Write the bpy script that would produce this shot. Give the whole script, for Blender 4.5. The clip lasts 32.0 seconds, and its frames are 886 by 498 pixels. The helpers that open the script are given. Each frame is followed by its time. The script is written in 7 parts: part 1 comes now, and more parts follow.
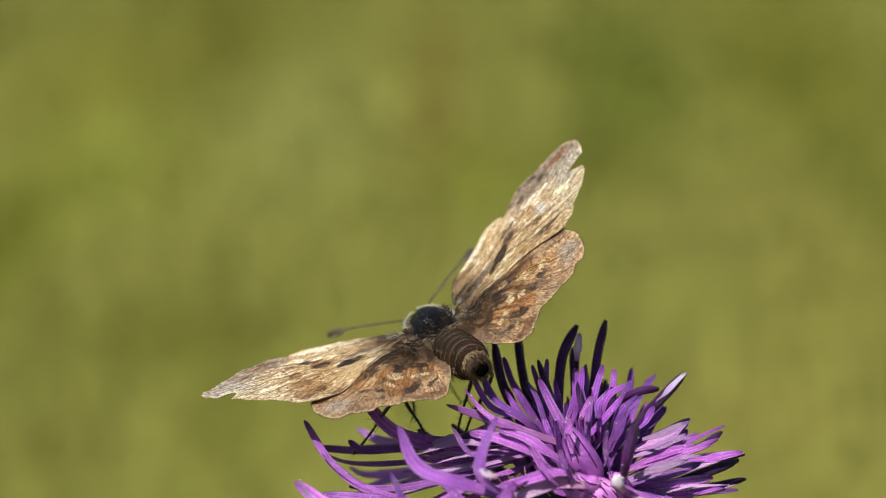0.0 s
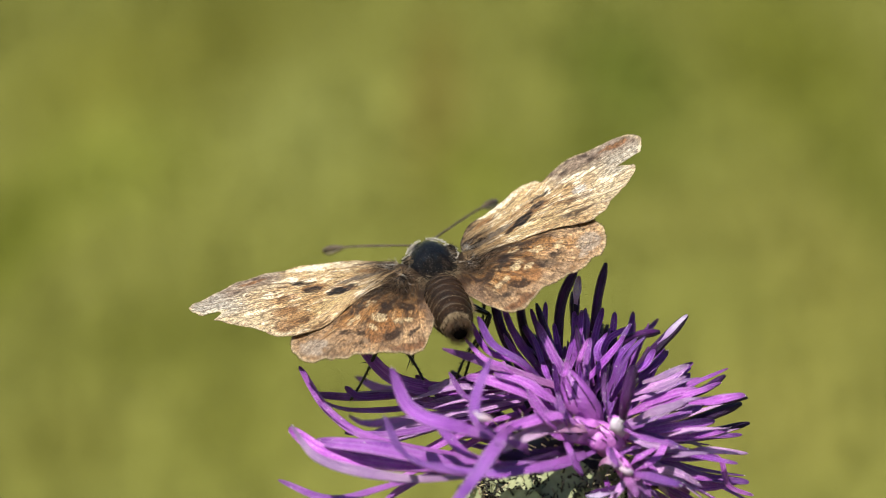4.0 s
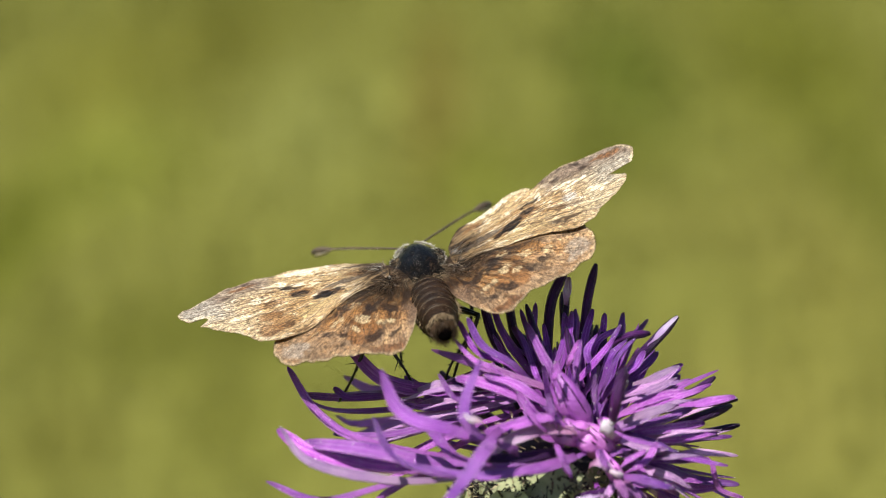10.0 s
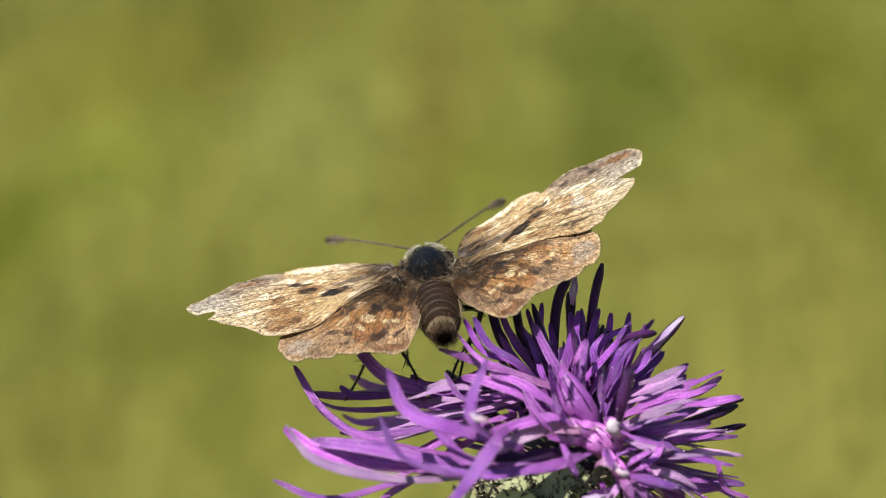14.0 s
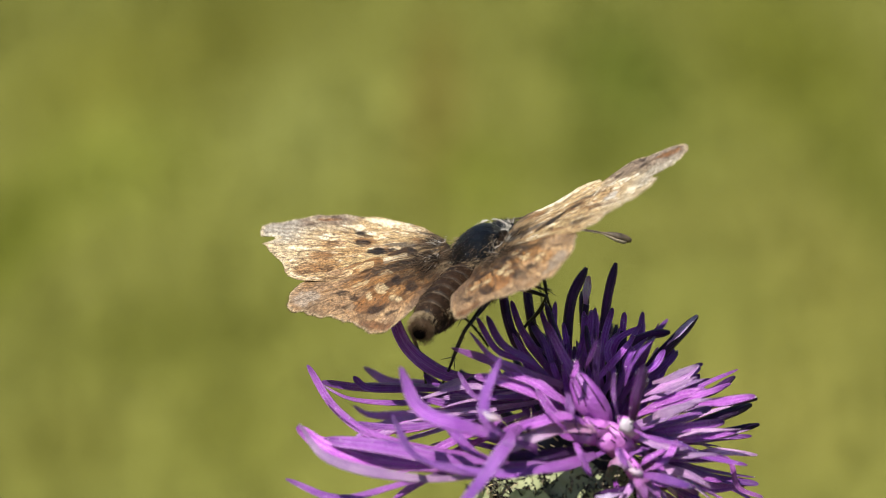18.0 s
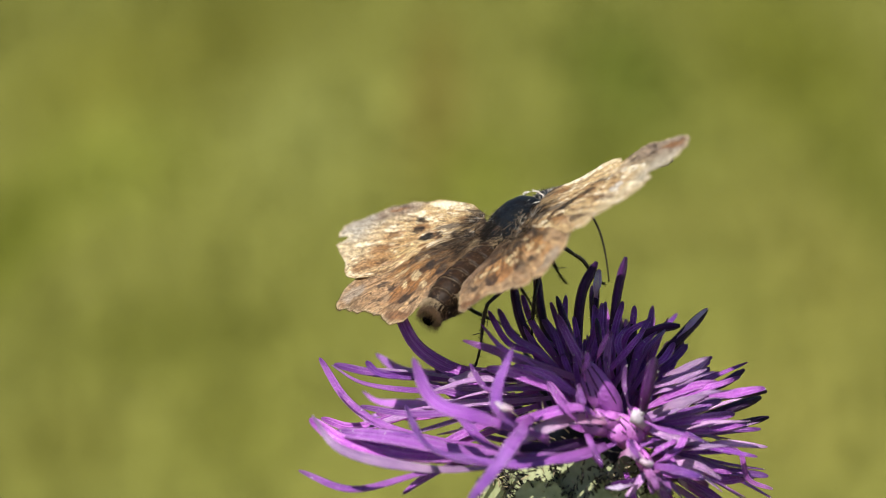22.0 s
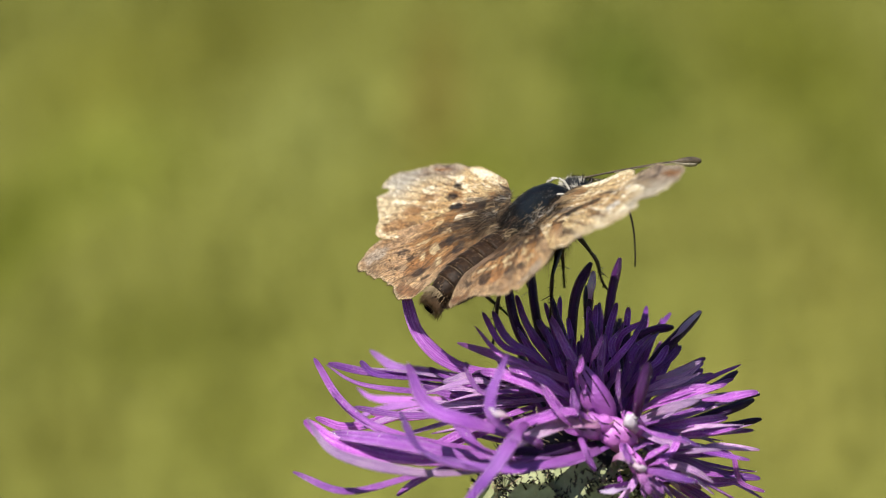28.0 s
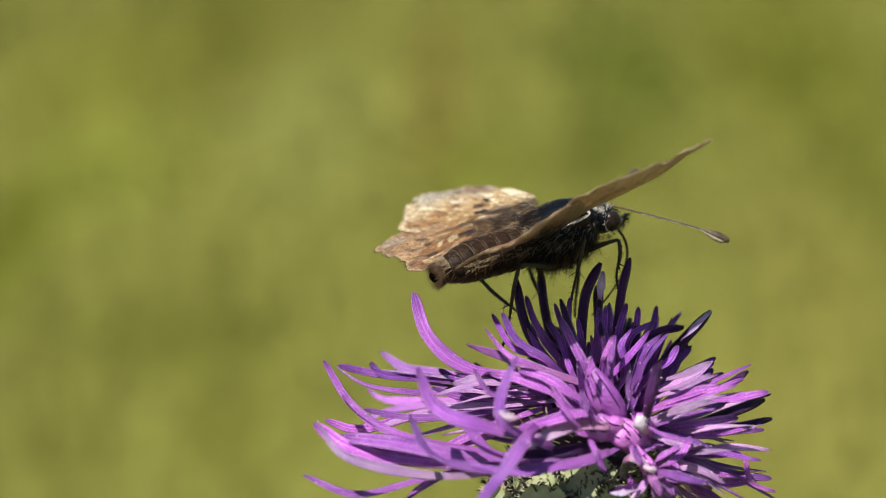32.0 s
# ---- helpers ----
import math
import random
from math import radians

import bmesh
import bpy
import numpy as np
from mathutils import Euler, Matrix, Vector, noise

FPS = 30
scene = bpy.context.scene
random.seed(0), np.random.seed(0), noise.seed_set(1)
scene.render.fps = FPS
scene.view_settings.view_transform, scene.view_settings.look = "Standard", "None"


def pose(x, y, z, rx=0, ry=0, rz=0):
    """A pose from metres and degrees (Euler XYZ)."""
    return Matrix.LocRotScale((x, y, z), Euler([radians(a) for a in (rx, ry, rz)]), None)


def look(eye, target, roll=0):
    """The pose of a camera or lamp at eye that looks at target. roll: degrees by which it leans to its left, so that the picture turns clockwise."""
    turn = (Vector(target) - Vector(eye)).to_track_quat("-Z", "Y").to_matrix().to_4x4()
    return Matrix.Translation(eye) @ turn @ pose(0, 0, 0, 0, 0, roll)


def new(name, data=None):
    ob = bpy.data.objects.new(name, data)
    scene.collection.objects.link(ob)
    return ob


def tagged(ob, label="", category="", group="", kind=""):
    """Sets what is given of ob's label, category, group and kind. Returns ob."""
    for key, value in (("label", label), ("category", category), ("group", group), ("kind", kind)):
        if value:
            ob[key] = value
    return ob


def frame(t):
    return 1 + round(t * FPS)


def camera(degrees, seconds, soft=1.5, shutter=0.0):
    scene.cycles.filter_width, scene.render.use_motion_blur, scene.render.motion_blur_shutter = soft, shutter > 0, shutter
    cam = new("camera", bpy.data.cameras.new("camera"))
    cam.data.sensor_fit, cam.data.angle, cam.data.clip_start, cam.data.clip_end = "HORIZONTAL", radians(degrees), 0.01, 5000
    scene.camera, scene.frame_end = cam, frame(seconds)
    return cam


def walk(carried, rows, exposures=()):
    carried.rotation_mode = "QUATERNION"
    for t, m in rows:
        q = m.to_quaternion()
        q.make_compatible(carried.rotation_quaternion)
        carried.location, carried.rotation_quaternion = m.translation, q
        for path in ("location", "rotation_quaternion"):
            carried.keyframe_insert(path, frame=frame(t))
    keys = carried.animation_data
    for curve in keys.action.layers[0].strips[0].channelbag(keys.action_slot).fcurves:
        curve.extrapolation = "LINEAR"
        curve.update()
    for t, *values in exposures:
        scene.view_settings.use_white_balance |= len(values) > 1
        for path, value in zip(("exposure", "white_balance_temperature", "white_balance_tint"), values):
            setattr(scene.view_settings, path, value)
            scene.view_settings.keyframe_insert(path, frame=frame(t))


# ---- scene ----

# camera: a macro lens on a tripod, pitched down over the meadow
cam = camera(22.0, 32.0, soft=0.5)
PITCH = 20.0
FOCUS = 0.144
MM = 0.001
VIEW = pose(0, 0, 0.45, -PITCH)
eye = VIEW @ Vector((0, -FOCUS, 0))
here = look(eye, VIEW @ Vector((0, 0, 0)))
walk(cam, [(0, here), (32, here)], [(0, 0.43), (1.2, 0.43), (2, 0.55), (3, 0.61), (32, 0.61)])
cam.data.dof.use_dof = True
cam.data.dof.focus_distance = FOCUS - 0.0015
cam.data.dof.aperture_fstop = 28.0

# daylight: high sun over the left shoulder, clear sky
to_sun = (VIEW.to_3x3() @ Vector((-0.31, -0.64, 0.70))).normalized()
sun = new("sun", bpy.data.lights.new("sun", "SUN"))
sun.data.energy, sun.data.angle, sun.data.color = 5.0, radians(0.6), (1.0, 0.95, 0.86)
sun.matrix_basis = look(to_sun, (0, 0, 0))
world = bpy.data.worlds.new("sky")
scene.world = world
world.use_nodes = True
sky = world.node_tree.nodes.new("ShaderNodeTexSky")
sky.sky_type, sky.sun_disc = "NISHITA", False
sky.sun_elevation = math.asin(to_sun.z)
sky.sun_rotation = math.atan2(to_sun.x, to_sun.y)
world.node_tree.nodes["Background"].inputs["Strength"].default_value = 0.062
world.node_tree.links.new(sky.outputs[0], world.node_tree.nodes["Background"].inputs["Color"])


# ---- materials ----
class Nodes:
    """Short-hand for building a node material."""

    def __init__(self, name):
        self.mat = bpy.data.materials.new(name)
        self.mat.use_nodes = True
        self.nt = self.mat.node_tree
        self.bsdf = self.nt.nodes["Principled BSDF"]

    def add(self, kind, **values):
        n = self.nt.nodes.new(kind)
        for key, value in values.items():
            if key in n.inputs:
                n.inputs[key].default_value = value
        return n

    def link(self, a, b):
        self.nt.links.new(a, b)

    def noise(self, coord, scale, detail=4.0, stretch=None, rough=0.6):
        if stretch:
            m = self.nt.nodes.new("ShaderNodeMapping")
            m.inputs["Scale"].default_value = stretch
            self.link(coord, m.inputs["Vector"])
            coord = m.outputs[0]
        n = self.add("ShaderNodeTexNoise", Scale=scale, Detail=detail, Roughness=rough)
        self.link(coord, n.inputs["Vector"])
        return n.outputs["Fac"]

    def ramp(self, fac, *stops):
        r = self.nt.nodes.new("ShaderNodeValToRGB")
        el = r.color_ramp.elements
        while len(el) < len(stops):
            el.new(0.5)
        for e, (at, c) in zip(el, stops):
            e.position, e.color = at, (*c, 1)
        self.link(fac, r.inputs[0])
        return r.outputs[0]

    def mix(self, fac, a, b, blend="MIX"):
        m = self.nt.nodes.new("ShaderNodeMix")
        m.data_type, m.blend_type = "RGBA", blend
        for sock, v in ((m.inputs[0], fac), (m.inputs[6], a), (m.inputs[7], b)):
            if isinstance(v, (int, float)):
                sock.default_value = v
            elif isinstance(v, tuple):
                sock.default_value = (*v, 1)
            else:
                self.link(v, sock)
        return m.outputs[2]

    def maths(self, op, a, b=0.0, c=0.0):
        m = self.nt.nodes.new("ShaderNodeMath")
        m.operation = op
        for sock, v in zip(m.inputs, (a, b, c)):
            if isinstance(v, (int, float)):
                sock.default_value = v
            else:
                self.link(v, sock)
        return m.outputs[0]

    def bump(self, height, strength, distance):
        b = self.add("ShaderNodeBump", Strength=strength, Distance=distance)
        self.link(height, b.inputs["Height"])
        self.link(b.outputs[0], self.bsdf.inputs["Normal"])
        self.link(b.outputs[0], self.bsdf.inputs["Coat Normal"])
        return b.outputs[0]

    def see_through(self, colour, share, normal=None):
        """Adds light that shines through a thin sheet."""
        t = self.nt.nodes.new("ShaderNodeBsdfTranslucent")
        if isinstance(colour, tuple):
            t.inputs[0].default_value = (*colour, 1)
        else:
            self.link(colour, t.inputs[0])
        m = self.nt.nodes.new("ShaderNodeMixShader")
        m.inputs[0].default_value = share
        self.link(self.bsdf.outputs[0], m.inputs[1])
        self.link(t.outputs[0], m.inputs[2])
        self.link(m.outputs[0], self.nt.nodes["Material Output"].inputs["Surface"])


def petal_material(name, low, high, base, rough=0.34, share=0.3, lined=1.0):
    """Petal tissue: fine ribs along its length, paler towards its foot, a bit of light through it; glints are painted
    into its colour.
    """
    low = (low[0] * 0.66, low[1] * 0.58, low[2] * 0.82)
    high = tuple(min(0.94, c * k) for c, k in zip(high, (1.35, 1.2, 1.6)))
    n = Nodes(name)
    uv = n.add("ShaderNodeTexCoord").outputs["UV"]
    ob = n.add("ShaderNodeTexCoord").outputs["Object"]
    info = n.add("ShaderNodeObjectInfo")
    ribs = n.noise(uv, 1.0, 3.0, (11.0, 1.3, 1.0) if lined or high[0] < 0.1 else (2.5, 1.3, 1.0))
    cells = n.noise(ob, 5200.0, 3.0)
    blotch = n.noise(ob, 420.0, 2.0)
    colour = n.ramp(n.maths("MULTIPLY_ADD", ribs, 0.75, n.maths("MULTIPLY", blotch, 0.3)), (0.36, low), (0.66, high))
    fine = n.noise(uv, 2.0, 4.0, (26.0, 2.4, 1.0) if lined or high[0] < 0.1 else (5.0, 4.0, 1.0), 0.7)
    colour = n.mix(n.ramp(fine, (0.34, (0.55, 0.55, 0.55)), (0.52, (0, 0, 0))), colour, n.mix(0.55, low, colour))
    colour = n.mix(n.ramp(fine, (0.58, (0, 0, 0)), (0.72, (0.45, 0.45, 0.45))), colour, n.mix(0.3, high, (0.9, 0.75, 0.95)))
    # sparkle painted as fine bright and dark specks in the colour
    specks = n.noise(ob, 8500.0, 2.0)
    colour = n.mix(n.ramp(specks, (0.58, (0, 0, 0)), (0.70, (0.5 * lined,) * 3)), colour, n.mix(0.5, high, (0.95, 0.85, 0.98)))
    colour = n.mix(n.ramp(specks, (0.32, (0.5 * lined,) * 3), (0.43, (0, 0, 0))), colour, low)
    sep = n.nt.nodes.new("ShaderNodeSeparateXYZ")
    n.link(uv, sep.inputs[0])
    across = n.maths("MULTIPLY", n.maths("ABSOLUTE", n.maths("SUBTRACT", sep.outputs[0], 0.5)), 2.0)
    across = n.maths("MULTIPLY_ADD", fine, 0.12, n.maths("SUBTRACT", across, 0.06))
    # ridge lines and rims whitened as painted highlights
    lines = n.ramp(across, (0.0, (0.55, 0.55, 0.55)), (0.16, (0, 0, 0)), (0.60, (0, 0, 0)), (0.72, (0.7, 0.7, 0.7)), (0.84, (0, 0, 0)))
    colour = n.mix(n.maths("MULTIPLY", lines, n.ramp(blotch, (0.35, (0.15 * lined,) * 3), (0.62, (lined,) * 3))), colour, n.mix(0.45, high, (0.92, 0.82, 0.96)))
    colour = n.mix(n.ramp(across, (0.84, (0, 0, 0)), (0.97, (0.5 * lined,) * 3)), colour, n.mix(0.4, high, (0.95, 0.88, 0.98)))
    foot = n.maths("SUBTRACT", 1.0, n.maths("MULTIPLY", sep.outputs[1], 1.6))
    colour = n.mix(n.maths("MULTIPLY", n.maths("MAXIMUM", foot, 0.0), 0.7), colour, base)
    end = n.maths("MULTIPLY", n.maths("MAXIMUM", n.maths("SUBTRACT", sep.outputs[1], 0.86), 0.0), 4.0)
    colour = n.mix(end, colour, (low[0] * 0.45, low[1] * 0.45, low[2] * 0.45))
    hsv = n.nt.nodes.new("ShaderNodeHueSaturation")
    n.link(colour, hsv.inputs["Color"])
    n.link(n.maths("MULTIPLY_ADD", info.outputs["Random"], 0.035, 0.483), hsv.inputs["Hue"])
    n.link(n.maths("MULTIPLY_ADD", info.outputs["Random"], 0.58, 0.76), hsv.inputs["Value"])
    colour = hsv.outputs[0]
    n.link(colour, n.bsdf.inputs["Base Color"])
    n.bsdf.inputs["Roughness"].default_value = rough
    n.bsdf.inputs["Coat Weight"].default_value, n.bsdf.inputs["Coat Roughness"].default_value = (0.0 if high[0] < 0.1 else 0.15), 0.12
    n.bsdf.inputs["Specular IOR Level"].default_value = 0.25 if high[0] < 0.1 else 0.9
    n.bump(n.maths("MULTIPLY_ADD", cells, 1.1, n.maths("ADD", ribs, fine)), 0.9, 0.00010)
    n.see_through(n.mix(0.35, colour, (0.7, 0.22, 0.72)), share)
    return n.mat


PETAL = {
    "violet": petal_material("violet_petal", (0.150, 0.024, 0.330), (0.590, 0.190, 0.900), (0.580, 0.180, 0.700), 0.24),
    "pale": petal_material("pale_violet_petal", (0.250, 0.066, 0.480), (0.800, 0.490, 0.960), (0.680, 0.300, 0.760), 0.24),
    # near-white lobes: full sun on a violet petal, put into its colour
    "palest": petal_material("sunlit_whitish_petal", (0.520, 0.220, 0.640), (0.700, 0.520, 0.600), (0.860, 0.460, 0.800), 0.28),
    "near": petal_material("lilac_petal", (0.230, 0.040, 0.480), (0.530, 0.165, 0.880), (0.460, 0.105, 0.480), 0.30),
    "far": petal_material("soft_lilac_petal", (0.296, 0.095, 0.470), (0.524, 0.220, 0.680), (0.570, 0.200, 0.620), 0.4),
    "pink": petal_material("pink_floret", (0.300, 0.060, 0.340), (0.600, 0.210, 0.560), (0.640, 0.240, 0.520), 0.3),
    "pinkpale": petal_material("pale_pink_tube", (0.560, 0.190, 0.480), (0.900, 0.560, 0.840), (0.860, 0.340, 0.660), 0.34),
    "bud": petal_material("purple_pink_bud", (0.240, 0.055, 0.310), (0.440, 0.140, 0.460), (0.460, 0.150, 0.430), 0.3, 0.3, 0.0),
    "lump": petal_material("purple_pink_swelling", (0.320, 0.085, 0.370), (0.600, 0.230, 0.560), (0.560, 0.200, 0.480), 0.26, 0.3, 0.0),
    # darker violet: shade among inner and upper florets is put into the colour
    "dim": petal_material("shaded_violet_petal", (0.150, 0.024, 0.290), (0.450, 0.115, 0.660), (0.380, 0.090, 0.440), 0.30, 0.40),
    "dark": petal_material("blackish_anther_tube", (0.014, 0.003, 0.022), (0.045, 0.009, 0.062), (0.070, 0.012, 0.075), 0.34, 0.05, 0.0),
    # floret tips brightened in colour to stand for sun falling on them
    "tip": petal_material("sunlit_pale_tip", (0.700, 0.400, 0.860), (0.940, 0.800, 0.960), (0.600, 0.280, 0.760), 0.4),
    "pollen": petal_material("whitish_pollen", (0.460, 0.280, 0.420), (0.860, 0.740, 0.820), (0.720, 0.420, 0.560), 0.6, 0.3, 0.0),
}


def plain(name, low, high, scale, rough=0.6, bump=0.3, depth=0.00005, spec=0.4, stretch=None):
    """A mottled natural surface."""
    n = Nodes(name)
    ob = n.add("ShaderNodeTexCoord").outputs["Object"]
    big, small = n.noise(ob, scale, 4.0, stretch), n.noise(ob, scale * 7, 3.0, stretch)
    n.link(n.ramp(n.maths("MULTIPLY_ADD", small, 0.5, n.maths("MULTIPLY", big, 0.5)), (0.35, low), (0.65, high)), n.bsdf.inputs["Base Color"])
    n.bsdf.inputs["Roughness"].default_value = rough
    n.bsdf.inputs["Specular IOR Level"].default_value = spec
    n.bump(small, bump, depth)
    return n.mat


BRACT = plain("green_bract", (0.21, 0.24, 0.11), (0.44, 0.46, 0.28), 170, 0.42)
FRINGE = plain("black_bract_fringe", (0.008, 0.007, 0.006), (0.045, 0.035, 0.028), 900, 0.6)
STRAW = plain("pale_bristle", (0.30, 0.24, 0.13), (0.62, 0.52, 0.34), 900, 0.6)
POLLEN = plain("pollen_dust", (0.62, 0.56, 0.58), (0.86, 0.80, 0.82), 900, 0.5)
STEM = plain("ribbed_stem", (0.06, 0.10, 0.03), (0.17, 0.22, 0.08), 250, 0.6)
CUTICLE = plain("black_cuticle", (0.0012, 0.0014, 0.002), (0.005, 0.006, 0.009), 2600, 0.28, 0.8, 0.00006, 0.13)
CUTICLE.node_tree.nodes["Principled BSDF"].inputs["Specular Tint"].default_value = (0.55, 0.75, 1.0, 1)
ABDOMEN = plain("dark_scaled_segment", (0.002, 0.0016, 0.0014), (0.030, 0.015, 0.007), 700, 0.5, 0.9, 0.00006, 0.12)
PALE_RING = plain("pale_scale_ring", (0.003, 0.002, 0.0015), (0.17, 0.12, 0.07), 1900, 0.6)
BLACK_HAIR = plain("black_hair", (0.005, 0.0045, 0.004), (0.025, 0.020, 0.017), 900, 0.7, 0.3, 0.00005, 0.1)
TAN_HAIR = plain("tan_hair", (0.05, 0.030, 0.015), (0.30, 0.20, 0.11), 1500, 0.6)
GREY_HAIR = plain("grey_white_hair", (0.22, 0.20, 0.18), (0.62, 0.58, 0.50), 900, 0.5)
SHOULDER = plain("brown_shoulder", (0.004, 0.003, 0.002), (0.045, 0.024, 0.012), 1300, 0.6, 0.9, 0.00008, 0.12)
WHITE_HAIR = plain("white_scales", (0.34, 0.31, 0.27), (0.80, 0.76, 0.68), 1300, 0.5)
BROWN_HAIR = plain("brown_hair", (0.022, 0.012, 0.007), (0.15, 0.082, 0.036), 900, 0.5)
CREAM = plain("cream_hair", (0.14, 0.095, 0.05), (0.40, 0.30, 0.18), 900, 0.6)
# near-black without gloss: the shade inside the tip's hollow, as a colour
HOLLOW = plain("hollow_shade_black", (0.001, 0.001, 0.001), (0.003, 0.002, 0.002), 900, 0.9, 0.3, 0.00005, 0.0)
LEG = plain("dark_leg", (0.006, 0.005, 0.004), (0.032, 0.023, 0.017), 2000, 0.45)
EYE = plain("dark_eye", (0.008, 0.006, 0.005), (0.022, 0.015, 0.012), 3500, 0.2, 0.2, 0.00001, 0.15)
VEIN = plain("brown_vein", (0.08, 0.045, 0.025), (0.25, 0.16, 0.09), 1200, 0.55)
ANTENNA = plain("ringed_antenna", (0.008, 0.006, 0.005), (0.13, 0.095, 0.06), 2600, 0.55)
PALE_SCALE = plain("pale_antenna_scales", (0.10, 0.075, 0.05), (0.60, 0.52, 0.40), 2200, 0.5)
CLUB_TIP = plain("rusty_club_tip", (0.09, 0.03, 0.013), (0.32, 0.12, 0.045), 2600, 0.5)


def wing_material():
    """Worn scales over the pattern that each wing carries; its alpha says how rough the wear is."""
    n = Nodes("worn_wing_scales")
    coords = n.add("ShaderNodeTexCoord")
    ob, uv = coords.outputs["Object"], coords.outputs["UV"]
    pattern = n.add("ShaderNodeVertexColor")
    pattern.layer_name = "pattern"
    wear = pattern.outputs["Alpha"]
    grain = n.noise(ob, 9000, 3.0, None, 0.7)
    fibre = n.noise(uv, 1.0, 3.0, (11.0, 3.2, 1.0), 0.7)
    scales = n.noise(uv, 1.0, 2.0, (15.0, 9.0, 1.0), 0.6)
    patch = n.noise(ob, 800, 3.0)
    colour = n.mix(n.maths("MULTIPLY", wear, 0.7), pattern.outputs[0], n.ramp(fibre, (0.38, (0.02, 0.015, 0.01)), (0.62, (0.98, 0.97, 0.95))), "OVERLAY")
    colour = n.mix(n.maths("MULTIPLY", wear, 0.42), colour, n.ramp(grain, (0.36, (0.0, 0.0, 0.0)), (0.64, (1.0, 0.98, 0.95))), "OVERLAY")
    light = n.maths("MULTIPLY", n.ramp(scales, (0.60, (0, 0, 0)), (0.67, (0.45, 0.45, 0.45))), n.ramp(patch, (0.44, (0, 0, 0)), (0.60, (1, 1, 1))))
    dark = n.maths("MULTIPLY", n.ramp(scales, (0.33, (0.75, 0.75, 0.75)), (0.40, (0, 0, 0))), n.ramp(patch, (0.38, (1, 1, 1)), (0.56, (0.1, 0.1, 0.1))))
    colour = n.mix(n.maths("MULTIPLY", wear, light), colour, n.mix(0.5, pattern.outputs[0], (0.80, 0.72, 0.56)))
    colour = n.mix(n.maths("MULTIPLY", wear, dark), colour, (0.050, 0.026, 0.013))
    n.link(colour, n.bsdf.inputs["Base Color"])
    n.bsdf.inputs["Roughness"].default_value = 0.48
    n.bsdf.inputs["Specular IOR Level"].default_value = 0.45
    n.bump(n.maths("MULTIPLY_ADD", scales, 0.8, n.maths("ADD", fibre, grain)), 1.0, 0.00009)
    n.see_through(n.mix(0.4, colour, (0.88, 0.56, 0.27)), 0.22)
    return n.mat


WING = wing_material()


def meadow_material(name, share):
    """Meadow greens that change slowly over the ground, in drifts of drier and lusher growth."""
    n = Nodes(name)
    place = n.add("ShaderNodeNewGeometry").outputs["Position"]
    colour = n.ramp(n.noise(place, 4.0, 1.0), (0.3, MEADOW_DARK), (0.7, MEADOW_LIGHT))
    for x, y, rx, ry, tint in DRIFTS:
        m = n.nt.nodes.new("ShaderNodeMapping")
        m.vector_type = "TEXTURE"
        m.inputs["Location"].default_value, m.inputs["Scale"].default_value = (x, y, 0), (rx, ry, 1000)
        n.link(place, m.inputs["Vector"])
        far = n.nt.nodes.new("ShaderNodeVectorMath")
        far.operation = "LENGTH"
        n.link(m.outputs[0], far.inputs[0])
        weight = n.ramp(far.outputs["Value"], (0.0, (0.9, 0.9, 0.9)), (0.25, (0.78, 0.78, 0.78)), (0.5, (0.45, 0.45, 0.45)), (0.8, (0.1, 0.1, 0.1)), (1.15, (0, 0, 0)))
        colour = n.mix(weight, colour, tint)
    fine = n.noise(place, 160.0, 3.0)
    colour = n.mix(0.15, colour, n.ramp(fine, (0.3, (0.2, 0.2, 0.2)), (0.7, (0.8, 0.8, 0.8))), "OVERLAY")
    n.link(colour, n.bsdf.inputs["Base Color"])
    n.bsdf.inputs["Roughness"].default_value = 0.8
    n.bsdf.inputs["Specular IOR Level"].default_value = 0.15
    n.bump(fine, 0.5, 0.004)
    if share:
        n.see_through(colour, share)
    return n.mat


MEADOW_DARK, MEADOW_LIGHT = (0.176, 0.181, 0.037), (0.200, 0.205, 0.044)
DRIFTS = [
    (-0.194, 1.743, 0.122, 0.341, (0.117, 0.118, 0.015)),
    (-0.103, 1.497, 0.089, 0.287, (0.220, 0.230, 0.059)),
    (-0.006, 1.557, 0.039, 0.456, (0.169, 0.147, 0.029)),
    (0.144, 1.637, 0.089, 0.367, (0.092, 0.116, 0.012)),
    (0.111, 1.414, 0.073, 0.146, (0.109, 0.122, 0.015)),
    (0.285, 1.671, 0.125, 0.449, (0.132, 0.143, 0.015)),
    (0.235, 1.196, 0.085, 0.270, (0.210, 0.201, 0.043)),
    (0.170, 0.970, 0.130, 0.170, (0.215, 0.205, 0.047)),
    (-0.279, 1.248, 0.055, 0.230, (0.112, 0.130, 0.010)),
    (-0.275, 1.604, 0.101, 0.294, (0.203, 0.205, 0.034)),
    (-0.157, 1.076, 0.127, 0.107, (0.113, 0.120, 0.016)),
    (-0.197, 0.938, 0.061, 0.098, (0.121, 0.120, 0.020)),
    (-0.108, 0.952, 0.058, 0.124, (0.154, 0.160, 0.027)),
    (0.292, 1.363, 0.047, 0.267, (0.121, 0.131, 0.017)),
    (-0.234, 1.401, 0.096, 0.210, (0.190, 0.210, 0.032)),
    (0.026, 1.363, 0.059, 0.158, (0.162, 0.179, 0.024)),
    (0.153, 1.259, 0.165, 0.138, (0.185, 0.184, 0.040)),
]
TURF = meadow_material("meadow_turf", 0.0)
BLADE = meadow_material("grass_blade", 0.3)


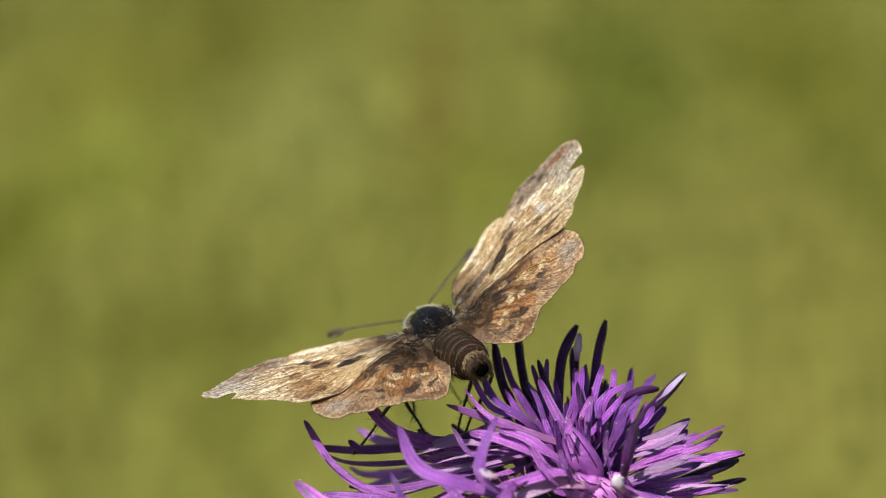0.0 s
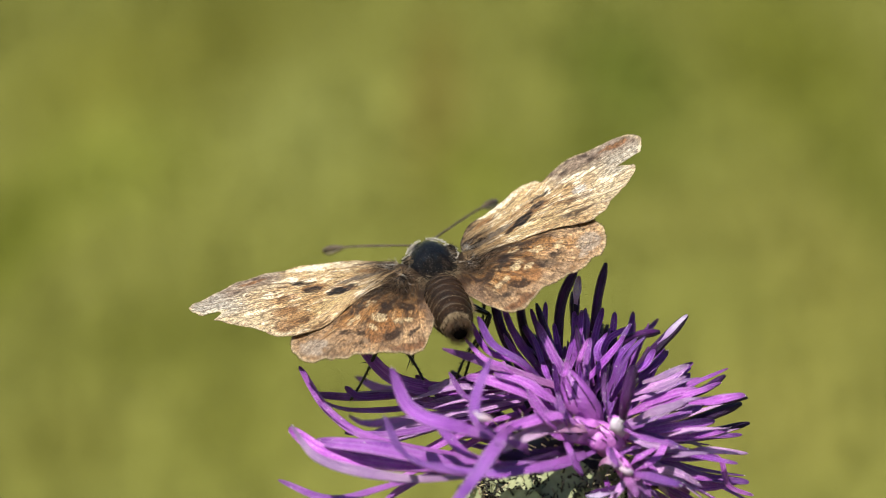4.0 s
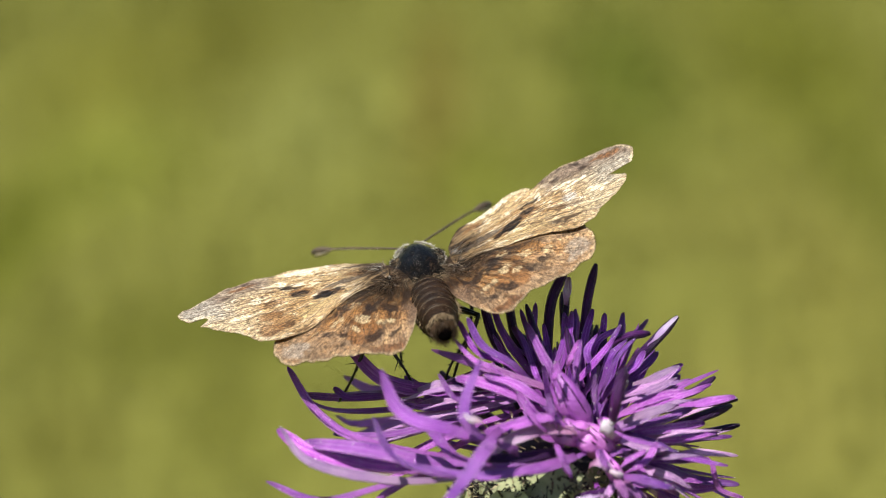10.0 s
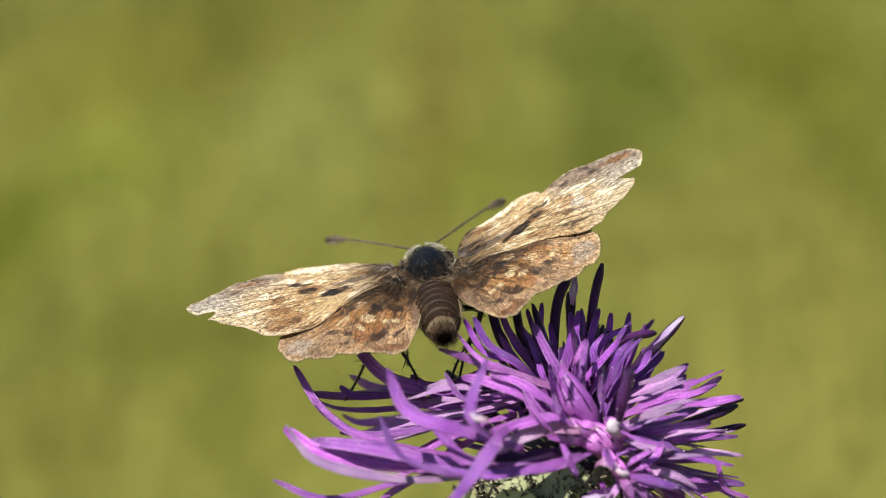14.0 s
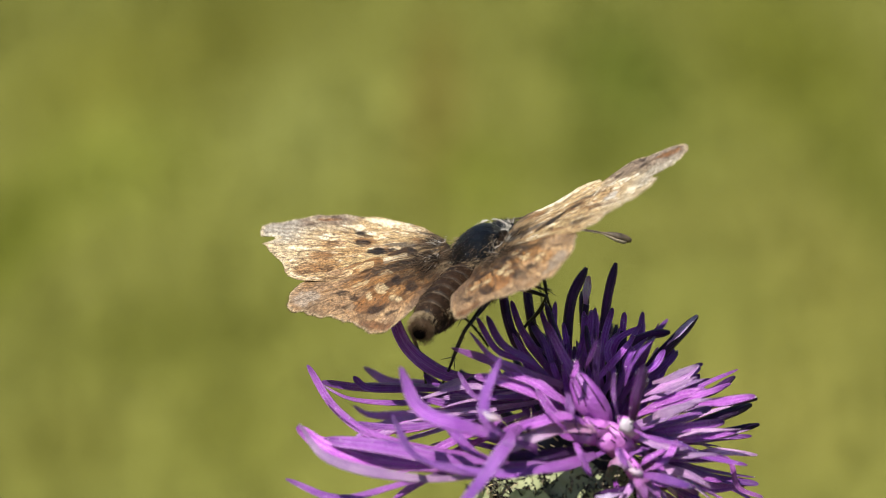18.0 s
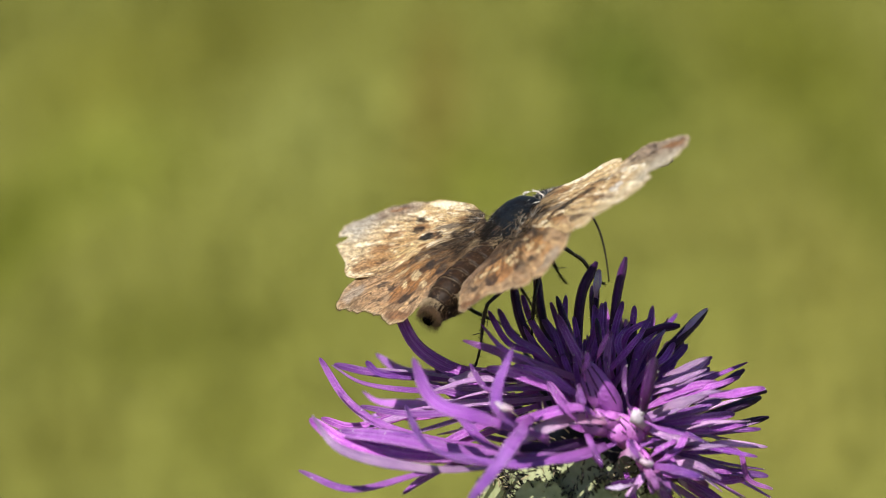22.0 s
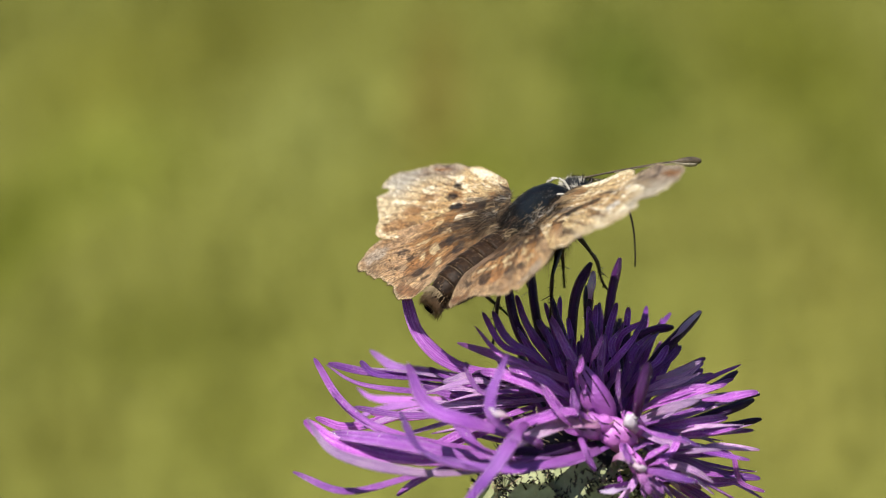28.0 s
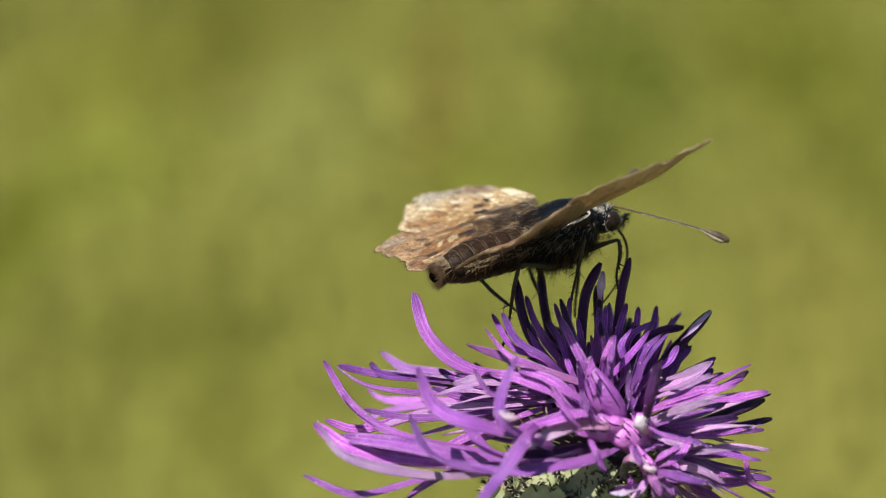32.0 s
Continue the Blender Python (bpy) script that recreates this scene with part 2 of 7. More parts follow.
# ---- building helpers ----
def mesh_of(name, verts, faces, material, smooth=True, scale=MM):
    me = bpy.data.meshes.new(name)
    me.from_pydata([tuple(c * scale for c in v) for v in verts], [], faces)
    me.materials.append(material)
    if smooth:
        me.polygons.foreach_set("use_smooth", [True] * len(me.polygons))
    me.update()
    return me


def part(name, me, parent, label="", kind=""):
    """Links a mesh as one object under a thing or a part."""
    ob = new(name, me)
    ob.parent = parent
    return tagged(ob, label, kind=kind)


def along(points, n):
    """A smooth curve through control points (Bezier)."""
    pts = [Vector(p) for p in points]
    out = []
    for i in range(n):
        s = i / (n - 1)
        q = pts
        while len(q) > 1:
            q = [a.lerp(b, s) for a, b in zip(q, q[1:])]
        out.append(q[0])
    return out


def through_points(points, n):
    """A smooth curve that passes through all its points."""
    p = [Vector(q) for q in points]
    p = [2 * p[0] - p[1]] + p + [2 * p[-1] - p[-2]]
    out = []
    for i in range(n):
        f = i / (n - 1) * (len(p) - 3)
        k = min(int(f), len(p) - 4)
        s = f - k
        a, b, c, d = p[k:k + 4]
        out.append(0.5 * (2 * b + (c - a) * s + (2 * a - 5 * b + 4 * c - d) * s * s + (3 * b - a - 3 * c + d) * s ** 3))
    return out


def tube(points, radii, sides=8, flat=1.0, close=True):
    """Vertices and faces of a tube along points, with a radius at each."""
    verts, faces = [], []
    side = None
    for i, p in enumerate(points):
        t = (points[min(i + 1, len(points) - 1)] - points[max(i - 1, 0)]).normalized()
        if side is None:
            side = t.orthogonal().normalized()
        side = (side - t * side.dot(t)).normalized()
        up = t.cross(side)
        for k in range(sides):
            a = 2 * math.pi * k / sides
            verts.append(p + (side * math.cos(a) + up * math.sin(a) * flat) * radii[i])
    for i in range(len(points) - 1):
        for k in range(sides):
            a, b = i * sides + k, i * sides + (k + 1) % sides
            faces.append((a, b, b + sides, a + sides))
    if close:
        faces.append(tuple(reversed(range(sides))))
        faces.append(tuple(range((len(points) - 1) * sides, len(points) * sides)))
    return verts, faces


def hairs(rng, roots, length, thick, bend=0.3):
    """Tapered bristles: roots are (place, direction) pairs."""
    verts, faces = [], []
    for p, d in roots:
        d = (Vector(d).normalized() + Vector((rng.uniform(-1, 1), rng.uniform(-1, 1), rng.uniform(-1, 1))) * 0.35).normalized()
        size = length * rng.uniform(0.5, 1.2)
        droop = Vector((rng.uniform(-1, 1), rng.uniform(-1, 1), rng.uniform(-1, 0.3))) * bend * size
        a, b = d.orthogonal().normalized(), d.cross(d.orthogonal()).normalized()
        n = len(verts)
        mid, tip = p + d * size * 0.5 + droop * 0.25, p + d * size + droop
        for c, r in ((Vector(p), thick), (mid, thick * 0.75)):
            for k in range(3):
                w = 2.094 * k
                verts.append(c + (a * math.cos(w) + b * math.sin(w)) * r)
        verts.append(tip)
        for k in range(3):
            m = (k + 1) % 3
            faces += [(n + k, n + m, n + 3 + m, n + 3 + k), (n + 3 + k, n + 3 + m, n + 6)]
    return verts, faces


# ---- ground and meadow ----
def build_meadow():
    verts = [(-600, -600, 0), (600, -600, 0), (600, 600, 0), (-600, 600, 0)]
    ground = new("ground", mesh_of("ground", verts, [(0, 1, 2, 3)], TURF, False, 1.0))
    tagged(ground, "sunlit olive-green meadow turf with drier brownish drifts", "meadow", kind="structure")
    rng = np.random.default_rng(3)
    count = 200000
    a, far = np.arange(count) * 2.399963 + rng.uniform(-0.3, 0.3, count) / np.sqrt(np.arange(count) + 1), 2.8 * ((np.arange(count) + 0.5) / count) ** 0.5
    far = np.where(far > 2.2, far + (far - 2.2) ** 2 * rng.uniform(0, 8, count), far)
    x, y = far * np.cos(a), 1.3 + far * np.sin(a)
    tall, lean, turn, w = rng.uniform(0.015, 0.045, count), rng.uniform(0.3, 1.2, count), rng.uniform(0, 2 * math.pi, count), rng.uniform(0.0009, 0.0018, count)
    dx, dy = np.cos(turn), np.sin(turn)
    verts = np.zeros((count, 8, 3))
    for i, (s, k) in enumerate(((0.0, 1.0), (0.5, 0.85), (0.85, 0.45), (1.0, 0.05))):
        cx, cy, cz = x + dx * lean * tall * s * s, y + dy * lean * tall * s * s, tall * s * (1 - 0.25 * lean * s)
        verts[:, 2 * i] = np.c_[cx - dy * w * k, cy + dx * w * k, cz]
        verts[:, 2 * i + 1] = np.c_[cx + dy * w * k, cy - dx * w * k, cz]
    quads = (np.arange(count)[:, None, None] * 8 + np.array(((0, 1, 3, 2), (2, 3, 5, 4), (4, 5, 7, 6)))[None]).reshape(-1, 4)
    me = bpy.data.meshes.new("meadow_grass")
    me.vertices.add(count * 8)
    me.vertices.foreach_set("co", verts.astype(np.float32).ravel())
    me.loops.add(quads.size)
    me.loops.foreach_set("vertex_index", quads.astype(np.int32).ravel())
    me.polygons.add(len(quads))
    me.polygons.foreach_set("loop_start", np.arange(0, quads.size, 4, dtype=np.int32))
    me.materials.append(BLADE)
    me.update(calc_edges=True)
    grass = new("meadow_grass", me)
    tagged(grass, "blurred sunlit meadow grass, olive green to straw", "grass", kind="stuff")


build_meadow()

# ---- the flower ----
CENTRE = Vector((8.783, 0.000, -10.675))
FLOWER_ROWS = [
    (0, -0.704, 0.608, -3.985, -1.71, -0.47, 0.64),
    (0.5, -1.031, -0.418, -1.738, -1.54, -0.93, -0.08),
    (1, -0.909, -0.51, -0.735, -1.31, -0.97, -0.34),
    (1.5, -0.871, -0.322, -0.562, -1.13, -0.91, -0.29),
    (2, -0.83, -0.067, -0.473, -1.07, -0.97, -0.3),
    (2.5, -0.823, -0.099, -0.418, -1.09, -1, -0.31),
    (3, -0.866, -0.82, -0.26, -1.16, -0.89, -0.33),
    (3.5, -0.794, -1.6, -0.209, -1.22, -0.93, -0.35),
    (5.5, -1.181, -2.126, -0.399, -1.2, -1.01, -0.38),
    (6, -1.216, -2.222, -0.449, -1.12, -1.07, -0.34),
    (6.5, -1.218, -2.099, -0.416, -1.08, -1.02, -0.31),
    (7, -1.112, -2.022, -0.393, -1.1, -0.93, -0.33),
    (7.5, -1.032, -1.938, -0.426, -1.17, -0.91, -0.31),
    (8, -1.226, -1.957, -0.448, -1.19, -0.93, -0.27),
    (8.5, -1.367, -1.934, -0.468, -1.13, -0.95, -0.23),
    (9, -1.458, -1.95, -0.445, -1.07, -0.96, -0.21),
    (9.5, -1.551, -2.232, -0.413, -0.98, -0.93, -0.12),
    (10, -1.529, -2.525, -0.351, -0.94, -0.78, 0.07),
    (10.5, -1.472, -2.483, -0.351, -0.88, -0.52, 0.23),
    (11, -1.428, -2.312, -0.368, -0.84, -0.28, 0.32),
    (11.5, -1.366, -2.236, -0.317, -0.75, -0.16, 0.3),
    (12, -1.22, -2.362, -0.298, -0.74, -0.21, 0.23),
    (12.5, -1.17, -2.657, -0.282, -0.76, -0.38, 0.16),
    (13, -1.148, -2.7, -0.329, -0.87, -0.61, 0.05),
    (13.5, -1.111, -2.504, -0.347, -0.91, -0.63, 0.02),
    (14, -1.153, -2.394, -0.326, -0.96, -0.61, -0.01),
    (14.5, -1.222, -2.578, -0.32, -0.95, -0.59, -0.11),
    (16.5, -0.669, -2.743, -0.324, -1.14, -0.71, -0.32),
    (17, -0.543, -2.507, -0.385, -1.3, -0.67, -0.43),
    (17.5, -0.626, -2.352, -0.375, -1.33, -0.67, -0.43),
    (18, -0.324, -2.522, -0.283, -1.18, -0.63, -0.41),
    (18.5, 0.143, -2.378, -0.247, -1.11, -0.57, -0.36),
    (19, 0.426, -2.022, -0.187, -1.31, -0.37, -0.29),
    (19.5, 0.621, -1.714, -0.258, -1.56, -0.47, -0.23),
    (20, 0.693, -1.334, -0.07, -1.72, -0.53, -0.2),
    (20.5, 0.478, -1.786, 0.053, -1.63, -0.56, -0.2),
    (21, 0.383, -2.409, 0.1, -1.63, -0.59, -0.28),
    (21.5, 0.452, -1.994, 0.13, -1.64, -0.66, -0.31),
    (22, 0.387, -1.68, 0.11, -1.66, -0.65, -0.37),
    (22.5, 0.384, -1.914, -0.064, -1.66, -0.61, -0.37),
    (23, 0.27, -2.062, -0.196, -1.71, -0.76, -0.33),
    (23.5, 0.092, -2.022, -0.251, -1.6, -0.76, -0.26),
    (24, 0.186, -2.056, -0.184, -1.56, -0.76, -0.3),
    (24.5, 0.292, -2.137, -0.164, -1.64, -0.64, -0.33),
    (25, 0.446, -1.581, -0.251, -1.88, -0.61, -0.2),
    (25.5, 0.527, -1.603, -0.362, -1.53, -0.56, -0.05),
    (27.5, 0.519, -2.109, -0.322, -0.83, -0.45, 0.02),
    (28, 0, -1.193, 0, -0.18, -0.31, -0.12),
    (28.5, 0.979, -0.743, -0.023, -0.05, -0.08, -0.27),
    (29, 0.915, -1.244, 0.123, -0.08, -0.01, -0.36),
    (29.5, 0.811, -0.786, 0.022, -0.03, 0.3, -0.29),
    (30, 0.94, -0.002, -0.014, -0.01, 0.03, -0.22),
    (30.5, 1.287, -0.286, 0.08, 0.05, -0.39, -0.29),
    (30.6, 1.151, -0.456, 0.084, 0.06, -0.5, -0.32),
    (31, 0.607, -1.135, 0.101, 0.09, -0.95, -0.46),
    (31.5, 0.542, -1.453, -0.01, 0.16, -0.91, -0.56),
    (32, 0.635, -1.399, -0.037, 0.2, -0.66, -0.52),
]


def turned(yaw, pitch, roll):
    return pose(0, 0, 0, 0, 0, yaw) @ pose(0, 0, 0, pitch) @ pose(0, 0, 0, 0, roll)


def flower_pose(row):
    t, x, y, z, pitch, roll, yaw = row
    return VIEW @ Matrix.Translation((CENTRE + Vector((x, y, z))) * MM) @ turned(yaw, pitch, roll)


flower = tagged(new("knapweed_flower"), "purple knapweed head in full bloom on a green stem", "flower")
flower_rng = random.Random(11)


SECTION = ((-1.0, 0.0), (-0.72, 0.17), (-0.42, 0.06), (-0.14, 0.20), (0.14, 0.20), (0.42, 0.06), (0.72, 0.17), (1.0, 0.0), (0.6, -0.16), (0.2, -0.10), (-0.2, -0.10), (-0.6, -0.16))


def strap(points, width, rng, blunt=False, facing=(0.0, -0.75, 0.65), n=20):
    """A petal lobe: a troughed, ridged, tapering strap with thickness."""
    fine = through_points(points, 61)
    face = (Vector(facing) + Vector((rng.uniform(-0.5, 0.5), rng.uniform(-0.3, 0.3), rng.uniform(-0.4, 0.4)))).normalized()
    verts, faces, uvs = [], [], []
    wave, phase = rng.uniform(0.03, 0.10), rng.uniform(0, 6)
    trough, twist = rng.uniform(0.2, 0.7), rng.uniform(-0.5, 0.5)
    for i in range(n):
        s = 1 - (1 - i / (n - 1)) ** 1.5
        f = s * 60
        a = min(59, int(f))
        p = fine[a].lerp(fine[a + 1], f - a)
        t = (fine[min(a + 2, 60)] - fine[max(a - 1, 0)]).normalized()
        out = (face - t * face.dot(t)).normalized()
        side = t.cross(out)
        turn = twist * s
        side, out = side * math.cos(turn) + out * math.sin(turn), out * math.cos(turn) - side * math.sin(turn)
        grow = 0.5 + 0.5 * min(1.0, s / 0.5) ** 1.2
        fade = max(0.0, (s - 0.5) / 0.5)
        w = width * 0.5 * grow * (max(0.0, 1 - fade ** (9 if blunt else 5)) ** 0.5 * (1 - (0.25 if blunt else 0.5) * fade) + 0.03) * (1 + wave * math.sin(phase + 9 * s))
        for a, b in SECTION:
            lift = trough * (1 - a * a) * -0.6
            verts.append(p + side * a * w + out * (b * 1.1 + lift) * w * 0.85)
            uvs.append((0.5 + 0.5 * a if b >= 0 else 0.5 - 0.5 * a, s))
    m = len(SECTION)
    for i in range(n - 1):
        for k in range(m):
            a, b = i * m + k, i * m + (k + 1) % m
            faces.append((a, b, b + m, a + m))
    faces += [tuple(reversed(range(m))), tuple(range((n - 1) * m, n * m))]
    return verts, faces, uvs


def petal_mesh(kind, width, points, rng):
    if kind == "dark":
        line = through_points(points, 14)
        radii = [width * 0.5 * (0.6 + 0.4 * min(1, i / 6)) * (1 if i < 12 else (0.82 if i == 12 else 0.4)) for i in range(14)]
        verts, faces = tube(line, radii, 10, 0.85)
        uvs = [(k % 10 / 10, k // 10 / 13) for k in range(len(verts))]
    elif kind in ("bud", "lump"):
        line = through_points(points, 16)
        radii = [width * 0.5 * max(0.06, math.sin(math.pi * (0.12 + 0.86 * (i / 15) ** (1.25 if kind == "bud" else 0.9))) ** 0.6) for i in range(16)]
        verts, faces = tube(line, radii, 16)
        for k in range(len(verts)):
            verts[k] = line[k // 16] + (verts[k] - line[k // 16]) * (1 + 0.03 * math.cos(5 * k * math.pi / 8 + width) + 0.08 * noise.noise(verts[k] * 1.3))
        uvs = [(k % 16 / 16, k // 16 / 15) for k in range(len(verts))]
    elif kind == "pollen":
        verts, faces = tube(through_points(points, 12), [width * 0.5 * max(0.1, math.sin(math.pi * (0.1 + 0.85 * i / 11))) ** 0.5 for i in range(12)], 14)
        verts = [v + Vector((noise.noise(v * 2.2), noise.noise(v * 2.2 + Vector((5, 0, 0))), noise.noise(v * 2.2 + Vector((0, 5, 0))))) * width * 0.3 for v in verts]
        uvs = [(k % 14 / 14, k // 14 / 11) for k in range(len(verts))]
    else:
        verts, faces, uvs = strap(points, width, rng, kind in ("dim", "tip", "pink", "violet") and rng.random() < 0.75)
    me = mesh_of("petal", verts, faces, PETAL[kind])
    layer = me.uv_layers.new(name="UVMap")
    layer.data.foreach_set("uv", [c for loop in me.loops for c in uvs[loop.vertex_index]])
    return me


NAMES = {"pollen": ("pollen_clump", "whitish pollen clump"), "dark": ("anther_tube", "blackish purple anther tube"), "tip": ("pollen_tip", "pale lilac tip with sunlight in its colour"), "pink": ("floret_tube", "pink swollen floret tube"),
         "bud": ("floret_bud", "pink closed floret bud"), "lump": ("floret_tube", "swollen pale pink floret tube"),
         "pinkpale": ("floret_tube", "pale pink floret tube"), "palest": ("petal", "whitish sunlit petal lobe")}


LEANERS = []


def petal(kind, width, *points, lean=False):
    name, label = NAMES.get(kind, ("petal", ""))
    ob = part(name, petal_mesh(kind, width, points, flower_rng), flower, label)
    if lean:
        LEANERS.append(ob)
    if kind in ("bud", "lump"):
        line = through_points(points, 12)
        for side in (-0.45, 0.35):
            seam = []
            for i, p in enumerate(line[1:-1]):
                s = (i + 1) / 11
                w = width * 0.5 * math.sin(math.pi * (0.12 + 0.86 * s ** (1.25 if kind == "bud" else 0.9))) ** 0.6
                seam.append(p + Vector((side * w, -math.sqrt(1 - side * side) * w * 1.02, 0.1 * w)))
            part("seam", mesh_of("seam", *tube(seam, [0.05] * len(seam), 5), PETAL["dark"]), ob, "dark seam line")
    return ob


petal("violet", 0.64, (-4.8, -4.0, -1.8), (-11.5, -5.0, -0.6), (-14.8, -3.0, 1.2), (-16.8, -1.0, 4.0))
petal("violet", 0.50, (-6.1, -4.0, -1.6), (-11.0, -5.0, -0.6), (-13.8, -4.0, 0.5), (-15.6, -3.0, 2.0))
petal("violet", 0.71, (-3.6, 0.0, 2.0), (-9.6, 0.0, 1.8), (-13.9, 0.0, 2.3), (-16.2, 1.0, 3.5), lean=True)
petal("violet", 0.61, (-3.5, 2.0, 2.5), (-9.3, 2.0, 2.6), (-13.3, 2.0, 2.9), (-16.1, 2.0, 3.5), lean=True)
petal("dim", 0.50, (-8.2, 1.0, 2.4), (-11.1, 1.0, 2.7), (-13.1, 1.0, 2.9), (-14.0, 1.0, 3.7), lean=True)
petal("far", 0.86, (-4.5, 6.0, 1.8), (-8.9, 8.0, 2.4), (-11.8, 9.0, 2.8), (-13.7, 10.0, 4.0), lean=True)
petal("far", 0.86, (-5.2, 6.0, 1.0), (-10.4, 8.0, 0.5), (-13.5, 9.0, 0.0), (-14.9, 9.0, -1.0), lean=True)
petal("far", 0.71, (-6.0, 6.0, 1.0), (-11.2, 9.0, 0.7), (-13.5, 10.0, 0.8), (-14.6, 10.0, 1.5), lean=True)
petal("violet", 0.61, (-4.6, 1.0, 1.5), (-10.4, 0.0, 0.6), (-14.5, 0.0, -0.4), (-16.8, 0.0, 0.2), lean=True)
petal("pale", 0.54, (-3.6, 0.0, 1.4), (-8.2, -1.0, 1.0), (-11.8, -1.0, 0.3), (-13.9, -1.0, -0.4), lean=True)
petal("violet", 0.54, (-3.2, 1.0, 1.7), (-7.1, 0.0, 0.9), (-10.7, 0.0, 0.2), (-13.4, 1.0, 0.4), lean=True)
petal("pale", 0.54, (-2.9, -1.0, 1.5), (-7.5, -2.0, 0.3), (-9.6, -2.0, -0.3), (-12.4, -2.0, -1.1))
petal("violet", 0.64, (-3.3, -2.0, 0.9), (-6.1, -2.0, -0.0), (-8.6, -2.0, -1.1), (-10.3, -1.0, -2.1))
petal("palest", 0.62, (-4.2, -6.0, -2.4), (-9.6, -8.6, -2.5), (-14.9, -8.4, -1.4), (-16.9, -7.4, 0.7))
petal("violet", 0.93, (-3.8, -5.0, -2.1), (-9.6, -6.0, -2.1), (-14.7, -6.0, -1.1), (-17.2, -5.0, 0.4))
petal("violet", 1.21, (-3.8, -6.0, -2.0), (-8.2, -7.0, -1.5), (-12.0, -7.0, -0.7), (-15.7, -5.0, -0.4))
petal("violet", 1.07, (-3.8, -6.0, -2.1), (-7.9, -7.0, -1.9), (-12.0, -6.0, -1.6), (-15.1, -5.0, -0.7))
petal("violet", 0.71, (-5.5, -5.0, -1.9), (-10.5, -6.0, -2.9), (-14.6, -6.0, -3.8), (-17.9, -5.0, -2.7))
petal("violet", 0.57, (-6.2, -5.0, -2.1), (-9.1, -5.0, -2.7), (-10.5, -5.0, -3.4), (-11.6, -5.0, -4.2))
petal("near", 0.99, (-1.4, -7.0, -1.7), (-6.3, -10.0, -2.1), (-9.9, -11.0, -1.0), (-11.3, -11.0, 1.4))
petal("near", 1.04, (-2.9, -9.0, -0.7), (-6.6, -11.0, 0.5), (-9.6, -11.0, 1.6), (-10.8, -11.0, 4.1))
petal("near", 0.80, (-2.9, -9.0, -1.0), (-5.6, -12.0, 0.7), (-6.0, -12.0, 2.2), (-5.0, -12.0, 4.7))
petal("near", 0.90, (-3.9, -10.0, 0.6), (-4.8, -12.0, -0.4), (-6.0, -13.0, -2.0), (-7.8, -13.0, -4.2))
petal("near", 0.71, (-4.3, -11.0, 0.5), (-4.5, -12.0, -0.1), (-4.8, -12.0, -0.7), (-5.1, -12.0, -1.6))
petal("near", 0.61, (-4.2, -8.0, -1.8), (-6.6, -9.0, -1.0), (-8.2, -9.0, 0.7), (-10.1, -9.0, 2.3))
petal("near", 0.94, (0.6, -7.0, -1.3), (-2.9, -9.0, -2.0), (-5.6, -10.0, -2.1), (-8.9, -10.0, -1.4))
petal("violet", 0.93, (1.4, -5.0, -1.2), (-1.1, -7.0, -2.0), (-3.9, -8.0, -1.9), (-6.9, -8.0, -1.9))
petal("pink", 0.64, (0.8, -4.0, 2.0), (-2.7, -4.0, 3.2), (-5.5, -4.0, 4.2), (-7.9, -4.0, 5.0))
petal("palest", 0.64, (-1.1, -1.0, 2.7), (-4.7, -2.0, 2.5), (-7.2, -3.0, 2.6), (-9.8, -3.0, 1.9))
petal("palest", 0.50, (-2.6, -2.0, 2.5), (-5.4, -3.0, 2.0), (-7.2, -3.0, 1.7), (-8.6, -3.0, 1.3))
petal("violet", 0.64, (-2.6, -3.0, 2.0), (-5.1, -4.0, 2.0), (-6.5, -5.0, 2.1), (-7.5, -5.0, 3.6))
petal("violet", 0.71, (-0.2, -4.0, 0.5), (-2.7, -5.0, 2.1), (-4.8, -5.0, 3.0), (-6.5, -5.0, 3.3))
petal("violet", 0.79, (0.5, -4.0, 0.8), (-1.7, -5.0, 2.1), (-3.1, -5.0, 3.0), (-4.8, -5.0, 3.5))
petal("pinkpale", 0.93, (0.7, -6.0, 0.1), (-1.4, -7.0, 0.3), (-3.2, -8.0, -0.2), (-5.5, -8.0, -1.3))
petal("dark", 0.93, (0.4, -5.0, -1.2), (-1.1, -6.0, -1.3), (-3.1, -7.0, -1.5), (-5.5, -7.0, -1.3))
petal("violet", 0.79, (0.3, -6.0, 0.3), (-1.1, -7.0, 1.0), (-3.2, -8.0, 0.6), (-4.9, -8.0, 0.1))
petal("bud", 1.50, (1.5, -3.5, -0.4), (1.1, -4.5, 0.9), (0.4, -5.0, 2.1), (-0.6, -5.0, 3.8))
petal("bud", 0.93, (0.5, -4.0, 0.3), (0.0, -5.0, 1.4), (-0.3, -5.0, 2.3), (-0.7, -5.0, 3.1))
petal("lump", 1.36, (2.1, -3.5, -1.5), (1.6, -5.0, -0.8), (1.1, -5.0, -0.5), (0.2, -5.0, 0.0))
petal("lump", 1.21, (1.7, -4.0, -0.6), (1.1, -5.0, -0.0), (0.5, -5.5, 0.2), (0.0, -5.5, 0.8))
petal("lump", 1.29, (2.9, -3.5, -1.3), (2.3, -5.0, -0.7), (1.8, -5.0, -0.1), (1.2, -5.0, 0.5))
petal("lump", 1.07, (0.8, -4.0, -0.7), (0.2, -5.5, -0.3), (-0.3, -5.5, -0.2), (-0.9, -5.5, 0.1))
petal("lump", 1.00, (3.6, -4.0, -3.2), (3.0, -5.5, -2.5), (2.7, -5.5, -2.0), (2.3, -5.5, -1.3))
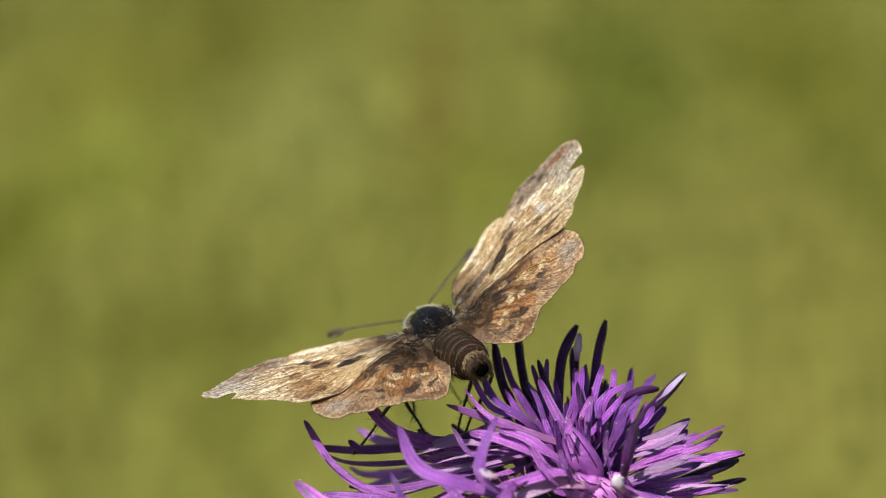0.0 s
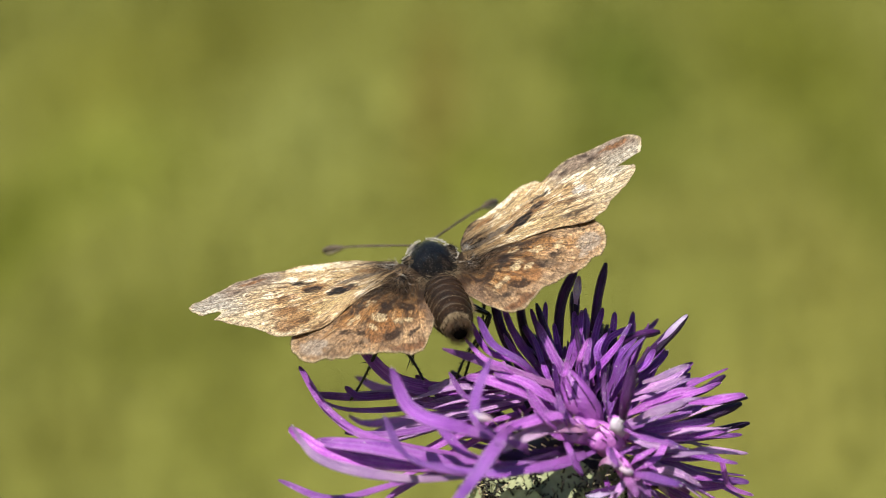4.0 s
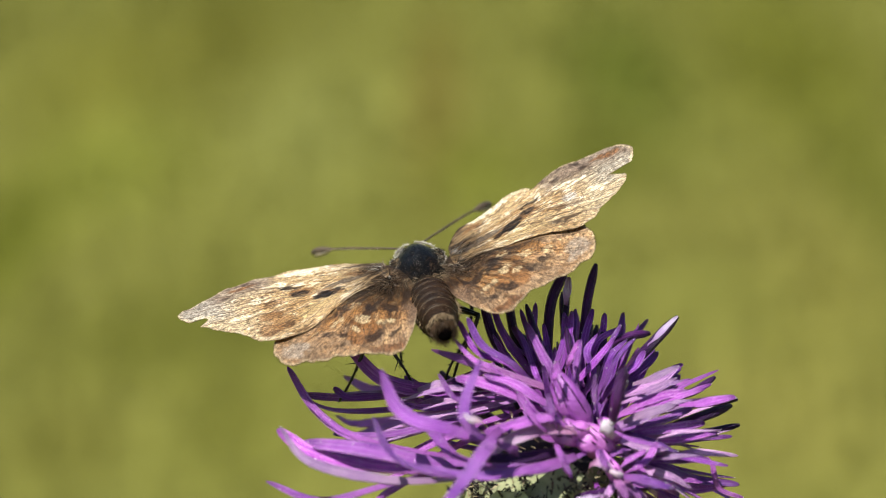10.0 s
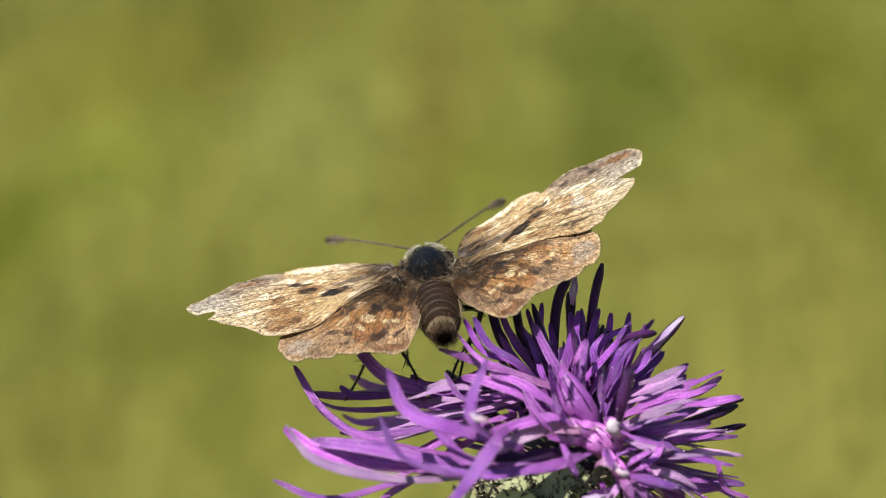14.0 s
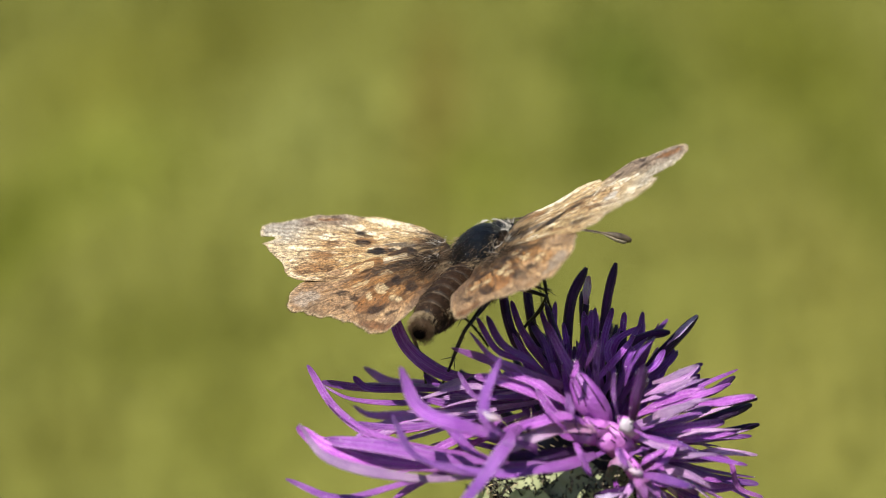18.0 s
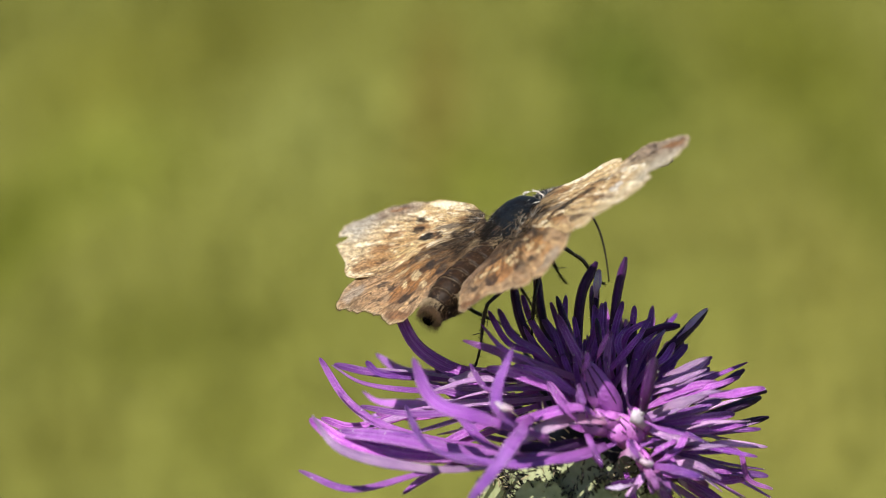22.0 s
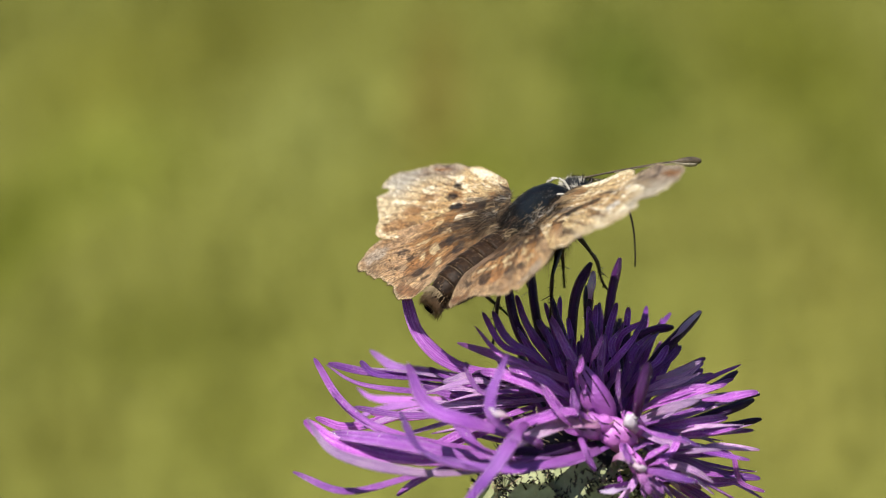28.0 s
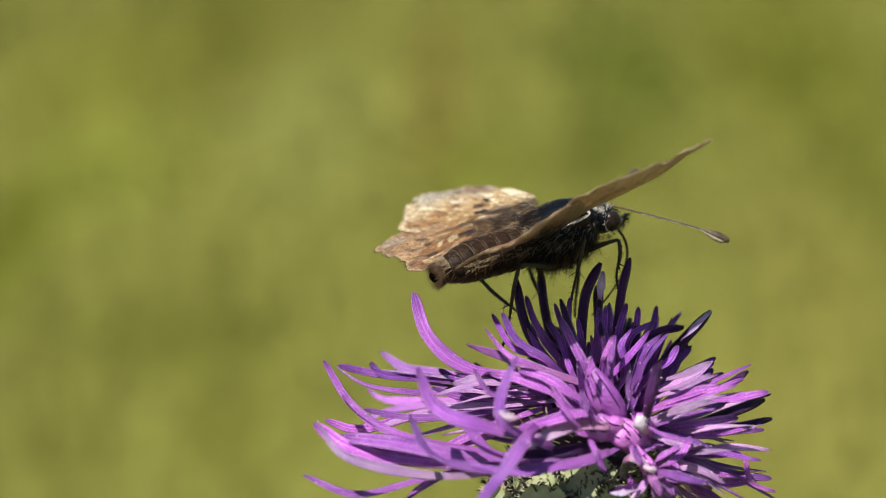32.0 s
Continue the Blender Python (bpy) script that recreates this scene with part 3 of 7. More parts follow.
petal("violet", 0.86, (3.5, -4.5, -2.6), (2.9, -5.5, -2.2), (2.4, -6.0, -1.8), (2.0, -5.5, -1.0))
petal("violet", 0.71, (3.5, -4.5, -2.6), (4.1, -6.0, -2.1), (4.9, -6.0, -1.6), (5.5, -5.5, -0.6))
petal("pink", 0.86, (3.5, -4.5, -2.6), (3.6, -6.0, -3.1), (4.1, -6.0, -3.7), (4.4, -6.0, -4.3))
petal("pale", 0.57, (3.2, -4.5, -2.4), (2.7, -6.0, -3.3), (2.2, -6.0, -4.0), (1.7, -6.0, -4.5))
petal("pink", 0.79, (3.5, -4.5, -2.5), (3.3, -6.0, -3.1), (3.3, -6.0, -3.7), (3.4, -6.0, -4.3))
petal("lump", 1.07, (3.4, -4.0, -0.6), (2.8, -5.5, 0.1), (2.5, -5.5, 0.4), (2.1, -5.0, 0.8))
petal("violet", 0.71, (0.8, -4.5, 1.7), (0.2, -5.0, 2.4), (-0.3, -5.0, 3.5), (-0.4, -4.5, 4.2))
petal("violet", 0.46, (1.0, -4.0, 2.0), (0.8, -4.5, 3.4), (0.9, -4.5, 4.5), (1.1, -4.0, 5.5))
petal("violet", 0.71, (0.5, -4.0, -0.6), (-1.0, -5.0, -0.3), (-1.9, -5.5, 1.1), (-2.8, -5.5, 2.5))
petal("violet", 0.61, (0.3, -4.0, -0.7), (-0.5, -5.0, 0.0), (-0.9, -5.5, 1.1), (-0.9, -5.5, 2.3))
petal("violet", 0.71, (-0.2, -4.0, -0.1), (-0.3, -5.5, -1.0), (-0.0, -6.0, -2.0), (0.4, -6.0, -2.7))
petal("pollen", 0.71, (2.9, -4.5, -0.4), (2.6, -6.0, 0.0), (2.4, -6.5, 0.4), (2.3, -6.0, 0.7))
petal("pollen", 0.57, (2.2, -4.5, -0.1), (2.4, -6.0, 0.3), (2.7, -6.5, 0.6), (3.0, -6.0, 0.8))
petal("pollen", 0.43, (-5.1, -12.0, 1.0), (-5.5, -12.0, 1.2), (-5.8, -12.0, 1.3), (-6.2, -12.0, 1.5))
petal("tip", 0.64, (2.4, -6.0, -3.7), (1.6, -7.0, -3.7), (1.1, -7.0, -3.8), (0.5, -7.0, -3.8))
petal("violet", 0.71, (7.0, -4.0, 1.5), (8.1, -4.0, 1.5), (9.1, -4.0, 1.7), (10.5, -3.5, 1.9))
petal("pale", 0.79, (2.5, -4.0, 0.1), (3.8, -5.0, 0.5), (5.2, -5.0, 1.0), (6.8, -4.5, 1.6))
petal("pale", 0.64, (2.5, -4.0, -0.4), (3.6, -5.5, -0.5), (4.8, -5.5, -1.0), (6.1, -5.5, -1.1))
petal("violet", 0.71, (2.3, -3.0, -0.5), (3.9, -4.0, 0.1), (6.0, -4.0, 0.6), (7.9, -3.0, 1.2))
petal("violet", 0.64, (2.3, -3.0, -0.7), (4.3, -4.0, -0.2), (6.7, -4.0, 0.1), (8.7, -3.0, 0.3))
petal("violet", 0.64, (2.7, -2.5, -0.9), (5.0, -3.5, -0.6), (7.1, -3.5, -0.6), (9.5, -2.5, -0.3))
petal("violet", 0.64, (3.2, -4.0, -3.2), (2.8, -5.0, -2.0), (2.9, -5.5, -1.3), (5.2, -5.0, -0.7))
petal("violet", 0.71, (3.2, -4.0, -2.3), (4.2, -5.0, -3.1), (5.2, -5.0, -3.2), (6.7, -4.5, -3.5))
petal("dark", 0.64, (5.0, -3.5, -3.6), (3.1, -5.0, -3.4), (2.1, -5.5, -3.7), (0.5, -5.5, -3.9))
petal("violet", 0.79, (4.1, -2.5, -1.9), (5.7, -3.5, -1.8), (7.5, -3.5, -1.8), (8.9, -3.0, -1.9))
petal("palest", 0.64, (4.1, -2.0, -1.8), (6.5, -3.0, -1.9), (8.2, -3.0, -1.5), (10.8, -2.0, -1.8))
petal("violet", 0.79, (3.8, -2.0, -2.0), (5.8, -3.0, -2.2), (7.9, -2.5, -3.1), (10.9, -1.5, -3.6))
petal("violet", 0.36, (7.2, -3.0, -1.9), (8.9, -3.0, -2.0), (9.5, -2.5, -3.7), (11.1, -2.0, -4.4))
petal("violet", 0.79, (3.4, -2.5, -2.3), (5.0, -3.5, -2.7), (7.1, -3.5, -3.6), (9.3, -3.0, -4.8))
petal("violet", 0.64, (3.8, -2.0, -2.3), (5.8, -2.5, -2.4), (7.6, -2.5, -3.7), (10.2, -1.5, -3.6))
petal("dim", 0.53, (3.8, -1.5, -2.7), (5.2, -2.0, -3.4), (6.6, -2.0, -4.3), (8.0, -1.5, -5.5))
petal("dark", 0.64, (3.8, -1.5, 0.1), (5.9, -2.0, 1.0), (8.0, -2.0, 1.4), (10.9, -1.0, 1.6))
petal("pale", 0.43, (5.9, -2.0, 0.9), (7.2, -2.5, 1.2), (9.0, -2.0, 1.6), (10.7, -1.5, 1.8))
petal("dark", 0.71, (4.2, -1.0, -0.6), (6.6, -1.5, -0.1), (8.4, -1.5, 0.5), (10.6, -0.5, 1.2))
petal("dark", 0.50, (5.5, 1.0, -0.6), (7.6, 1.0, -0.6), (9.4, 1.0, -0.5), (11.3, 1.0, -0.1))
petal("dim", 0.53, (3.6, 0.0, 0.7), (6.1, 0.0, 1.4), (7.1, 0.0, 2.0), (7.9, 0.5, 2.5))
petal("pale", 0.43, (3.4, -2.0, 1.4), (4.4, -2.5, 1.8), (5.8, -2.5, 2.1), (7.2, -2.0, 2.9))
petal("pale", 0.57, (3.5, -1.0, 1.8), (4.9, -1.5, 2.4), (6.3, -1.5, 2.9), (7.4, -1.0, 3.7))
petal("dark", 0.54, (4.3, 0.5, 1.0), (6.5, 0.5, 1.6), (8.3, 0.5, 2.0), (9.8, 1.0, 2.9))
petal("dim", 0.53, (4.0, 0.5, 1.4), (5.4, 0.5, 2.3), (6.9, 1.0, 3.0), (7.7, 1.5, 3.5))
petal("dark", 0.71, (2.9, 0.0, 1.8), (4.7, 0.5, 3.9), (5.8, 0.5, 5.0), (7.5, 1.0, 6.7))
petal("tip", 0.54, (5.4, -1.0, 5.0), (5.9, -1.5, 5.5), (6.6, -1.5, 6.2), (7.3, -1.0, 6.8))
petal("dark", 0.61, (2.2, 1.0, 2.1), (2.9, 1.0, 4.6), (4.4, 1.0, 5.5), (5.8, 1.0, 5.7))
petal("dim", 0.50, (2.9, 1.0, 1.4), (4.4, 1.0, 2.8), (5.5, 1.0, 3.7), (6.3, 1.5, 4.5))
petal("dim", 0.44, (2.6, 1.5, 2.1), (3.7, 1.5, 3.5), (4.4, 1.5, 4.9), (5.0, 2.0, 6.0))
petal("dim", 0.35, (2.4, -1.5, 2.2), (2.9, -1.5, 3.6), (3.1, -1.5, 5.1), (3.8, -1.0, 6.3))
petal("dim", 0.50, (1.9, 1.0, 2.1), (2.4, 1.0, 4.2), (2.8, 1.0, 5.7), (3.0, 1.5, 7.0))
petal("dim", 0.47, (1.8, 0.5, 2.1), (2.0, 0.5, 3.9), (2.5, 0.5, 5.3), (4.0, 1.0, 6.1))
petal("dark", 0.64, (1.2, 2.0, 2.0), (1.6, 2.0, 4.9), (2.0, 2.5, 7.8), (2.6, 3.0, 10.1))
petal("dark", 0.71, (-0.3, 1.5, 2.1), (-0.6, 1.5, 4.9), (-0.3, 2.0, 7.8), (0.7, 2.5, 9.8))
petal("dark", 0.46, (0.9, 3.0, 2.0), (0.7, 3.0, 4.2), (0.6, 3.0, 6.3), (0.8, 3.5, 8.5))
petal("tip", 0.54, (0.5, 0.5, 7.5), (0.5, 0.0, 8.0), (0.6, 0.0, 8.6), (0.7, 0.5, 9.3))
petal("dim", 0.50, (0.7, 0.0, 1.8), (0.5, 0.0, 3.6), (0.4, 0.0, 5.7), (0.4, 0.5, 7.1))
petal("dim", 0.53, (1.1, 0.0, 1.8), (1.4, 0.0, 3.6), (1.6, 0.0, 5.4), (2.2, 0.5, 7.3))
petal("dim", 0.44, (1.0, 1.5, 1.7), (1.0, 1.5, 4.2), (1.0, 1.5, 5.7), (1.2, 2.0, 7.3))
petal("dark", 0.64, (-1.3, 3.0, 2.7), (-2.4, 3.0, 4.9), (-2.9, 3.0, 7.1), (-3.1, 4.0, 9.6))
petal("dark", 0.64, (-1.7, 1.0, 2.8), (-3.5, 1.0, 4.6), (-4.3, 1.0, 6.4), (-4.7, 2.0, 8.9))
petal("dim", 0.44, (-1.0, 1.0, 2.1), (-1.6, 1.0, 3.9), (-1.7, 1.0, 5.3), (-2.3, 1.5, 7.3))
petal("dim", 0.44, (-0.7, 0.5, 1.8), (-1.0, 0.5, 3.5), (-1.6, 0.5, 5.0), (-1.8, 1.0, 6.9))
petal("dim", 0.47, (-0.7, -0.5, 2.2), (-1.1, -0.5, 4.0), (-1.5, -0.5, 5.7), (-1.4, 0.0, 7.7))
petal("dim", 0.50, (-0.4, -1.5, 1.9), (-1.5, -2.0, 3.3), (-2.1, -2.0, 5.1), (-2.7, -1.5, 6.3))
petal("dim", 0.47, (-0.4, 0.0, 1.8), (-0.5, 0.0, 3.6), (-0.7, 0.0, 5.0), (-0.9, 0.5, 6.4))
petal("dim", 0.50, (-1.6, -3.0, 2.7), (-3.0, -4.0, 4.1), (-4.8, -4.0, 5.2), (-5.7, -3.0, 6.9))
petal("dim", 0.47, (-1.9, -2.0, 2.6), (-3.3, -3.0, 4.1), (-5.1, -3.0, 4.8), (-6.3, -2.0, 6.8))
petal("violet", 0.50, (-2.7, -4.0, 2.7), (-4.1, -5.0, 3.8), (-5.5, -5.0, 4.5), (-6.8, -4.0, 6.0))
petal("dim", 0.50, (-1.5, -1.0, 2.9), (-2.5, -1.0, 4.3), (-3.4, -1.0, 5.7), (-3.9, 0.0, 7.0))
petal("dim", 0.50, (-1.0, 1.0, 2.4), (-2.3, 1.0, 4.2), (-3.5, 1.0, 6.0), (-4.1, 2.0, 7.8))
petal("violet", 0.61, (-0.2, -2.5, 1.9), (-0.6, -3.5, 3.4), (-1.3, -3.5, 4.8), (-2.1, -3.0, 6.5))
petal("dim", 0.53, (1.3, -2.0, 1.9), (2.0, -2.5, 3.3), (1.6, -2.5, 4.7), (2.3, -2.0, 5.8))
petal("dim", 0.53, (2.0, -2.0, 1.6), (2.7, -2.5, 3.3), (3.0, -2.5, 4.4), (4.1, -2.0, 5.4))
petal("dim", 0.59, (2.4, -1.5, 1.5), (3.4, -2.0, 3.0), (4.5, -2.0, 3.7), (5.2, -1.5, 4.7))
petal("dim", 0.56, (2.8, -2.5, 0.1), (4.1, -4.5, -0.3), (5.6, -5.0, -0.8), (6.9, -4.5, -1.4))
petal("violet", 0.59, (3.1, -1.6, 0.5), (4.6, -3.6, 1.5), (6.3, -4.1, 2.1), (7.7, -3.6, 2.2))
petal("palest", 0.55, (2.7, -1.7, -0.7), (4.3, -3.7, -1.8), (6.1, -4.2, -3.0), (7.8, -3.7, -4.4))
petal("violet", 0.45, (2.7, 2.4, -0.7), (4.9, 0.4, 0.6), (7.3, -0.1, 1.7), (9.5, 0.4, 2.5))
petal("dim", 0.52, (4.1, 3.7, -2.9), (6.6, 1.7, -3.2), (9.1, 1.2, -3.9), (11.5, 1.7, -5.2))
petal("violet", 0.44, (3.4, 1.8, 0.1), (5.6, -0.2, 1.4), (7.9, -0.7, 2.6), (9.9, -0.2, 3.4))
petal("pale", 0.49, (2.9, 5.0, -1.5), (5.2, 3.0, -2.2), (7.5, 2.5, -3.0), (9.7, 3.0, -3.8))
petal("dim", 0.43, (2.6, -1.4, -0.7), (5.1, -3.4, -1.2), (7.7, -3.9, -1.8), (10.0, -3.4, -2.3))
petal("pale", 0.44, (3.4, -0.4, 0.1), (5.5, -2.4, -0.2), (7.6, -2.9, -0.6), (9.6, -2.4, -0.5))
petal("violet", 0.47, (2.6, -1.6, 0.4), (4.6, -3.6, 1.2), (6.7, -4.1, 1.9), (8.6, -3.6, 2.4))
petal("dim", 0.60, (2.8, -0.4, -2.0), (4.9, -2.4, -3.2), (7.2, -2.9, -4.5), (9.2, -2.4, -6.0))
petal("violet", 0.58, (4.3, 3.5, -0.9), (6.1, 1.5, 0.0), (8.0, 1.0, 0.7), (9.7, 1.5, 1.0))
petal("pale", 0.43, (3.5, 1.6, -0.2), (5.1, -0.4, -0.4), (6.8, -0.9, -0.9), (8.3, -0.4, -1.5))
petal("violet", 0.42, (3.2, 4.9, 0.7), (5.0, 2.9, 1.5), (6.8, 2.4, 2.2), (8.5, 2.9, 2.7))
petal("pale", 0.45, (3.5, 1.9, -3.2), (5.4, -0.1, -4.4), (7.4, -0.6, -5.8), (9.2, -0.1, -6.9))
petal("pale", 0.44, (3.3, 0.3, -0.8), (4.5, -1.7, -0.1), (5.8, -2.2, 0.8), (7.0, -1.7, 2.0))
petal("violet", 0.50, (2.9, 2.2, -0.9), (4.9, 0.2, -0.9), (6.9, -0.3, -1.1), (8.8, 0.2, -1.4))
petal("violet", 0.46, (2.7, -1.1, -0.6), (4.0, -3.1, -1.7), (5.4, -3.6, -2.8), (6.7, -3.1, -3.4))
petal("palest", 0.56, (2.9, 4.7, -0.6), (4.5, 2.7, 0.2), (6.2, 2.2, 1.1), (7.7, 2.7, 2.0))
petal("violet", 0.46, (2.8, 4.0, 0.3), (4.7, 2.0, 0.7), (6.8, 1.5, 1.3), (8.6, 2.0, 2.1))
petal("pale", 0.56, (3.6, 1.2, -1.6), (5.9, -0.8, -1.1), (8.3, -1.3, -0.7), (10.5, -0.8, -0.3))
petal("violet", 0.40, (3.1, -0.8, -2.1), (4.9, -2.8, -2.5), (6.8, -3.3, -3.0), (8.5, -2.8, -3.3))
petal("pale", 0.49, (3.8, -2.5, -0.4), (5.1, -4.5, 0.7), (6.5, -5.0, 1.6), (7.8, -4.5, 1.8))
petal("pale", 0.58, (2.9, -1.3, -1.7), (4.7, -3.3, -1.4), (6.6, -3.8, -1.4), (8.4, -3.3, -1.9))
petal("violet", 0.43, (3.8, 1.4, -2.8), (5.9, -0.6, -4.2), (8.0, -1.1, -5.5), (10.0, -0.6, -6.2))
petal("violet", 0.40, (3.7, 4.3, -1.8), (6.1, 2.3, -1.4), (8.7, 1.8, -1.0), (11.0, 2.3, -0.9))
petal("palest", 0.58, (3.7, -1.9, -0.8), (5.6, -3.9, -0.4), (7.6, -4.4, -0.1), (9.5, -3.9, -0.1))
petal("violet", 0.56, (3.3, 4.7, 1.0), (4.9, 2.7, 2.1), (6.5, 2.2, 3.0), (8.0, 2.7, 3.7))
petal("pale", 0.56, (3.0, -2.2, -2.4), (4.5, -4.2, -2.4), (6.2, -4.7, -2.7), (7.7, -4.2, -3.6))
petal("violet", 0.53, (3.1, 0.6, -1.7), (5.7, -1.4, -2.2), (8.3, -1.9, -2.8), (10.7, -1.4, -3.2))
petal("pale", 0.42, (2.5, -0.0, -0.2), (4.2, -2.0, 1.2), (6.0, -2.5, 2.4), (7.6, -2.0, 2.9))
petal("dim", 0.42, (3.5, 2.7, -2.3), (5.3, 0.7, -1.8), (7.2, 0.2, -1.7), (8.9, 0.7, -2.4))
petal("dim", 0.47, (3.5, 1.2, -1.6), (5.5, -0.8, -2.7), (7.6, -1.3, -3.9), (9.5, -0.8, -5.1))
petal("pale", 0.56, (3.6, 1.9, -1.0), (6.1, -0.1, 0.1), (8.7, -0.6, 1.0), (11.0, -0.1, 1.5))
petal("dim", 0.49, (1.2, 2.6, 1.9), (0.9, 2.6, 3.9), (0.7, 2.6, 5.9), (0.6, 3.6, 7.6))
petal("dim", 0.41, (-0.5, -1.7, 2.7), (0.2, -1.7, 4.2), (0.6, -1.7, 5.8), (0.8, -0.7, 7.2))
petal("dim", 0.42, (2.5, 4.9, 1.4), (1.4, 4.9, 2.2), (0.7, 4.9, 2.9), (0.5, 5.9, 3.5))
petal("dim", 0.50, (2.6, 1.7, 1.7), (3.0, 1.7, 2.8), (3.3, 1.7, 3.8), (3.4, 2.7, 4.7))
petal("dim", 0.49, (-0.2, 1.5, 1.8), (-1.1, 1.5, 3.3), (-2.0, 1.5, 4.9), (-2.8, 2.5, 6.2))
petal("dim", 0.51, (1.8, 3.7, 1.5), (1.2, 3.7, 2.1), (0.5, 3.7, 2.8), (-0.1, 4.7, 3.3))
petal("dim", 0.45, (-0.1, -1.0, 2.0), (-0.8, -1.0, 3.9), (-1.3, -1.0, 5.7), (-1.7, -0.0, 7.2))
petal("violet", 0.43, (2.6, 5.7, 1.6), (2.4, 5.7, 3.1), (2.3, 5.7, 4.5), (2.5, 6.7, 5.8))
petal("violet", 0.47, (1.3, 2.5, 1.5), (2.1, 2.5, 2.2), (2.9, 2.5, 2.9), (3.9, 3.5, 3.5))
petal("dim", 0.52, (3.2, 5.3, 0.9), (3.8, 5.3, 1.7), (4.4, 5.3, 2.5), (4.9, 6.3, 3.2))
petal("dim", 0.37, (1.7, 2.4, 1.9), (0.8, 2.4, 3.1), (0.2, 2.4, 4.3), (0.1, 3.4, 5.2))
petal("dark", 0.40, (0.8, 2.6, 1.7), (1.5, 2.6, 2.4), (2.1, 2.6, 3.2), (2.5, 3.6, 3.8))
petal("dim", 0.51, (-0.5, -0.2, 2.6), (-0.8, -0.2, 3.7), (-0.9, -0.2, 4.8), (-0.6, 0.8, 5.6))
petal("dim", 0.51, (1.4, -1.7, 2.5), (0.9, -1.7, 4.1), (0.6, -1.7, 5.6), (0.4, -0.7, 6.9))
petal("dim", 0.40, (1.9, 2.0, 1.5), (1.3, 2.0, 3.0), (0.7, 2.0, 4.4), (0.3, 3.0, 5.6))
petal("dark", 0.48, (0.8, 5.0, 2.2), (1.4, 5.0, 3.6), (2.0, 5.0, 5.0), (2.5, 6.0, 6.2))
petal("dim", 0.41, (0.4, -2.7, 2.2), (-0.0, -2.7, 3.1), (-0.7, -2.7, 4.0), (-1.4, -1.7, 4.8))
petal("dim", 0.44, (-0.6, -2.9, 2.0), (-1.2, -2.9, 2.7), (-1.6, -2.9, 3.5), (-1.7, -1.9, 4.1))
petal("violet", 0.42, (2.5, 3.4, 1.0), (2.4, 3.4, 2.1), (2.0, 3.4, 3.1), (1.4, 4.4, 4.0))
petal("violet", 0.46, (0.1, 5.1, 1.7), (0.9, 5.1, 3.0), (1.8, 5.1, 4.3), (2.7, 6.1, 5.3))
petal("violet", 0.47, (0.2, 3.0, 1.3), (1.3, 3.0, 2.4), (2.6, 3.0, 3.5), (3.9, 4.0, 4.4))
petal("dim", 0.46, (2.8, 4.9, 1.1), (3.5, 4.9, 2.9), (4.1, 4.9, 4.8), (4.6, 5.9, 6.3))
petal("dark", 0.50, (0.6, 3.4, 2.4), (0.6, 3.4, 4.5), (0.5, 3.4, 6.6), (0.5, 4.4, 8.3))
petal("dim", 0.38, (1.8, 2.4, 2.1), (1.2, 2.4, 2.9), (0.9, 2.4, 3.8), (0.9, 3.4, 4.5))
petal("dark", 0.53, (1.3, 4.6, 2.4), (0.1, 4.6, 3.6), (-1.1, 4.6, 4.7), (-2.3, 5.6, 5.7))
petal("dim", 0.50, (-0.9, -1.1, 1.7), (-2.2, -1.1, 3.2), (-3.4, -1.1, 4.6), (-4.1, -0.1, 5.8))
petal("dark", 0.51, (1.4, 0.7, 2.6), (2.3, 0.7, 3.8), (2.8, 0.7, 5.1), (2.9, 1.7, 6.1))
petal("dim", 0.44, (2.1, 0.9, 1.6), (2.5, 0.9, 3.2), (3.2, 0.9, 4.8), (4.0, 1.9, 6.1))
petal("violet", 0.41, (0.7, 5.5, 1.0), (1.3, 5.5, 3.1), (1.6, 5.5, 5.2), (1.5, 6.5, 7.0))
petal("dim", 0.47, (1.0, -0.6, 2.7), (0.6, -0.6, 3.8), (0.4, -0.6, 5.0), (0.4, 0.4, 5.9))
petal("dim", 0.48, (2.3, 3.3, 1.6), (3.3, 3.3, 3.5), (4.0, 3.3, 5.4), (4.4, 4.3, 7.0))
petal("dim", 0.37, (-0.4, 1.1, 2.1), (-0.9, 1.1, 3.2), (-1.7, 1.1, 4.2), (-2.7, 2.1, 5.0))
petal("dim", 0.52, (2.5, 4.8, 1.9), (2.5, 4.8, 3.0), (2.5, 4.8, 4.0), (2.5, 5.8, 4.8))
petal("dim", 0.48, (-0.4, -2.8, 1.8), (1.1, -2.8, 3.1), (2.4, -2.8, 4.5), (3.4, -1.8, 5.6))
petal("dim", 0.39, (1.8, 3.9, 1.4), (2.7, 3.9, 2.8), (3.4, 3.9, 4.3), (3.8, 4.9, 5.5))
petal("dim", 0.48, (3.1, 5.8, 1.3), (3.9, 5.8, 3.1), (4.9, 5.8, 5.0), (6.2, 6.8, 6.5))
petal("dark", 0.45, (-0.6, -1.8, 2.5), (-1.1, -1.8, 4.3), (-1.6, -1.8, 6.1), (-2.0, -0.8, 7.6))
petal("dim", 0.40, (1.0, 5.3, 2.3), (1.2, 5.3, 3.7), (1.7, 5.3, 5.0), (2.4, 6.3, 6.2))
petal("dim", 0.53, (-0.2, 0.1, 1.8), (0.5, 0.1, 3.2), (1.2, 0.1, 4.5), (2.0, 1.1, 5.7))
petal("dim", 0.52, (2.6, -2.8, 2.5), (3.0, -2.8, 3.6), (3.7, -2.8, 4.7), (4.6, -1.8, 5.5))
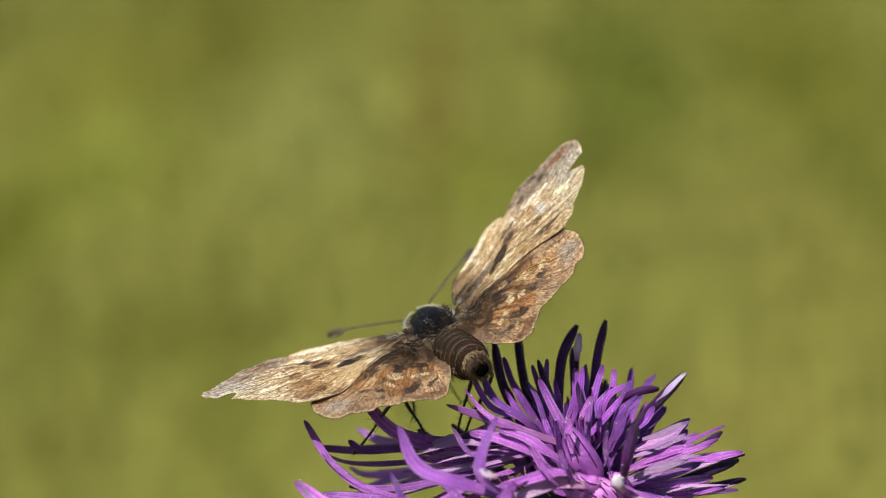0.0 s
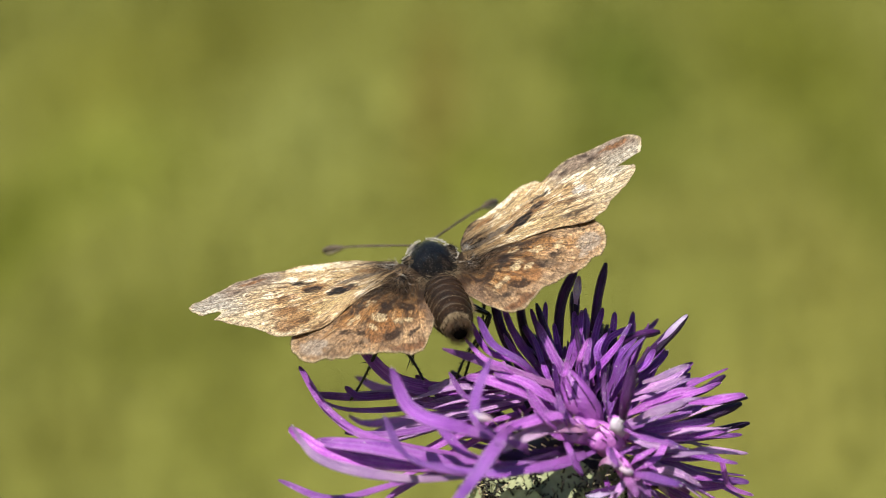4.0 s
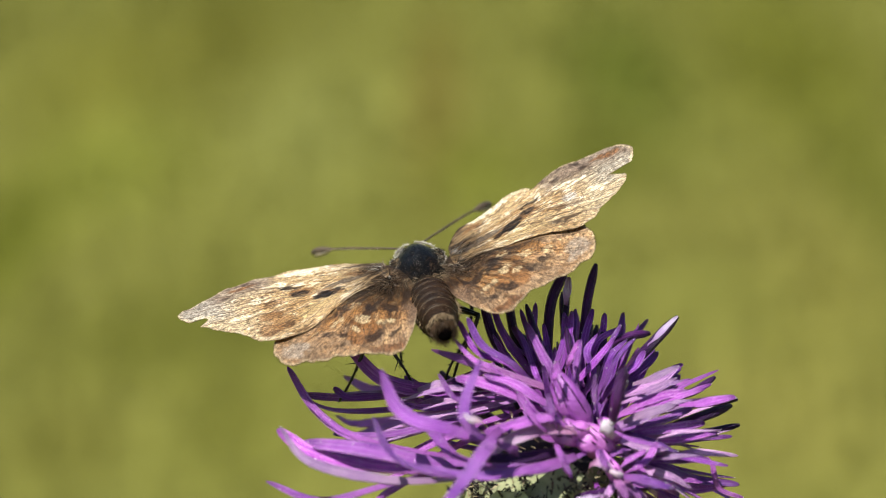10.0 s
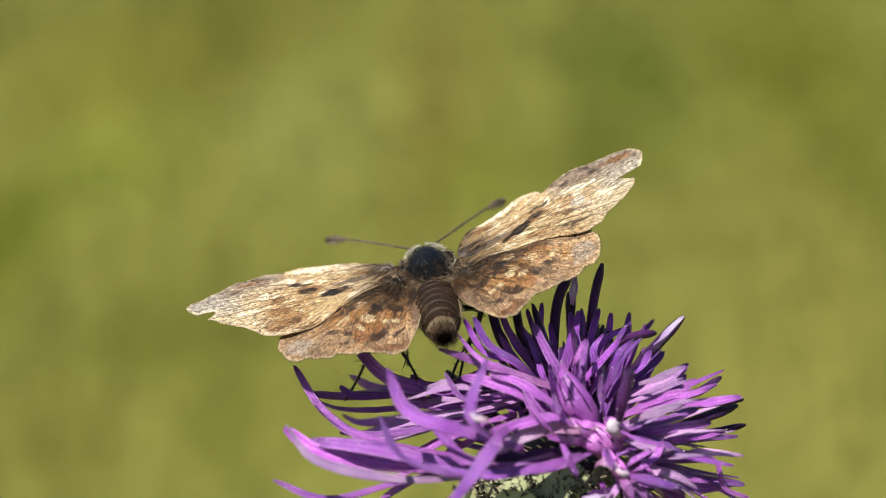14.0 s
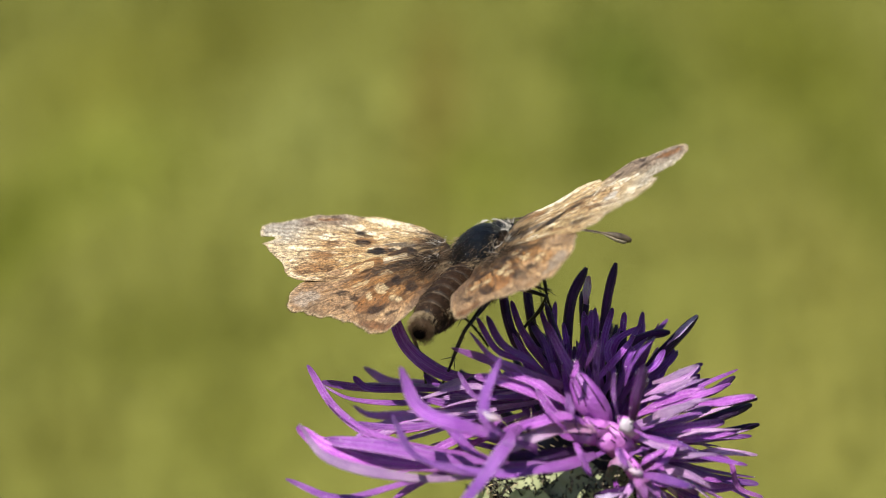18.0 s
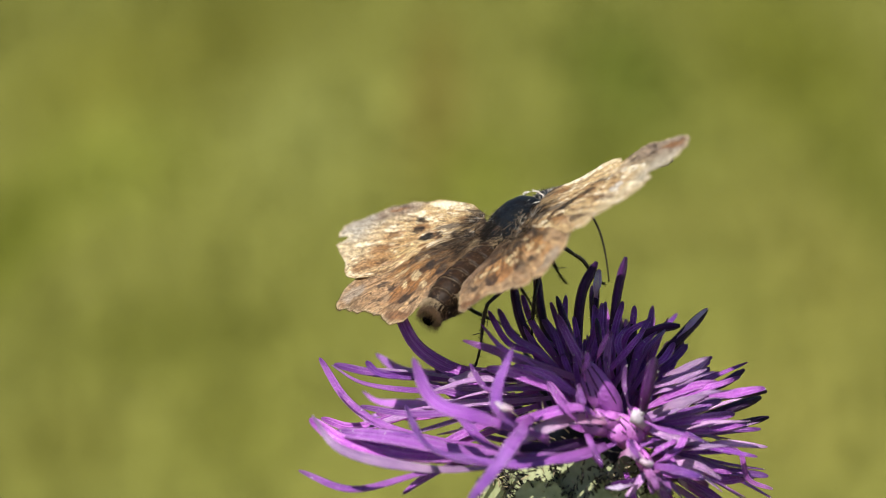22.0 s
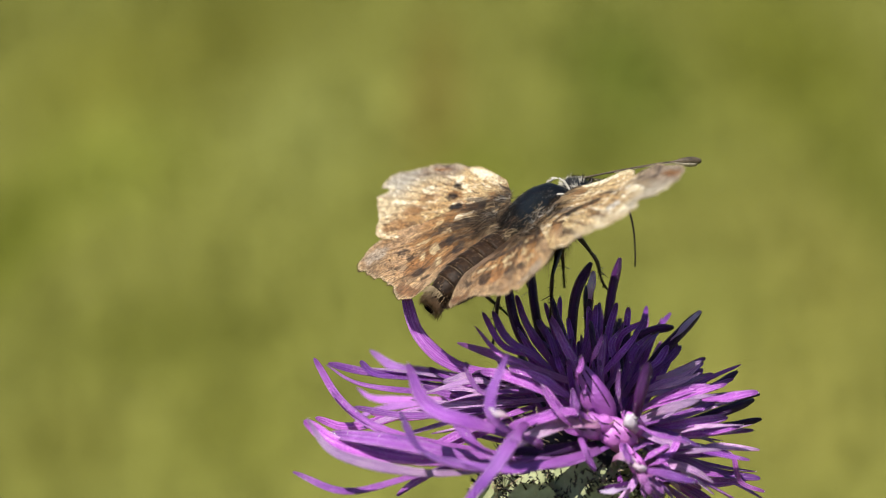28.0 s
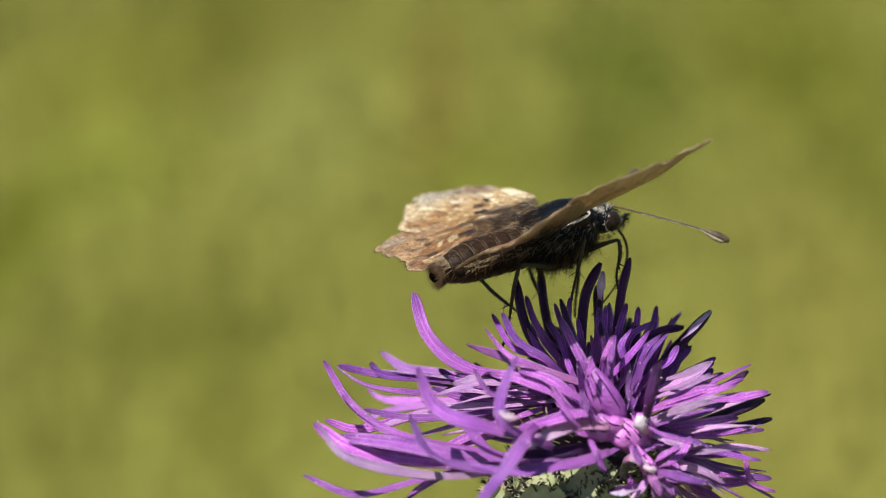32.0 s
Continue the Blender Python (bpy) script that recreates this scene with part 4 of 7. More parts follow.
petal("violet", 0.47, (0.3, 0.5, 1.6), (0.1, 0.5, 2.5), (0.1, 0.5, 3.5), (0.4, 1.5, 4.2))
petal("violet", 0.39, (2.0, 3.7, 1.8), (2.6, 3.7, 2.7), (2.8, 3.7, 3.6), (2.8, 4.7, 4.3))
petal("dim", 0.39, (-0.8, -1.5, 2.7), (-0.2, -1.5, 4.1), (0.3, -1.5, 5.6), (0.7, -0.5, 6.9))
petal("dark", 0.38, (1.2, -2.8, 1.8), (0.8, -2.8, 3.3), (0.5, -2.8, 4.9), (0.4, -1.8, 6.2))
petal("violet", 0.50, (-3.1, 0.2, 1.1), (-5.6, -0.8, 1.4), (-8.0, -1.3, 1.6), (-10.1, -0.8, 2.2), lean=True)
petal("violet", 0.46, (-2.0, 0.4, 0.8), (-5.6, -0.6, -0.5), (-9.1, -1.1, -1.7), (-12.1, -0.6, -2.5), lean=True)
petal("violet", 0.57, (-3.4, -1.2, 1.1), (-7.2, -2.2, 0.7), (-11.0, -2.7, 0.5), (-14.3, -2.2, 1.0), lean=True)
petal("violet", 0.50, (-2.1, 3.7, 2.0), (-5.7, 2.7, 2.0), (-9.3, 2.2, 2.1), (-12.4, 2.7, 3.0), lean=True)
petal("pale", 0.37, (-3.4, 2.4, 1.7), (-7.2, 1.4, 2.4), (-11.0, 0.9, 3.0), (-14.2, 1.4, 3.3), lean=True)
petal("pale", 0.33, (-1.8, 4.2, -0.6), (-4.5, 3.2, -0.6), (-7.3, 2.7, -0.7), (-9.6, 3.2, -1.1), lean=True)
petal("pale", 0.52, (-1.3, -0.6, 1.4), (-4.7, -1.6, 1.2), (-8.0, -2.1, 1.1), (-10.8, -1.6, 1.4), lean=True)
petal("violet", 0.57, (-2.0, -0.8, 1.8), (-4.5, -1.8, 2.0), (-7.0, -2.3, 2.3), (-9.1, -1.8, 3.0), lean=True)
petal("pale", 0.49, (-3.1, 1.0, 0.9), (-5.2, -0.0, 1.5), (-7.3, -0.5, 2.0), (-9.1, -0.0, 1.9), lean=True)
petal("dim", 0.53, (2.9, -2.7, -2.2), (3.6, -4.7, -2.8), (4.4, -5.2, -3.6), (5.2, -4.7, -4.5))
petal("violet", 0.46, (3.0, -0.3, -2.2), (4.2, -2.3, -2.7), (5.5, -2.8, -3.5), (6.7, -2.3, -4.3))
petal("dim", 0.45, (1.8, -2.4, -2.6), (2.0, -4.4, -3.5), (2.3, -4.9, -4.7), (2.7, -4.4, -6.0))
petal("pale", 0.44, (2.6, -0.9, -2.5), (3.0, -2.9, -3.1), (3.6, -3.4, -3.9), (4.2, -2.9, -4.9))
petal("violet", 0.46, (4.2, -0.7, -2.8), (5.1, -2.7, -3.0), (6.1, -3.2, -3.5), (7.1, -2.7, -4.1))
petal("pale", 0.44, (4.2, -0.1, -2.5), (4.7, -2.1, -2.9), (5.3, -2.6, -3.6), (5.9, -2.1, -4.4))
petal("violet", 0.45, (2.4, -1.7, -1.8), (2.8, -3.7, -2.5), (3.3, -4.2, -3.4), (3.7, -3.7, -4.4))
petal("violet", 0.50, (3.7, -2.6, -1.6), (4.3, -4.6, -2.1), (4.9, -5.1, -2.8), (5.6, -4.6, -3.6))
petal("violet", 0.45, (2.3, 1.0, -1.8), (2.8, -1.0, -2.8), (3.5, -1.5, -4.0), (4.2, -1.0, -5.4))
petal("violet", 0.42, (3.8, -2.3, -2.3), (3.9, -4.3, -3.4), (4.2, -4.8, -4.8), (4.5, -4.3, -6.3))
petal("pale", 0.37, (3.3, -1.3, -2.7), (3.9, -3.3, -3.2), (4.7, -3.8, -3.9), (5.4, -3.3, -4.8))
petal("dim", 0.48, (2.0, 1.0, -1.7), (2.6, -1.0, -2.0), (3.3, -1.5, -2.5), (4.0, -1.0, -3.1))
petal("violet", 0.36, (2.8, 0.5, -2.3), (2.8, -1.5, -3.0), (3.0, -2.0, -3.9), (3.2, -1.5, -5.0))
petal("dim", 0.46, (3.3, 0.7, -2.3), (3.8, -1.3, -3.2), (4.5, -1.8, -4.4), (5.2, -1.3, -5.6))
petal("violet", 0.41, (2.9, 0.0, -2.3), (3.0, -2.0, -2.9), (3.2, -2.5, -3.8), (3.5, -2.0, -4.8))
petal("dim", 0.43, (3.7, 0.5, -2.6), (3.9, -1.5, -3.4), (4.2, -2.0, -4.5), (4.5, -1.5, -5.7))
# blunt lobes, anthers and the open floret in the middle of the head
petal("violet", 0.36, (-0.6, -6.0, 2.5), (-0.7, -6.8, 3.2), (-0.5, -6.8, 3.7), (-0.5, -6.8, 4.3))
petal("violet", 0.44, (-0.5, -6.6, 0.3), (-0.7, -7.4, 1.0), (-0.9, -7.4, 1.7), (-1.1, -7.4, 2.4))
petal("violet", 0.48, (-1.1, -7.2, 0.1), (-1.7, -8.0, 0.7), (-2.4, -8.0, 1.7), (-3.0, -8.0, 2.7))
petal("violet", 0.44, (2.1, -5.8, 0.7), (1.8, -6.6, 1.7), (1.7, -6.6, 2.5), (1.8, -6.6, 3.5))
petal("violet", 0.34, (0.1, -4.7, 3.3), (0.3, -5.5, 4.1), (0.6, -5.5, 4.8), (0.9, -5.5, 5.5))
petal("dark", 0.85, (2.8, -6.4, 0.6), (2.9, -7.2, 1.6), (3.2, -7.2, 2.8), (3.5, -7.2, 3.9))
petal("palest", 0.62, (3.5, -5.4, 0.5), (4.5, -6.2, 1.0), (5.6, -6.2, 1.3), (6.6, -6.2, 1.6))
petal("violet", 0.55, (2.9, -6.5, 0.1), (3.7, -7.3, -0.3), (4.8, -7.3, -0.6), (5.8, -7.3, -0.9))
petal("violet", 0.62, (-0.6, -7.0, -0.6), (-0.4, -7.8, -1.1), (-0.1, -7.8, -1.8), (0.3, -7.8, -2.4))
petal("palest", 0.46, (4.3, -3.0, 2.7), (5.2, -3.8, 3.0), (6.1, -3.8, 3.4), (7.0, -3.8, 3.8))
petal("pale", 0.34, (3.8, -3.4, 2.0), (4.8, -4.2, 2.3), (5.9, -4.2, 2.7), (6.9, -4.2, 3.1))
petal("pinkpale", 0.80, (1.4, -5.8, -2.0), (1.8, -6.6, -1.7), (2.3, -6.6, -1.9), (2.8, -6.6, -2.4))
petal("violet", 0.50, (2.8, -6.8, -2.4), (2.4, -7.6, -1.9), (2.1, -7.6, -1.5), (2.0, -7.6, -0.9))
petal("violet", 0.52, (2.9, -6.6, -2.4), (3.4, -7.4, -1.7), (4.1, -7.4, -1.3), (4.7, -7.4, -1.0))
petal("near", 0.60, (2.9, -7.0, -2.5), (4.0, -7.8, -2.6), (5.1, -7.8, -2.9), (6.2, -7.8, -3.2))
petal("pink", 0.60, (2.8, -7.0, -2.5), (3.0, -7.8, -2.9), (3.3, -7.8, -3.4), (3.5, -7.8, -3.9))
petal("palest", 0.60, (5.0, -4.4, -1.8), (6.0, -5.2, -1.6), (7.0, -5.2, -1.5), (8.1, -5.2, -1.5))
petal("palest", 0.80, (-6.6, -1.4, 2.8), (-7.3, -2.2, 2.8), (-8.0, -2.2, 2.6), (-8.8, -2.2, 2.5))
petal("dark", 0.95, (-3.8, -1.2, 2.6), (-4.9, -2.0, 2.7), (-6.0, -2.0, 2.8), (-7.0, -2.0, 2.8))
petal("pollen", 0.50, (2.6, -6.8, -2.2), (2.8, -7.6, -2.3), (3.0, -7.6, -2.4), (3.1, -7.6, -2.6))

# the long lobe that springs up when the insect steps off
CURL_BASE = Vector((-6.07, 0.00, 2.57))
curl = part("petal", petal_mesh("violet", 1.0, [Vector(p) - CURL_BASE for p in ((-3.57, 0.00, 2.78), (-7.68, 0.00, 3.28), (-10.21, 0.00, 5.28), (-11.19, 1.00, 8.12))], flower_rng), flower, "long curled violet petal lobe")
curl.matrix_basis = Matrix.Translation(CURL_BASE * MM)


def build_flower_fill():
    """The florets of the disc's inside and far side, mostly in the violet with shade in its colour."""
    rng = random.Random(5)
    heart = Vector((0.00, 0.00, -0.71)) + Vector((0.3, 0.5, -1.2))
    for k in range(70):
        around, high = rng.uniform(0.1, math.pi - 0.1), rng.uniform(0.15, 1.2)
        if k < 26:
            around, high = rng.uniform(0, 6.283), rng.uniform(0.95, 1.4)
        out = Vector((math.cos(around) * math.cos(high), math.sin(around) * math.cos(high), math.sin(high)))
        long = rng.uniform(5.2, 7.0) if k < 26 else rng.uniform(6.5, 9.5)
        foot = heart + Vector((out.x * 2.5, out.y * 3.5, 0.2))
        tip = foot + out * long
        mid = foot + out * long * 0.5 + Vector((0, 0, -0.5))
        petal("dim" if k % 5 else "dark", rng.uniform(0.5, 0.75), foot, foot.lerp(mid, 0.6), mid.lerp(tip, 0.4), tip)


def build_involucre():
    rng = random.Random(8)
    mid = Vector((-1.96, 0.00, -6.96))
    lines, radii = [], []
    for i in range(15):
        s = i / 14
        lines.append(mid + Vector((1.6 - 2.4 * s, 0.4, 3.7 - 10.5 * s)))
        radii.append(5.6 * math.sin(math.pi * (0.16 + 0.74 * s)) ** 0.75)
    body = part("involucre", mesh_of("involucre", *tube(lines, radii, 28), BRACT), flower, "green bud-like cup of overlapping bracts")
    for ring in range(5):
        s = 0.10 + 0.18 * ring
        c = mid + Vector((1.6 - 2.4 * s, 0.4, 3.7 - 10.5 * s))
        r = 5.6 * math.sin(math.pi * (0.16 + 0.74 * s)) ** 0.75
        count = 8
        for k in range(count):
            a = 2 * math.pi * (k + 0.5 * (ring % 2)) / count + rng.uniform(-0.05, 0.05)
            out = Vector((math.cos(a), math.sin(a), 0.12))
            side = Vector((-math.sin(a), math.cos(a), 0))
            foot = c + out * (r - 0.1)
            verts, faces = [], []
            for i in range(8):
                u = i / 7
                w = 3.0 * math.sin(math.pi * (0.12 + 0.80 * u)) ** 0.7 * 0.78
                for j in range(5):
                    v = j / 2 - 1
                    bulge = 0.55 * (1 - v * v) * math.sin(math.pi * min(1, u + 0.15)) + 0.14
                    verts.append(foot + side * v * w + Vector((0, 0, (u - 0.55) * 4.4)) + out * (bulge + 0.35 * u))
            for i in range(7):
                for j in range(4):
                    q = i * 5 + j
                    faces.append((q, q + 1, q + 6, q + 5))
            bract = part("bract", mesh_of("bract", verts, faces, BRACT), body)
            roots = []
            for _ in range(46):
                u = rng.uniform(0.3, 1.0)
                v = rng.choice((-1, 1)) * rng.uniform(0.75, 1.0) if u < 0.9 else rng.uniform(-1, 1)
                w = 3.0 * math.sin(math.pi * (0.12 + 0.80 * u)) ** 0.7 * 0.78
                roots.append((foot + side * v * w + Vector((0, 0, (u - 0.55) * 4.4)) + out * (0.25 + 0.35 * u), side * v + Vector((0, 0, 0.7)) + out * 0.4))
            part("bract_fringe", mesh_of("bract_fringe", *hairs(rng, roots, 0.6, 0.07), FRINGE if rng.random() < 0.8 else STRAW), bract, "black comb-like fringe")
    foot = mid + Vector((-1.0, 0.4, -5.3))
    drop = VIEW.to_3x3().inverted() @ Vector((0.02, 0.03, -1))
    line = [foot + drop * (440 * i / 30) + Vector((math.sin(i * 0.35) * 1.2, 0, 0)) for i in range(31)]
    part("stem", mesh_of("stem", *tube(line, [1.35 + 0.02 * i for i in range(31)], 10), STEM), flower, "ribbed green stem")
    roots = []
    for _ in range(130):
        a, s = rng.uniform(0, 6.283), rng.uniform(0, 0.12)
        out = Vector((math.cos(a), math.sin(a), 0.5))
        roots.append((mid + Vector((1.6, 0.0, 4.2)) + out * rng.uniform(2.5, 5.4), out))
    part("chaff_bristles", mesh_of("chaff_bristles", *hairs(rng, roots, 2.2, 0.05), STRAW), flower, "straw-coloured chaff bristles", "stuff")


def build_core():
    """The shaded receptacle from which the florets grow."""
    at = Vector((0.00, 0.00, -0.71)) + Vector((-0.3, 1.0, -2.2))
    line = [at + Vector((0, 0, z)) for z in (-2.6, -1.8, -0.6, 0.8, 1.9, 2.6)]
    part("receptacle", mesh_of("receptacle", *tube(line, [3.6, 4.3, 4.6, 4.0, 2.6, 0.8], 22), FRINGE), flower, "dark chaffy receptacle")


def build_beard():
    """Straw-coloured comb teeth round the top of the cup."""
    rng = random.Random(19)
    mid = Vector((-1.96, 0.00, -6.96)) + Vector((1.4, 0.4, 2.6))
    roots = []
    for _ in range(900):
        a = rng.uniform(0, 6.283)
        out = Vector((math.cos(a), math.sin(a), 0.25))
        roots.append((mid + out * rng.uniform(4.7, 5.4) + Vector((0, 0, rng.uniform(-1.8, 0.6))), out + Vector((0, 0, rng.uniform(-0.3, 0.9)))))
    part("comb_teeth", mesh_of("comb_teeth", *hairs(rng, roots[:180], 1.1, 0.04), STRAW), flower, "straw-coloured comb teeth", "stuff")
    part("dark_teeth", mesh_of("dark_teeth", *hairs(rng, roots[420:], 0.9, 0.07), FRINGE), flower, "black comb teeth", "stuff")


def build_pollen():
    """Whitish pollen grains caught on the lobes."""
    rng = random.Random(41)
    lobes = [ob for ob in flower.children if ob.name.startswith(("petal", "floret_tube", "anther_tube")) and ob not in LEANERS and ob != curl]
    verts, faces = [], []
    for _ in range(900):
        ob = rng.choice(lobes)
        v = rng.choice(ob.data.vertices)
        c, r, n = (ob.matrix_basis @ (v.co + v.normal * 0.00002)) / MM, rng.uniform(0.02, 0.05), len(verts)
        for d in ((1, 0, 0), (-1, 0, 0), (0, 1, 0), (0, -1, 0), (0, 0, 1), (0, 0, -1)):
            verts.append(c + Vector(d) * r * rng.uniform(0.7, 1.3))
        for i in (0, 1):
            for j in (2, 3):
                for k in (4, 5):
                    faces.append((n + i, n + j, n + k) if (i + j + k) % 2 == 0 else (n + j, n + i, n + k))
    part("pollen_grains", mesh_of("pollen_grains", verts, faces, POLLEN), flower, "whitish pollen dust on the petals", "stuff")


build_beard()
build_core()
build_flower_fill()
build_pollen()
build_involucre()

# ---- the butterfly ----
BODY_ROWS = [
    (0, -0.336, 3.494, -5.58, 18.8, 12.6, -32.1),
    (0.5, -0.55, 2.639, -3.356, 16.6, 14.7, -30.6),
    (1, -0.606, 2.525, -2.309, 16.3, 20.4, -24.4),
    (1.5, -0.584, 2.847, -1.982, 15.1, 21.8, -19.5),
    (2, -0.548, 3.235, -1.773, 13.5, 22.7, -16.8),
    (2.5, -0.497, 3.153, -1.759, 12.1, 23.6, -17.3),
    (3, -0.496, 2.326, -1.641, 11.2, 24, -17.8),
    (3.5, -0.43, 1.382, -1.588, 11.1, 24, -17.8),
    (5.5, -0.889, -0.081, -1.764, 10.8, 24, -17),
    (6, -0.94, -0.249, -1.812, 10.8, 24, -16.8),
    (6.5, -0.957, -0.096, -1.781, 10.8, 23.9, -16.7),
    (7, -0.867, 0.058, -1.763, 10.9, 23.8, -16.5),
    (7.5, -0.802, 0.251, -1.802, 10.9, 23.5, -16.4),
    (8, -1.008, 0.355, -1.834, 10.9, 23.3, -16.2),
    (8.5, -1.159, 0.499, -1.862, 10.9, 23.1, -16),
    (9, -1.253, 0.587, -1.85, 10.9, 23.1, -15.9),
    (9.5, -1.342, 0.399, -1.831, 10.8, 23.1, -15.6),
    (10, -1.307, 0.21, -1.787, 10.4, 23.1, -15.3),
    (10.5, -1.233, 0.362, -1.811, 9.9, 23.2, -15),
    (11, -1.167, 0.644, -1.852, 9.3, 23.3, -14.7),
    (11.5, -1.081, 0.826, -1.826, 8.7, 23.4, -14.4),
    (12, -0.911, 0.797, -1.832, 8, 23.5, -14.1),
    (12.5, -0.839, 0.586, -1.837, 7.4, 23.6, -13.8),
    (13, -0.799, 0.609, -1.902, 6.9, 23.7, -13.6),
    (13.5, -0.75, 0.848, -1.932, 6.5, 23.7, -13.4),
    (14, -0.787, 0.973, -1.915, 6.4, 23.7, -13.4),
    (14.5, -0.857, 0.789, -1.909, 6.4, 23.7, -13.4),
    (16.5, 2.257, -2.491, -0.449, -28, 28.2, -8.4),
    (17, 2.033, -3.288, -0.215, -36, 34.1, -5.9),
    (17.5, 1.835, -2.48, -0.476, -31.7, 32.6, -6.2),
    (18, 2.088, -1.999, -0.66, -27.5, 30.7, -6.6),
    (18.5, 2.642, -1.86, -0.632, -27.7, 30, -7),
    (19, 3.109, -1.52, -0.574, -28.4, 29.7, -7.2),
    (19.5, 3.659, -2.026, -0.288, -34.3, 33.6, -5.8),
    (20, 4.097, -2.449, 0.393, -42.1, 37.5, -4.4),
    (20.5, 4.073, -2.386, 0.784, -46.8, 37.1, -5.1),
    (21, 4.099, -2.493, 0.962, -49.2, 36.8, -5.9),
    (21.5, 4.237, -2.258, 0.955, -48.2, 36.9, -6),
    (22, 4.203, -2.123, 0.89, -47.1, 37.1, -6),
    (22.5, 4.186, -2.145, 0.708, -47.3, 36.9, -5.5),
    (23, 4.059, -1.889, 0.567, -47.7, 36.6, -4.4),
    (23.5, 4.269, -1.253, 0.371, -51, 37.6, -2),
    (24, 4.844, -0.88, 0.306, -55.5, 38.7, 1.5),
    (24.5, 5.066, -1.014, 0.464, -57.6, 39.2, 6.2),
    (25, 5.342, -0.59, 0.576, -60.2, 39.5, 10.3),
    (25.5, 6.051, -1.147, 0.56, -69.5, 32.3, 11.9),
    (27.5, 6.322, -2.083, 1.172, -72.2, 28, 13.9),
    (28, 5.461, -1.349, 1.673, -66.5, 38, 10.4),
    (28.5, 6.069, -1.694, 1.455, -56.7, 38.2, 6.9),
    (29, 5.955, -1.858, 1.415, -49.5, 40.9, 3.4),
    (29.5, 5.974, -0.622, 1.332, -49.5, 38.5, 3.1),
    (30, 6.336, 1.218, 1.32, -49.5, 34.2, 3),
    (30.5, 6.964, 2.247, 1.421, -54.3, 29.6, 6.2),
    (30.6, 6.9, 2.232, 1.428, -55.8, 28.6, 6.5),
    (31, 6.76, 1.831, 1.479, -65.9, 24.3, 5.9),
    (31.5, 6.704, 1.302, 1.296, -65.2, 21.5, 8.4),
    (32, 6.799, 1.144, 1.196, -64.6, 20.2, 11),
]
